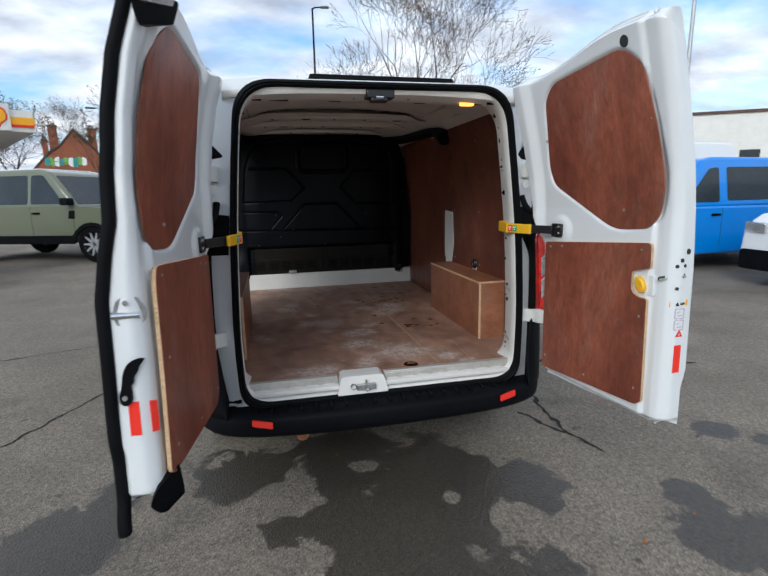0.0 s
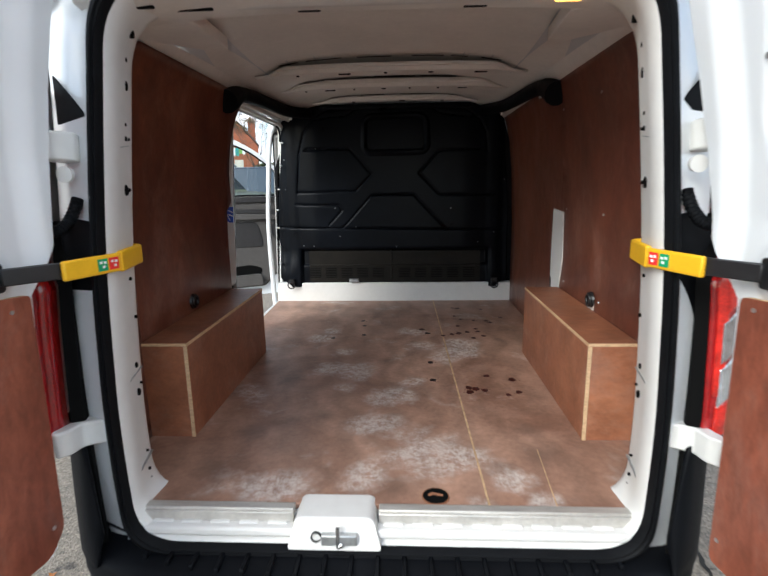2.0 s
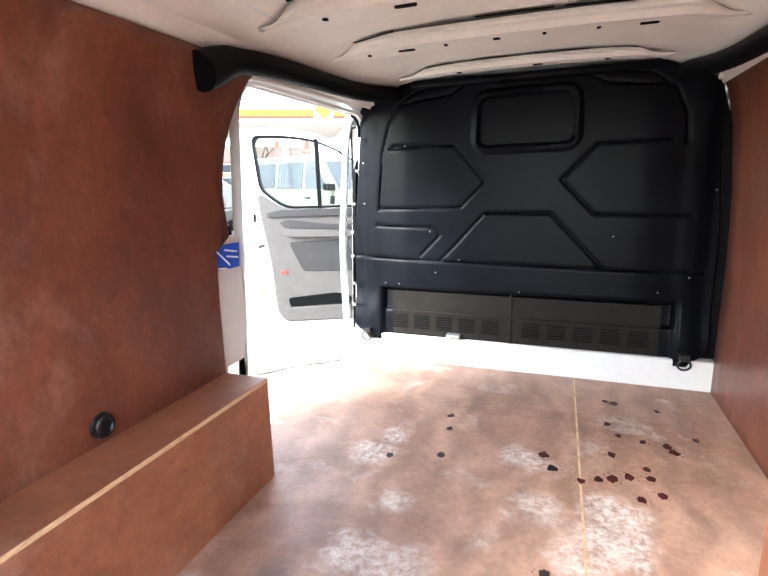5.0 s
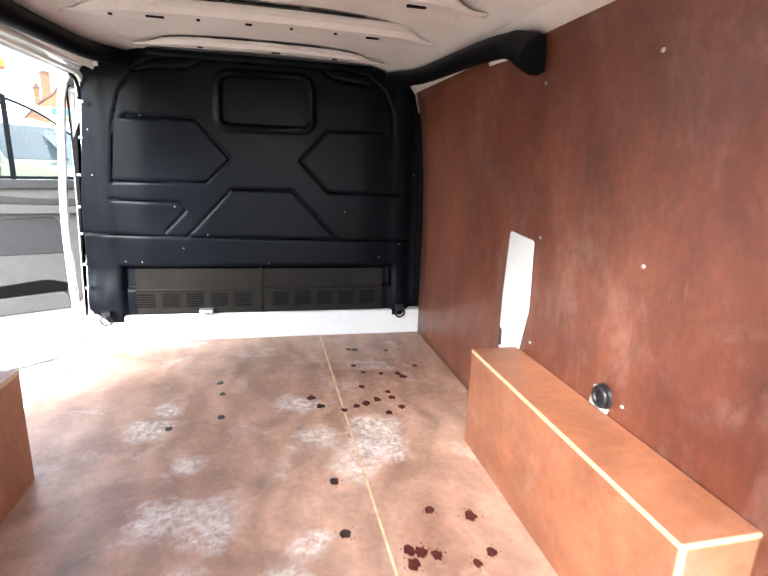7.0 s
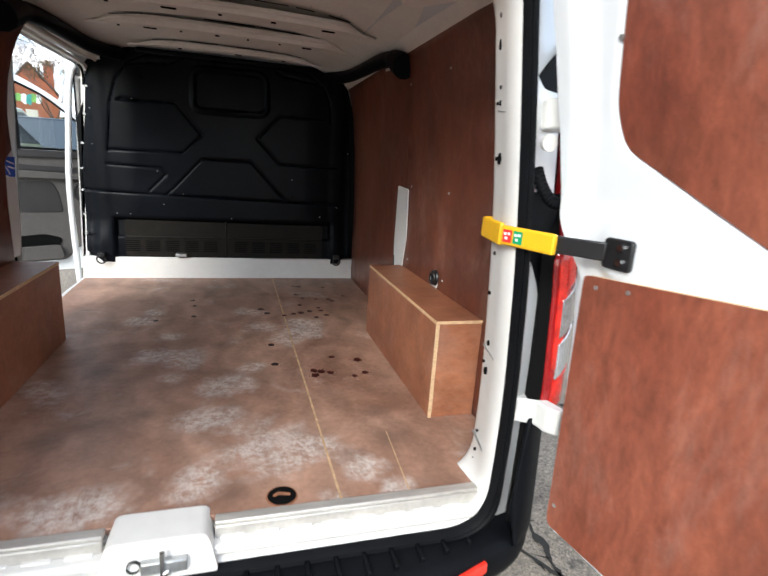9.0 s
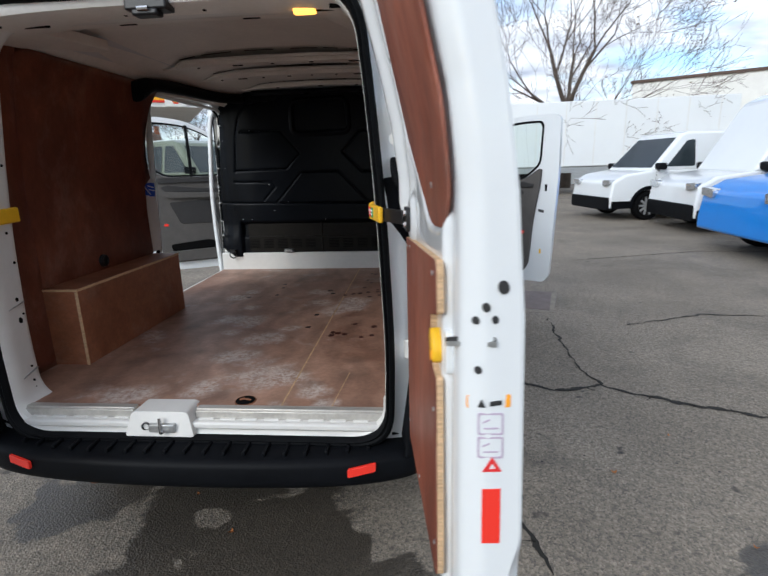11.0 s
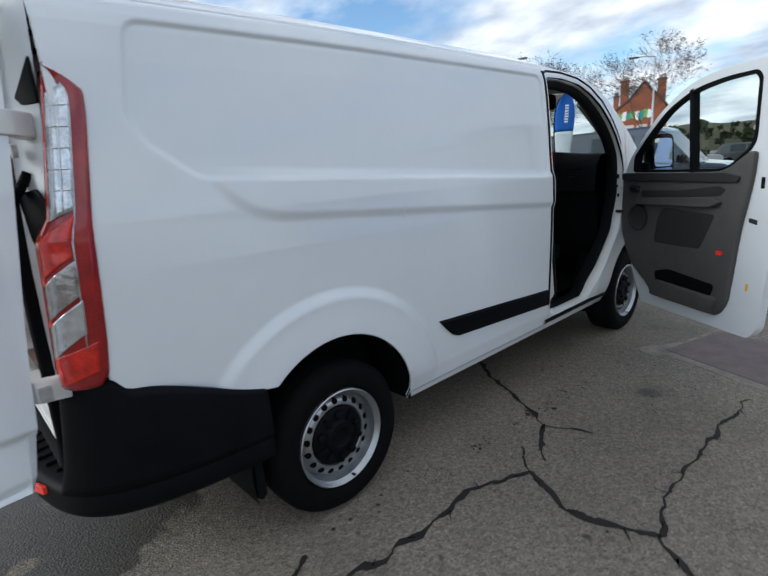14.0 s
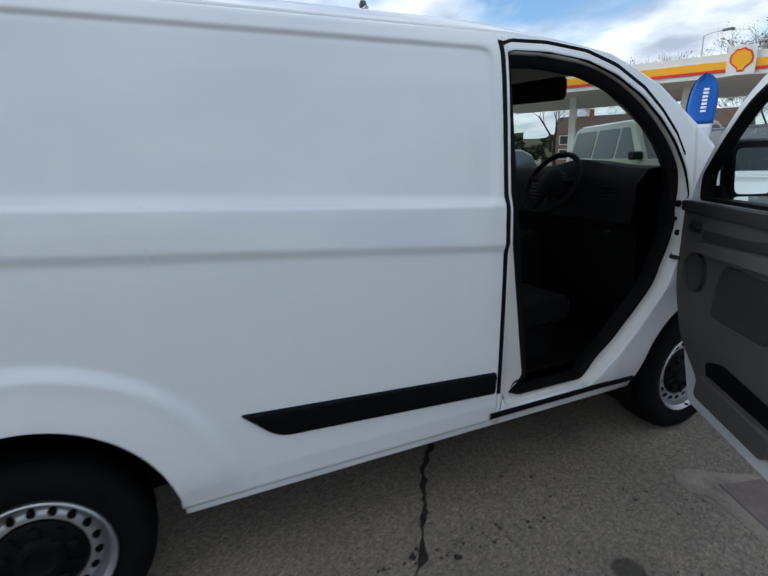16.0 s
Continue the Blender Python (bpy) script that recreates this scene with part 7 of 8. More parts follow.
# dark drips and oily spots beside the van
M["oil"] = material("oily_drip", (0.022, 0.020, 0.018), 0.6, vary=0.4, scale=40)
r = random.Random(21)
g = Geo()
for (x0, y0), (x1, y1), n, wide in (((1.10, 1.75), (1.18, 2.9), 46, 0.035), ((1.02, 0.9), (1.08, 1.9), 20, 0.04), ((1.45, 2.7), (1.75, 3.3), 16, 0.09), ((1.50, 1.2), (2.4, 0.6), 12, 0.3), ((1.0, 2.9), (1.5, 3.6), 22, 0.12)):
    for _ in range(n):
        q = r.random()
        x, y, e = x0 + (x1 - x0) * q + r.gauss(0, wide), y0 + (y1 - y0) * q + r.gauss(0, wide), r.uniform(0.003, 0.010) * (2.2 if r.random() < 0.08 else 1)
        g.add([(x + e * r.uniform(0.6, 1.3) * math.cos(b), y + e * r.uniform(0.6, 1.3) * math.sin(b), 0.0025) for b in steps(0, 5.7, 9)], [tuple(range(10))])
tagged(g.obj("oil_drips", "oil", smooth=0), "small dark oily drips on the asphalt", "drips", kind="stuff")

# ---- other vehicles ----
M["sage"] = material("sage_paint", (0.145, 0.160, 0.105), 0.3, coat=0.8, vary=0.03, scale=3)
M["blue"] = material("bright_blue_paint", (0.01, 0.22, 0.72), 0.3, coat=0.8, vary=0.03, scale=3)
M["navy"] = material("dark_blue_paint", (0.018, 0.028, 0.048), 0.25, coat=0.9, vary=0.05, scale=3)
M["grey"] = material("dark_grey_paint", (0.05, 0.053, 0.058), 0.28, coat=0.9, vary=0.05, scale=3)
M["silver"] = material("silver_paint", (0.42, 0.43, 0.44), 0.3, metal=0.3, coat=0.8, vary=0.04, scale=3)


def arches(low, x0, x1, wheels, r):
    """Lower outline from x0 to x1 with wheel cut-outs."""
    out = [(x0, low)]
    for c in sorted(wheels):
        out += [(c - r * math.cos(a), max(low, 0.33 + r * math.sin(a))) for a in steps(-0.1, math.pi + 0.1, 12)]
    return out + [(x1, low)]


def make_vehicle(name, label, category, m, mat, width, lower, upper, wheels, windows, belt, roof_in=0.80, roof_mat=None, wheel_r=0.34, rim="silver",
                 low=0.30, clad=True, bars=True, group="parked vehicles"):
    """lower: outline above the sill from the tail over the bonnet line to the nose; upper: greenhouse outline; windows: side panes; front faces +x."""
    car = thing(name, label, category, group)
    car.matrix_world = m
    h = width / 2
    top = max(z for _, z in upper)

    def side(a, b, d):
        k = 1 - 0.03 * max(0, (0.6 - b)) if b <= belt else 1 - (1 - roof_in) * (b - belt) / (top - belt)
        return (a, d * h * k, b)
    body = arches(low, lower[0][0], lower[-1][0], wheels, wheel_r + 0.06) + list(reversed(lower))
    plate(body, [], side, -1, 1).obj("body", mat, car, smooth=30, bevel=0.05, seg=3)
    Geo().prism(upper, side, -1, 1).obj("roof", roof_mat or mat, car, smooth=30, bevel=0.06, seg=3)
    for w in windows:
        for s in (-1, 1):
            pane = Geo().prism(rounded(w, 0.05, 3), lambda a, b, d: side(a, b, s * (1.0 + d)), -0.012, 0.006)
            pane.obj("side_window", "darkglassy", car, "dark side window")
    # windscreen and rear window lie on the sloping ends
    low_f = max((p for p in upper if p[1] < belt + 0.12), key=lambda p: p[0])
    top_f = max((p for p in upper if p[1] > top - 0.12), key=lambda p: p[0])
    p0, p1 = Vector((low_f[0], low_f[1])), Vector((top_f[0], top_f[1]))
    nrm = Vector((p1.y - p0.y, p0.x - p1.x)).normalized()
    g = Geo()
    a, b = p0.lerp(p1, 0.10), p0.lerp(p1, 0.90)
    ya, yb = side(0, a.y, 0.90)[1], side(0, b.y, 0.88)[1]
    for o in (-0.03, 0.008):
        g.v += [(q.x + nrm.x * o, y, q.y + nrm.y * o) for q, y in ((a, -ya), (a, ya), (b, yb), (b, -yb))]
    g.f = [(0, 1, 2, 3), (7, 6, 5, 4), (0, 4, 5, 1), (1, 5, 6, 2), (2, 6, 7, 3), (3, 7, 4, 0)]
    g.obj("windscreen", "darkglassy", car, "tinted windscreen", bevel=0.004)
    nose = lower[-1][0]
    nz = max(z for x, z in lower if x > nose - 0.35)
    for s in (-1, 1):
        g = Geo().prism(rounded([(s * h * 0.62, nz - 0.26), (s * h * 0.93, nz - 0.22), (s * h * 0.93, nz - 0.10), (s * h * 0.60, nz - 0.12)], 0.03, 3), lambda a, b, d: (nose - 0.07 + d, a, b), -0.05, 0.075)
        g.obj("headlamp", "clearlens", car, "clear headlamp", bevel=0.01)
    if bars:
        g = Geo()
        for k in range(4):
            g.box((nose - 0.05, -h * 0.55, nz - 0.30 + 0.06 * k), (nose + 0.012, h * 0.55, nz - 0.27 + 0.06 * k))
        gr = g.obj("grille", "chrome", car, "bright grille bars", bevel=0.006)
        g = Geo().prism(rounded([(-h * 0.57, nz - 0.33), (h * 0.57, nz - 0.33), (h * 0.57, nz - 0.05), (-h * 0.57, nz - 0.05)], 0.04, 3), lambda a, b, d: (nose - 0.06 + d, a, b), 0.0, 0.063)
        g.obj("grille_frame", "plastic", gr)
        g = Geo()
        g.box((nose + 0.0, -0.26, nz - 0.52), (nose + 0.022, 0.26, nz - 0.41))
        pl = g.obj("number_plate", "whiteprint", car, "white number plate")
        g = Geo()
        for k in range(6):
            g.box((nose + 0.018, -0.22 + 0.075 * k, nz - 0.495), (nose + 0.024, -0.17 + 0.075 * k, nz - 0.435))
        g.obj("print", "darkprint", pl)
    if clad:
        for s in (-1, 1):
            g = plate(arches(low - 0.02, lower[0][0] + 0.05, lower[-1][0] - 0.05, wheels, wheel_r + 0.055) +
                      list(reversed(arches(low + 0.16, lower[0][0] + 0.05, lower[-1][0] - 0.05, wheels, wheel_r + 0.13))), [], lambda a, b, d: side(a, b, s * (1 + d)), -0.02, 0.012)
            g.obj("side_cladding", "plastic", car)
        g = Geo().prism(rounded([(-h * 0.97, 0.25), (h * 0.97, 0.25), (h * 0.97, 0.55), (-h * 0.97, 0.55)], 0.06, 3), lambda a, b, d: (nose - 0.12 + d, a, b), 0.0, 0.14)
        g.obj("front_bumper", "plastic", car, bevel=0.03)
    for s in (-1, 1):
        for c in wheels:
            g = Geo().lathe([(s * a, q) for a, q in ((-0.22, wheel_r * 0.6), (-0.22, wheel_r * 0.93), (-0.17, wheel_r), (-0.04, wheel_r), (0.0, wheel_r * 0.93), (0.0, wheel_r * 0.68))], (c, s * (h - 0.01), wheel_r), "y", 32)
            wh = g.obj("wheel", "tyre", car, "wheel with a black tyre", smooth=40)
            g = Geo().lathe([(s * a, q) for a, q in ((-0.02, wheel_r * 0.69), (0.0, wheel_r * 0.66), (-0.03, wheel_r * 0.60), (-0.10, wheel_r * 0.58), (-0.10, 0.0))], (c, s * (h - 0.01), wheel_r), "y", 32)
            g.obj("barrel", "blackgloss", wh, smooth=40)
            g = Geo()
            for k in range(10):
                a = 6.2832 * k / 10
                e = Vector((math.cos(a), 0, math.sin(a)))
                f = Vector((-math.sin(a), 0, math.cos(a)))
                o = Vector((c, s * (h - 0.025), wheel_r))
                pts = [o + e * q + f * t + Vector((0, s * y, 0)) for y in (-0.02, 0.008) for q, t in ((0.03, -0.03), (wheel_r * 0.66, -0.016), (wheel_r * 0.66, 0.016), (0.03, 0.03))]
                g.add(pts, [(3, 2, 1, 0), (4, 5, 6, 7), (0, 1, 5, 4), (1, 2, 6, 5), (2, 3, 7, 6), (3, 0, 4, 7)])
            g.obj("spokes", rim, wh)
        g = Geo().prism(rounded([(low_f[0] - 0.28, belt + 0.02), (low_f[0] - 0.10, belt + 0.02), (low_f[0] - 0.10, belt + 0.17), (low_f[0] - 0.28, belt + 0.17)], 0.05, 3),
                        lambda a, b, d: (a, s * (h * 0.97 + d), b), 0.0, 0.20)
        g.obj("door_mirror", "plastic", car, "black door mirror", bevel=0.03)
        for x in (low_f[0] - 0.15, low_f[0] - 1.15):
            Geo().prism([(x, low + 0.15), (x + 0.008, low + 0.15), (x + 0.008, belt - 0.02), (x, belt - 0.02)], lambda a, b, d: side(a, b, s * (1 + d)), -0.01, 0.002).obj("door_gap", "darkprint", car)
        g = Geo().prism(rounded([(low_f[0] - 1.10, belt - 0.16), (low_f[0] - 0.92, belt - 0.16), (low_f[0] - 0.92, belt - 0.12), (low_f[0] - 1.10, belt - 0.12)], 0.015, 2), lambda a, b, d: side(a, b, s * (1 + d)), -0.005, 0.03)
        g.obj("door_handle", "plastic", car, bevel=0.006)
    return car


M["darkglassy"] = material("tinted_glass", (0.025, 0.033, 0.038), 0.08, coat=0.0, vary=0.2, scale=2)
SUV_LOW = [(-2.25, 0.45), (-2.28, 1.10), (-2.24, 1.20), (1.20, 1.19), (2.05, 1.12), (2.25, 1.03), (2.30, 0.55)]
SUV_TOP = [(-2.24, 1.15), (-2.18, 1.88), (-2.05, 1.95), (0.30, 1.97), (0.55, 1.90), (1.24, 1.15)]
make_vehicle("off_road_car", "sage green boxy off-road car with a white roof", "car", Matrix.Translation((-5.75, 12.53, 0)) @ pose(0, 0, 0, 0, 0, -22) @ Matrix.Scale(1.13, 4), "sage", 2.0, SUV_LOW, SUV_TOP, (-1.45, 1.50),
             [[(0.12, 1.24), (0.90, 1.24), (0.40, 1.84), (0.12, 1.84)], [(-0.90, 1.24), (0.03, 1.24), (0.03, 1.84), (-0.90, 1.84)], [(-2.05, 1.26), (-1.0, 1.26), (-1.0, 1.84), (-2.02, 1.84)]],
             1.19, 0.84, None, 0.39, low=0.42)
Geo().prism(rounded([(-2.10, -0.76), (0.28, -0.76), (0.28, 0.76), (-2.10, 0.76)], 0.12, 4), lambda a, b, d: (a, b, 1.955 + d), 0.0, 0.03).obj("roof_cap", "paint", bpy.data.objects["off_road_car"], "white roof", bevel=0.012)
for sy in (-1, 1):
    Geo().prism(rounded([(0.98, 0.93), (1.12, 0.93), (1.15, 1.10), (1.02, 1.10)], 0.02, 3), lambda a, b, d: (a, sy * (1.0 + d), b), -0.02, 0.012).obj("wing_vent", "plastic", bpy.data.objects["off_road_car"], "black wing vent", bevel=0.006)
CAR_LOW = [(-2.1, 0.4), (-2.2, 0.85), (-2.1, 1.05), (0.85, 1.06), (1.95, 0.98), (2.12, 0.85), (2.16, 0.5)]
CAR_TOP = [(-2.05, 1.02), (-1.75, 1.55), (-1.45, 1.66), (0.0, 1.68), (0.2, 1.62), (0.95, 1.03)]
CAR_WIN = [[(-0.15, 1.09), (0.70, 1.09), (0.14, 1.55), (-0.15, 1.57)], [(-1.15, 1.09), (-0.24, 1.09), (-0.24, 1.57), (-1.15, 1.57)]]
make_vehicle("family_car", "dark grey car with a bright grille parked nose first", "car", Matrix.Translation((-7.4, 7.9, 0)) @ pose(0, 0, 0, 0, 0, -80), "grey", 1.85, CAR_LOW, CAR_TOP, (-1.3, 1.35), CAR_WIN, 1.05)
VAN_LOW = [(-2.45, 0.45), (-2.48, 1.15), (1.35, 1.16), (2.10, 1.06), (2.38, 0.90), (2.44, 0.5)]
VAN_TOP = [(-2.47, 1.13), (-2.40, 1.88), (-2.30, 1.97), (0.55, 2.0), (0.75, 1.95), (1.50, 1.12)]
VAN_WIN = [[(0.42, 1.22), (1.12, 1.22), (0.62, 1.80), (0.42, 1.82)], [(-0.75, 1.24), (0.25, 1.24), (0.25, 1.82), (-0.75, 1.82)]]
flip = pose(0, 0, 0, 0, 0, 180)
make_vehicle("blue_van", "bright blue van with dark windows and alloy wheels", "van", Matrix.Translation((7.65, 6.15, 0)) @ flip, "blue", 1.98, VAN_LOW, VAN_TOP, (-1.45, 1.48), VAN_WIN, 1.14, 0.86, rim="blackgloss", clad=False, bars=False)
HIGH_TOP = [(-2.87, 1.13), (-2.82, 2.40), (-2.70, 2.56), (0.45, 2.60), (0.75, 2.45), (1.50, 1.12)]
HIGH_LOW = [(-2.85, 0.45), (-2.88, 1.15), (1.35, 1.16), (2.10, 1.06), (2.38, 0.90), (2.44, 0.5)]
make_vehicle("high_roof_van", "white high-roof van parked behind the blue one", "van", Matrix.Translation((8.2, 9.3, 0)) @ flip, "paint", 2.0, HIGH_LOW, HIGH_TOP, (-1.75, 1.48), [[(0.42, 1.22), (1.12, 1.22), (0.55, 1.95), (0.42, 1.95)]], 1.14, 0.88, bars=False)
make_vehicle("white_van", "white van with a dark bumper", "van", Matrix.Translation((8.95, 3.1, 0)) @ flip, "paint", 1.98, VAN_LOW, VAN_TOP, (-1.45, 1.48), VAN_WIN[:1], 1.14, 0.86, bars=False)
make_vehicle("white_van", "white van with silver wheels beside the lorry", "van", Matrix.Translation((7.3, 12.0, 0)) @ pose(0, 0, 0, 0, 0, 190), "paint", 1.9, VAN_LOW, VAN_TOP, (-1.45, 1.48), VAN_WIN[:1], 1.14, 0.86, bars=False)
make_vehicle("dark_van", "dark blue van with tinted windows", "van", Matrix.Translation((-2.6, 13.6, 0)) @ pose(0, 0, 0, 0, 0, 4), "navy", 1.98, VAN_LOW, VAN_TOP, (-1.45, 1.48), VAN_WIN, 1.14, 0.86, bars=False)
for i, (x, y, a, mat, lab) in enumerate(((-9.0, 40, 20, "silver", "silver hatchback parked far off"), (-6.0, 44, 8, "grey", "dark grey car parked far off"), (-13, 47, 15, "paint", "white car parked far off"),
                                         (-2.0, 48, 0, "navy", "dark blue car parked far off"), (-17, 36, 30, "grey", "grey car parked far off"))):
    make_vehicle("parked_car", lab, "car", Matrix.Translation((x, y, 0)) @ pose(0, 0, 0, 0, 0, a), mat, 1.8, CAR_LOW, CAR_TOP, (-1.3, 1.35), CAR_WIN, 1.05, bars=False, clad=False)

# lorry with a white box body
lorry = thing("box_lorry", "white box-bodied lorry trailer", "lorry", "parked vehicles")
lorry.matrix_world = Matrix.Translation((7.75, 21.5, 0)) @ pose(0, 0, 0, 0, 0, -4)
Geo().box((-5.3, -1.25, 1.15), (5.3, 1.25, 3.72)).obj("box_body", "paint", lorry, bevel=0.04)
Geo().box((-5.25, -1.20, 0.90), (5.25, 1.20, 1.13)).obj("chassis", "zinc", lorry)
for x in steps(-4.6, 4.6, 8):
    Geo().box((x - 0.015, -1.262, 1.2), (x + 0.015, -1.25, 3.68)).obj("side_rib", "paint_in", lorry)
for x in (-3.3, -2.1, 3.6):
    for s in (-1, 1):
        g = Geo().lathe([(s * a, q) for a, q in ((-0.28, 0.2), (-0.28, 0.46), (-0.22, 0.5), (-0.05, 0.5), (0, 0.46), (0, 0.3))], (x, s * 1.2, 0.5), "y", 28)
        w = g.obj("wheel", "tyre", lorry, "lorry wheel", smooth=40)
        Geo().lathe([(s * a, q) for a, q in ((0.0, 0.3), (-0.05, 0.27), (-0.08, 0.15), (0.0, 0.12), (0.0, 0.0))], (x, s * 1.2, 0.5), "y", 24).obj("rim", "steel", w, smooth=40)
Geo().prism(rounded([(-3.95, 0.55), (-1.45, 0.55), (-1.45, 1.05), (-3.95, 1.05)], [0.0, 0.0, 0.3, 0.3], 4), lambda a, b, d: (a, -0.85 + d, b), 0.0, 0.03).obj("mud_guard", "plastic", lorry)
Geo().box((-0.8, -1.24, 0.45), (2.4, -1.18, 0.95)).obj("side_guard", "zinc", lorry)

# ---- filling station: canopy, price sign ----
M["canopy_yellow"] = material("canopy_yellow", (0.90, 0.42, 0.01), 0.4, vary=0.04, scale=2)
M["canopy_red"] = material("canopy_red", (0.72, 0.03, 0.015), 0.4, vary=0.04, scale=2)
M["canopy_white"] = material("canopy_white", (0.75, 0.74, 0.70), 0.5, vary=0.06, scale=1)
canopy = thing("station_canopy", "white filling station canopy with yellow and red fascia", "canopy")
canopy.matrix_world = Matrix.Translation((-14.6, 29.8, 0.0)) @ Matrix.Diagonal((1, 1, 1.11, 1)) @ pose(0, 0, 0, 0, 0, 31)


def shell_shape(r):
    pts = [(-0.28 * r, -1.0 * r), (0.28 * r, -1.0 * r), (0.36 * r, -0.72 * r)]
    pts += [(1.02 * r * math.cos(a), 0.12 * r + 0.92 * r * math.sin(a) + 0.05 * r * math.cos(a * 9)) for a in steps(-0.45, math.pi + 0.45, 30)]
    return pts + [(-0.36 * r, -0.72 * r)]


Geo().box((-16.0, 0.05, 4.75), (1.7, 12.0, 5.80)).obj("canopy_roof", "canopy_white", canopy, bevel=0.02)
Geo().box((-16.0, -0.02, 5.05), (1.7, 0.04, 5.45)).obj("fascia_band", "canopy_yellow", canopy, "yellow fascia band")
Geo().box((-16.0, -0.03, 4.98), (1.7, 0.03, 5.10)).obj("fascia_band", "canopy_red", canopy, "red fascia band")
Geo().box((1.71, 0.05, 5.05), (1.75, 12.0, 5.45)).obj("fascia_band", "canopy_yellow", canopy)
Geo().box((-0.62, -0.10, 4.78), (0.62, 0.0, 6.05)).obj("fascia_panel", "canopy_white", canopy, bevel=0.01)
Geo().prism([(a, 5.42 + b) for a, b in shell_shape(0.50)], lambda a, b, d: (a, -0.10 - d, b), 0.0, 0.02).obj("emblem_rim", "canopy_red", canopy)
Geo().prism([(a, 5.42 + b) for a, b in shell_shape(0.42)], lambda a, b, d: (a, -0.12 - d, b), 0.0, 0.02).obj("emblem", "canopy_yellow", canopy, "plain yellow fan emblem")
for x in (-2.5, -9.0, -15.0):
    Geo().box((x - 0.2, 3.0, 0), (x + 0.2, 3.4, 4.76)).obj("column", "canopy_white", canopy)
    pump = thing("fuel_pump", "white and red fuel pump under the canopy", "pump", "fuel pumps")
    pump.matrix_world = canopy.matrix_world @ Matrix.Translation((x + 1.4, 3.2, 0))
    Geo().box((-0.45, -0.3, 0), (0.45, 0.3, 2.0)).obj("cabinet", "canopy_white", pump, bevel=0.03)
    Geo().box((-0.46, -0.31, 1.5), (0.46, 0.31, 1.9)).obj("head", "canopy_red", pump, bevel=0.03)
    Geo().box((-0.25, -0.32, 1.1), (0.25, -0.28, 1.4)).obj("screen", "darkprint", pump)

M["led"] = material("red_digits", (1.0, 0.07, 0.02), 0.4, glow=1.5)
M["signgreen"] = material("sign_green", (0.02, 0.22, 0.06), 0.4)
totem = thing("price_sign", "tall white price sign with red lit figures", "sign")
totem.matrix_world = Matrix.Translation((0.79, 27.0, 0)) @ pose(0, 0, 0, 0, 0, 6)
Geo().box((-0.74, 0.0, 0.0), (0.74, 0.45, 6.12)).obj("sign_body", "canopy_white", totem, bevel=0.05)
Geo().prism([(a, 5.40 + b) for a, b in shell_shape(0.50)], lambda a, b, d: (a, -d, b), 0.0, 0.03).obj("emblem_rim", "canopy_red", totem)
Geo().prism([(a, 5.40 + b) for a, b in shell_shape(0.42)], lambda a, b, d: (a, -0.03 - d, b), 0.0, 0.02).obj("emblem", "canopy_yellow", totem, "plain yellow fan emblem")
Geo().box((-0.60, -0.03, 2.95), (0.60, 0.0, 3.68)).obj("green_panel", "signgreen", totem, "green panel")
for z in (3.5, 3.3, 3.12):
    Geo().box((-0.4, -0.04, z - 0.03), (0.4, -0.025, z + 0.03)).obj("print", "whiteprint", totem)
for z in (2.40, 1.80):
    Geo().box((-0.66, -0.03, z - 0.24), (0.66, 0.0, z + 0.24)).obj("price_panel", "darkprint", totem, "dark price panel")
    for k in range(4):
        x = -0.02 + 0.15 * k
        Geo().box((x - 0.055, -0.045, z - 0.15), (x + 0.055, -0.028, z + 0.15)).obj("figure", "led", totem, "red lit figure")
Geo().box((-0.66, -0.03, 0.9), (0.66, 0.0, 1.5)).obj("price_panel", "navy", totem)
small = thing("roadside_sign", "small yellow advertising sign", "sign")
small.matrix_world = Matrix.Translation((-0.2, 24.0, 0))
Geo().box((-0.35, 0, 0.0), (0.35, 0.06, 1.75)).obj("board", "canopy_yellow", small, bevel=0.02)
Geo().box((-0.25, -0.012, 1.1), (0.25, 0.0, 1.6)).obj("print", "redprint", small)

# ---- feather flags ----
M["flagblue"] = material("flag_blue", (0.02, 0.13, 0.52), 0.7, vary=0.06, scale=3)
M["flagwhite"] = material("flag_white", (0.72, 0.74, 0.77), 0.7, vary=0.05, scale=3)


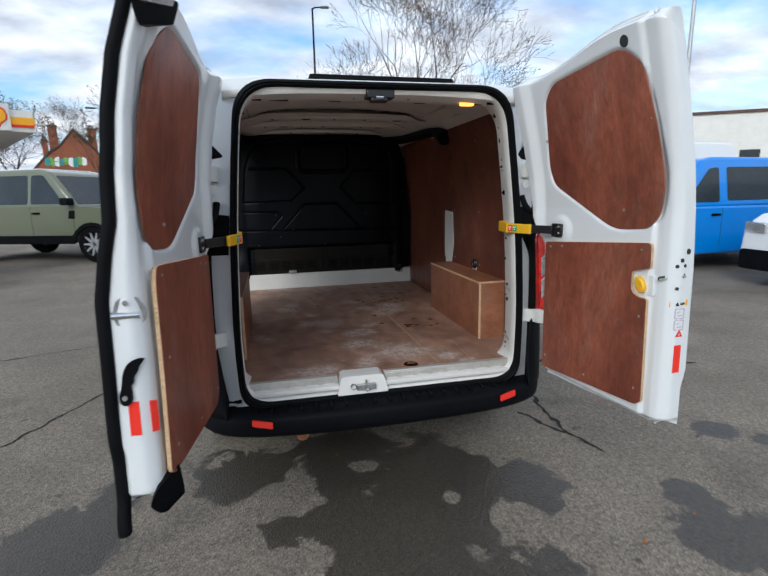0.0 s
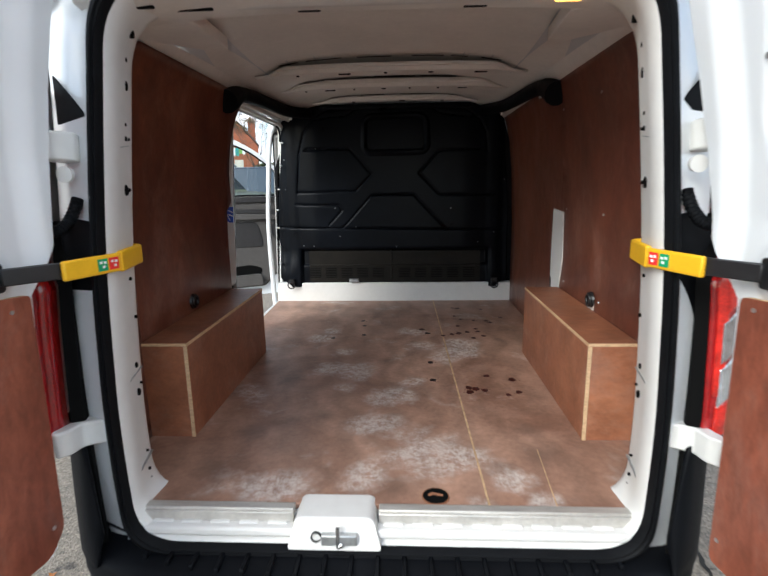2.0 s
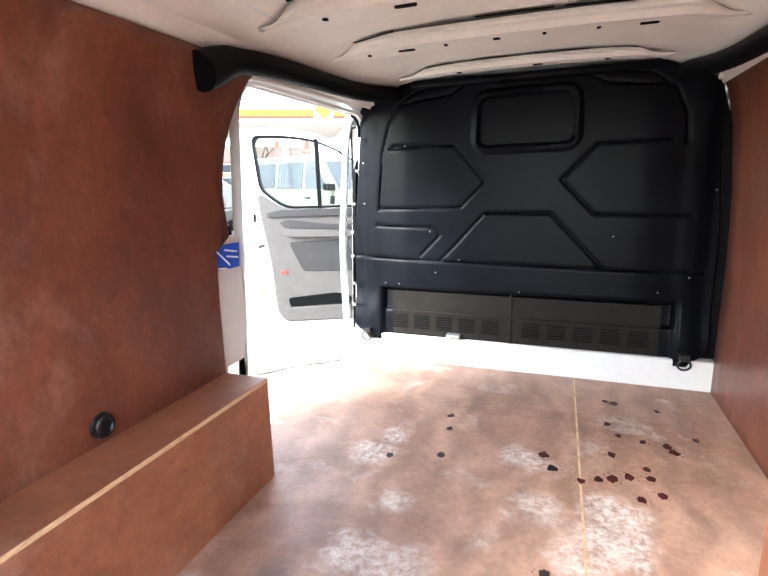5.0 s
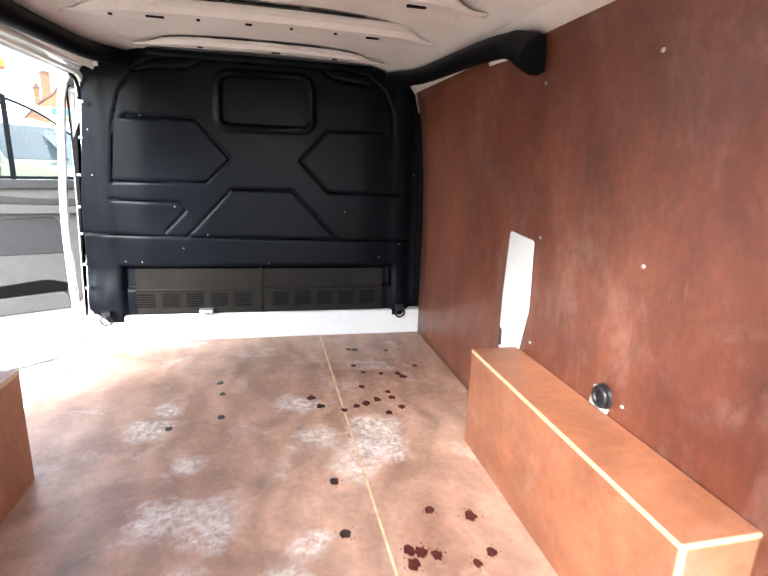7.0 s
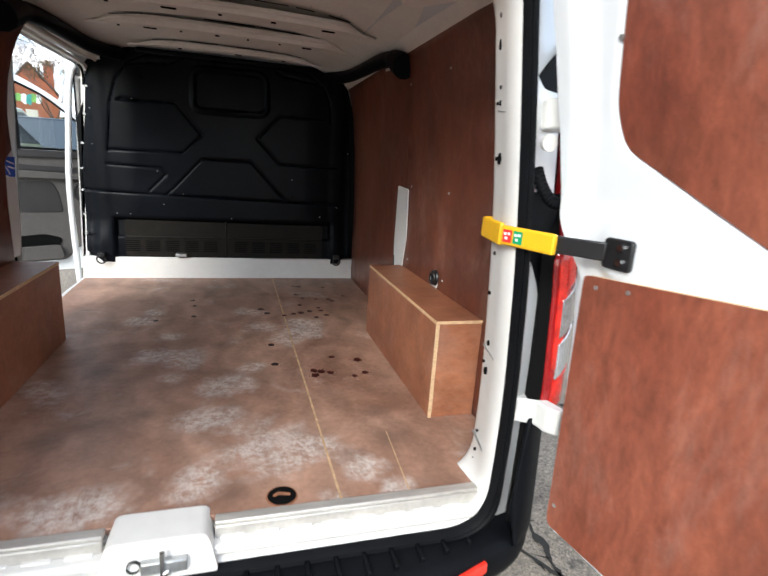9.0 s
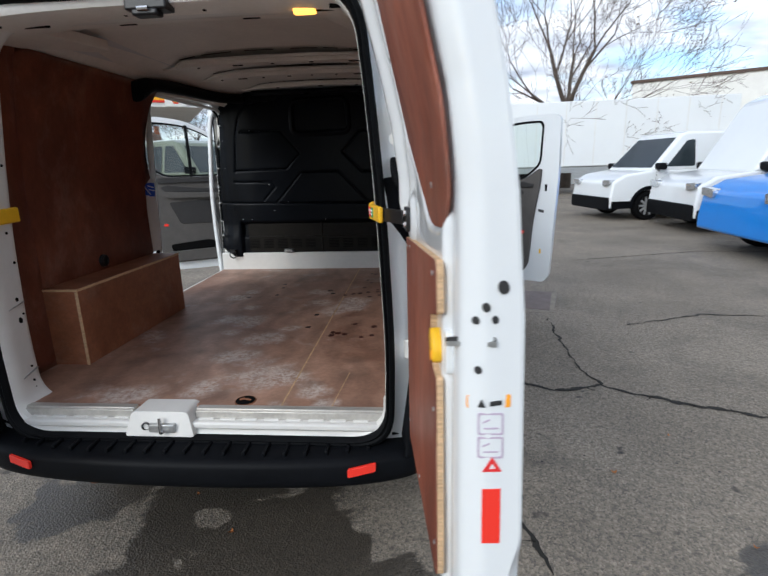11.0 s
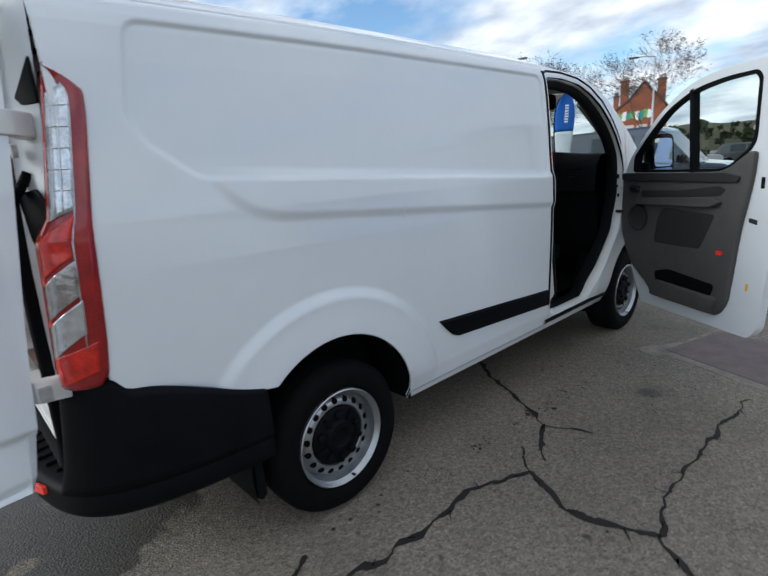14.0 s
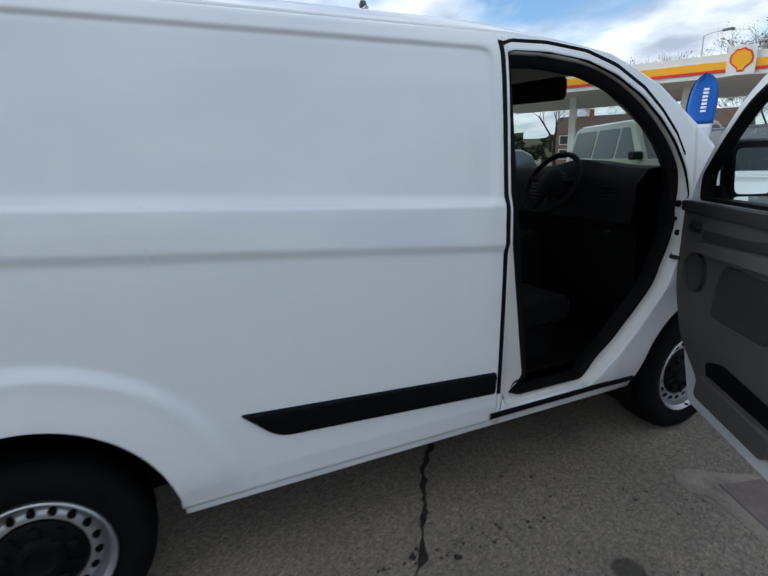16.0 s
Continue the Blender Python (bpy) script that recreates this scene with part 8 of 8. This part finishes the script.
def feather_flag(x, y, h, turn, lean):
    fl = thing("feather_flag", "slim blue and white feather flag on a pole", "flag")
    fl.matrix_world = Matrix.Translation((x, y, 0)) @ pose(0, 0, 0, 0, 0, turn)
    w = 0.25

    def bow(q):
        return lean * q * q

    def half(q):
        tip = math.sqrt(max(0.0, 1 - (max(0.0, q - 0.86) / 0.14) ** 2))
        return w / 2 * tip * (0.72 + 0.28 * smooth(0.55, 0.86, q)) + 0.004
    rows = []
    for q in steps(0.16, 1.0, 42):
        a = bow(q) * h + w / 2
        rows.append([(a + half(q) * k, 0.03 * math.sin(7 * q + 1.5 * k), q * h) for k in steps(-1, 1, 8)])
    cut = 31
    Geo().sheet(rows[:cut + 1]).obj("lower_cloth", "flagwhite", fl, "white lower cloth", solid=0.004)
    Geo().sheet(rows[cut:]).obj("upper_cloth", "flagblue", fl, "blue upper cloth", solid=0.004)
    Geo().tube([(bow(q) * h + w / 2 - half(q) - 0.008, 0, q * h) for q in steps(0, 1, 32)], 0.012, 6).obj("pole", "rubber", fl)
    for k, (q0, q1, mat) in enumerate(((0.83, 0.94, "whiteprint"), (0.40, 0.66, "flagblue"))):
        g = Geo()
        for j in range(7):
            qa = q0 + (q1 - q0) * j / 7
            qb = qa + (q1 - q0) / 7 * 0.6
            g.add([(bow(qa) * h + 0.12, -0.04, qa * h), (bow(qa) * h + 0.17, -0.04, qa * h), (bow(qb) * h + 0.17, -0.04, qb * h), (bow(qb) * h + 0.12, -0.04, qb * h)], [(0, 1, 2, 3)])
        g.obj("print", mat, fl, smooth=0)
    Geo().box((-0.25, -0.25, 0), (0.25, 0.25, 0.05)).obj("foot", "rubber", fl, bevel=0.01)


feather_flag(-1.22, 6.82, 2.27, 25, 0.03)

# ---- lamp posts and poles ----
def lamp_post(x, y, h, turn, arm=1.2, mat="zinc", r=0.08):
    lp = thing("street_lamp", "tall grey street lamp", "street lamp", "street lamps")
    lp.matrix_world = Matrix.Translation((x, y, 0)) @ pose(0, 0, 0, 0, 0, turn)
    Geo().tube([(0, 0, 0), (0, 0, 1.2), (0, 0, 1.25), (0, 0, h)], [r * 1.4, r * 1.4, r, r * 0.6], 10).obj("post", mat, lp)
    Geo().tube(smooth_line([(0, 0, h - 0.1), (0.1, 0, h + 0.05), (arm, 0, h + 0.1)], 2), r * 0.5, 8).obj("arm", mat, lp)
    Geo().prism(rounded([(-0.1, -0.14), (0.55, -0.16), (0.6, 0.16), (-0.1, 0.14)], 0.08, 3), lambda a, b, d: (arm + a, b, h + 0.08 + d), -0.06, 0.06).obj("lantern", "grey", lp, bevel=0.03)


lamp_post(3.7, 39.3, 15.6, -8, arm=0.7, mat="rubber", r=0.11)
lamp_post(-12.0, 42.0, 8.3, 200)
lamp_post(-21.0, 36.0, 9.0, 10)
lamp_post(-1.0, 52.0, 8.0, 180)
lamp_post(-6.0, 60.0, 8.0, 180)
post = thing("camera_post", "slim post with a small dome camera", "post")
post.matrix_world = Matrix.Translation((-8.0, 6.0, 0))
Geo().tube([(0, 0, 0), (0, 0, 4.5)], 0.05, 8).obj("post", "zinc", post)
Geo().tube([(-0.2, 0, 4.55), (0.2, 0, 4.55)], 0.05, 8).obj("arm", "zinc", post)
Geo().lathe([(-0.08, 0.0), (-0.06, 0.07), (0.0, 0.09), (0.06, 0.07)], (0.0, 0, 4.66), "z", 12).obj("dome", "grey", post)
for x, y, h, m_, top in ((2.93, 33.0, 6.9, "rust", 0.1), (14.0, 13.4, 9.0, "zinc", 0.12)):
    pole = thing("utility_pole", "slim tall utility pole", "pole", "utility poles")
    pole.matrix_world = Matrix.Translation((x, y, 0))
    Geo().tube([(0, 0, 0), (top, 0, h)], [0.09, 0.06], 10).obj("pole", m_, pole)

# ---- trees ----
M["bark"] = material("bark", (0.085, 0.065, 0.050), 0.9, vary=0.4, scale=6, bump=0.6, bump_scale=18)
M["twig"] = material("twig_bark", (0.105, 0.078, 0.062), 0.9, vary=0.3, scale=6)
M["leaf"] = material("autumn_leaf", (0.105, 0.075, 0.022), 0.8, vary=0.5, scale=3)


def make_tree(x, y, h, spread, seed, leaves=0, label="bare winter tree with fine twigs", depth=7, trunk=0.16, fork=0.30, split=3, wander=0.16, least=0.011, limbs=0):
    r = random.Random(seed)
    tree = thing("tree", label, "tree", "trees")
    tree.matrix_world = Matrix.Translation((x, y, 0))
    wood, fine, tips = Geo(), Geo(), []

    def grow(p, d, length, rad, level):
        k = 3 if level < 4 else 2
        pts, rr = [p], [rad]
        for i in range(k):
            d = (d + Vector((r.uniform(-1, 1), r.uniform(-1, 1), r.uniform(-0.35, 0.6))) * wander).normalized()
            p = p + d * length / k
            pts.append(p)
            rr.append(max(least, rad * (1 - 0.35 * (i + 1) / k)))
        (wood if level < 3 else fine).tube(pts, rr, 7 if level < 2 else (5 if level < 4 else 3))
        if level >= depth:
            tips.append((pts[-1], d))
            return
        if level == 0:
            # low spreading limbs along the trunk
            for j in range(limbs):
                ang = 6.283 * (j + 0.5 * r.random()) / limbs
                nd = Vector((math.cos(ang), math.sin(ang), r.uniform(0.10, 0.45))).normalized()
                grow(pts[1 + j % 2].lerp(pts[2 + j % 2], r.random()), nd, length * r.uniform(0.62, 0.80), rad * 0.36, 2)
        n = split if level < 3 else (3 if r.random() < 0.65 else 2)
        for j in range(n):
            ang = 6.283 * (j + r.random() * 0.7) / n
            side = d.orthogonal().normalized()
            side = Matrix.Rotation(ang, 3, d) @ side
            tilt = r.uniform(0.35, 0.85) * spread
            nd = (d * math.cos(tilt) + side * math.sin(tilt) + Vector((0, 0, 0.10))).normalized()
            q = pts[-1] if j < 2 or level == 0 else pts[-2]
            grow(q, nd, length * r.uniform(0.62, 0.86), rr[-1] * r.uniform(0.55, 0.72), level + 1)
    grow(Vector((0, 0, 0)), Vector((0.02, 0.0, 1)), h * fork, trunk, 0)
    top = max(v[2] for v in fine.v)
    k = h / top
    for g in (wood, fine):
        g.v = [(a * k, b * k, c * k) for a, b, c in g.v]
    wood.obj("trunk", "bark", tree, smooth=60)
    fine.obj("crown", "twig", tree, "fine bare twigs", smooth=0)
    if leaves:
        g = Geo()
        for _ in range(leaves):
            p, d = tips[r.randrange(len(tips))]
            p = Vector(p) * k + Vector((r.gauss(0, 0.10), r.gauss(0, 0.10), r.gauss(0, 0.09)))
            a, b = Vector((r.uniform(-1, 1), r.uniform(-1, 1), r.uniform(-1, 1))).normalized(), Vector((r.uniform(-1, 1), r.uniform(-1, 1), r.uniform(-1, 1))).normalized()
            q = r.uniform(0.05, 0.11)
            g.add([p, p + a * q, p + a * q + b * q, p + b * q * 0.8], [(0, 1, 2, 3)])
        g.obj("foliage", "leaf", tree, "sparse brown autumn leaves", smooth=0)


make_tree(8.13, 26.0, 15.0, 0.80, 11, 160, depth=8, trunk=0.36, fork=0.30, wander=0.13, least=0.009, limbs=6)
make_tree(-19.5, 41.5, 10.6, 0.9, 5, 1500, "tall tree with sparse brown autumn leaves", trunk=0.22, fork=0.30)
make_tree(-26.0, 39.0, 9.3, 0.9, 8, 500, "nearly bare tree behind the canopy", trunk=0.22, fork=0.30)
make_tree(-32.0, 34.0, 10.0, 0.9, 21, 900, "nearly bare tree behind the canopy", trunk=0.2, fork=0.28)
make_tree(-34.0, 22.0, 9.0, 0.9, 23, 500, "nearly bare tree behind the canopy", trunk=0.2, fork=0.28)
make_tree(-14.8, 50.0, 11.5, 0.85, 31, 2600, "tree with sparse brown autumn leaves", trunk=0.2, fork=0.3)
make_tree(-27.0, 52.0, 9.5, 0.9, 35, 900, "tree with sparse brown autumn leaves", trunk=0.2, fork=0.3)

# ---- buildings and distance ----
M["brick"] = material("red_brick", (0.30, 0.10, 0.05), 0.85, vary=0.25, scale=2.5, stretch=(1, 1, 5), bump=0.3, bump_scale=12)
M["brick2"] = material("brown_brick", (0.22, 0.13, 0.09), 0.85, vary=0.25, scale=2.5, stretch=(1, 1, 5))
M["render"] = material("cream_render", (0.62, 0.58, 0.50), 0.8, vary=0.08, scale=0.6)
M["slate"] = material("roof_tiles", (0.10, 0.065, 0.05), 0.8, vary=0.25, scale=2, stretch=(1, 1, 6))
M["teal"] = material("mural_teal", (0.05, 0.32, 0.30), 0.7, vary=0.3, scale=1)
M["lime"] = material("mural_green", (0.20, 0.42, 0.10), 0.7, vary=0.3, scale=1)
house = thing("brick_house", "red brick end house with gables, chimneys and a painted mural", "house")
house.matrix_world = Matrix.Translation((-37.2, 105.6, 0)) @ pose(0, 0, 0, 0, 0, 18) @ Matrix.Diagonal((0.745, 0.80, 1.17, 1))
front = [(-8.0, 0), (7.5, 0), (7.5, 8.2), (5.4, 9.8), (2.0, 12.3), (-1.4, 9.6), (-4.0, 8.4), (-8.0, 5.6)]
Geo().prism(front, lambda a, b, d: (a, d, b), 0.0, 9.0).obj("wall", "brick", house, "red brick gable wall")
Geo().prism([(-8.3, 5.5), (-4.0, 8.55), (-1.3, 9.8), (2.0, 12.55), (5.5, 9.95), (7.8, 8.3), (7.8, 8.55), (5.6, 10.25), (2.0, 12.85), (-1.5, 10.1), (-4.2, 8.85), (-8.3, 5.8)], lambda a, b, d: (a, d, b), -0.05, 9.2).obj("roof", "slate", house)
for x, z0, z1, w in ((-2.6, 8.0, 12.9, 1.0), (6.0, 8.5, 12.6, 1.0), (-4.6, 7.5, 10.6, 0.6)):
    Geo().box((x - w, 1.0, z0), (x + w, 2.6, z1)).obj("chimney", "brick", house)
    Geo().box((x - w - 0.15, 0.85, z1), (x + w + 0.15, 2.75, z1 + 0.3)).obj("chimney_cap", "slate", house)
    for k in (-0.5, 0.0, 0.5):
        Geo().lathe([(0, 0.2), (0.6, 0.16)], (x + k * w, 1.8, z1 + 0.3), "z", 8).obj("chimney_pot", "brick2", house)
r = random.Random(3)
for k in range(9):
    x = -4.5 + k * 1.0
    g = Geo().prism(rounded([(x - 0.6, 6.8 + r.uniform(-0.2, 0.4)), (x + 0.5, 6.7 + r.uniform(-0.3, 0.3)), (x + 0.7, 8.0 + r.uniform(-0.4, 0.3)), (x - 0.4, 8.2 + r.uniform(-0.6, 0.2))], 0.4, 3), lambda a, b, d: (a, -d, b), 0.0, 0.03)
    g.obj("mural_shape", ("teal", "lime", "whiteprint")[k % 3], house, "painted mural shape")
for x in (-1.2, 1.9):
    Geo().box((x - 1.2, -0.06, 2.4), (x + 1.2, 0.0, 5.9)).obj("white_panel", "render", house, "white boarded panel")


def terrace(x, y, turn, n, wall, seed):
    r = random.Random(seed)
    for i in range(n):
        row = thing("terraced_house", "two-storey terraced house with a tiled roof", "house", "terraced houses")
        row.matrix_world = Matrix.Translation((x, y, 0)) @ pose(0, 0, 0, 0, 0, turn) @ Matrix.Translation((i * 6.0, 0, 0))
        Geo().box((0, 0, 0), (5.98, 8, 5.6)).obj("wall", wall[i % len(wall)], row)
        Geo().prism([(0, 5.5), (8.2, 5.5), (4.0, 8.6), (3.8, 8.6)], lambda a, b, d: (d, a - 0.15, b), 0.0, 5.99).obj("roof", "slate", row)
        Geo().box((5.2, 3.2, 7.6), (5.96, 4.6, 9.7)).obj("chimney", "brick", row)
        for wx, wz, ww, wh in ((1.5, 1.1, 1.7, 1.6), (1.5, 3.7, 1.6, 1.4), (4.3, 3.7, 1.2, 1.4)):
            win = plate([(wx - ww / 2 - 0.12, wz - 0.12), (wx + ww / 2 + 0.12, wz - 0.12), (wx + ww / 2 + 0.12, wz + wh + 0.12), (wx - ww / 2 - 0.12, wz + wh + 0.12)],
                        [[(wx - ww / 2, wz), (wx + ww / 2, wz), (wx + ww / 2, wz + wh), (wx - ww / 2, wz + wh)]], lambda a, b, d: (a, -d, b), -0.02, 0.08).obj("window", "whiteprint", row)
            Geo().box((wx - ww / 2, -0.02, wz), (wx + ww / 2, 0.02, wz + wh)).obj("pane", "darkglassy", win)
        Geo().box((3.7, -0.04, 0), (4.7, 0.02, 2.2)).obj("door", "darkprint" if r.random() < 0.5 else "navy", row)


terrace(-22.0, 128.0, 6, 9, ("render", "brick2", "render", "brick"), 2)
terrace(-70.0, 70.0, 40, 5, ("brick2", "render"), 4)
terrace(34.0, 130.0, -8, 6, ("brick", "render", "brick2"), 6)
M["hill"] = material("wooded_hill", (0.055, 0.060, 0.035), 0.95, vary=0.4, scale=0.05, second=(0.10, 0.085, 0.045))
M["hedge"] = material("hedge_leaf", (0.035, 0.045, 0.018), 0.9, vary=0.5, scale=2)
g = Geo()
rows = []
for a in steps(-80, 80, 160):
    t = radians(a)
    hgt = 14 + 7 * noise.noise(Vector((a * 0.05, 1.3, 0))) + 3 * noise.noise(Vector((a * 0.3, 5.1, 0))) + 10 * smooth(5, 25, a) * smooth(60, 30, a)
    rows.append([(420 * math.sin(-t), 420 * math.cos(t), -1), (450 * math.sin(-t), 450 * math.cos(t), hgt * 0.7), (520 * math.sin(-t), 520 * math.cos(t), hgt + 2)])
g.sheet(rows)
tagged(g.obj("backdrop", "hill", smooth=60), "distant wooded hills", "hills", kind="structure")
r = random.Random(12)
g = Geo()
for i in range(900):
    a = radians(r.uniform(-75, 75))
    d = r.uniform(98, 150)
    c = Vector((-d * math.sin(a), d * math.cos(a), r.uniform(0.5, 5.5)))
    q = r.uniform(0.6, 1.8)
    for k in range(6):
        n1 = Vector((r.uniform(-1, 1), r.uniform(-1, 1), r.uniform(-1, 1))).normalized() * q
        n2 = Vector((r.uniform(-1, 1), r.uniform(-1, 1), r.uniform(-1, 1))).normalized() * q
        g.add([c + n1, c + n2, c - n1 * 0.8, c - n2 * 0.7], [(0, 1, 2, 3)])
tagged(g.obj("distant_shrubs", "hedge", smooth=0), "distant hedges and shrubs", "shrubs", kind="stuff")
for x0, y0, x1, y1, h in ((24, 60, 60, 40, 9.5), (60, 40, 70, -30, 7.0)):
    blk = thing("low_building", "plain white building at the edge of the forecourt", "building", "far buildings")
    dx, dy = x1 - x0, y1 - y0
    L = math.hypot(dx, dy)
    blk.matrix_world = Matrix.Translation((x0, y0, 0)) @ pose(0, 0, 0, 0, 0, math.degrees(math.atan2(dy, dx)))
    Geo().box((0, 0, 0), (L, 8, h)).obj("wall", "canopy_white", blk)
    Geo().box((-0.2, -0.2, h), (L + 0.2, 8.2, h + 0.3)).obj("roof", "slate", blk)
    for k in range(int(L / 5)):
        for z in (1.0, 4.0):
            Geo().box((k * 5 + 1.5, -0.04, z), (k * 5 + 3.5, 0.03, z + 1.5)).obj("window", "darkglassy", blk)
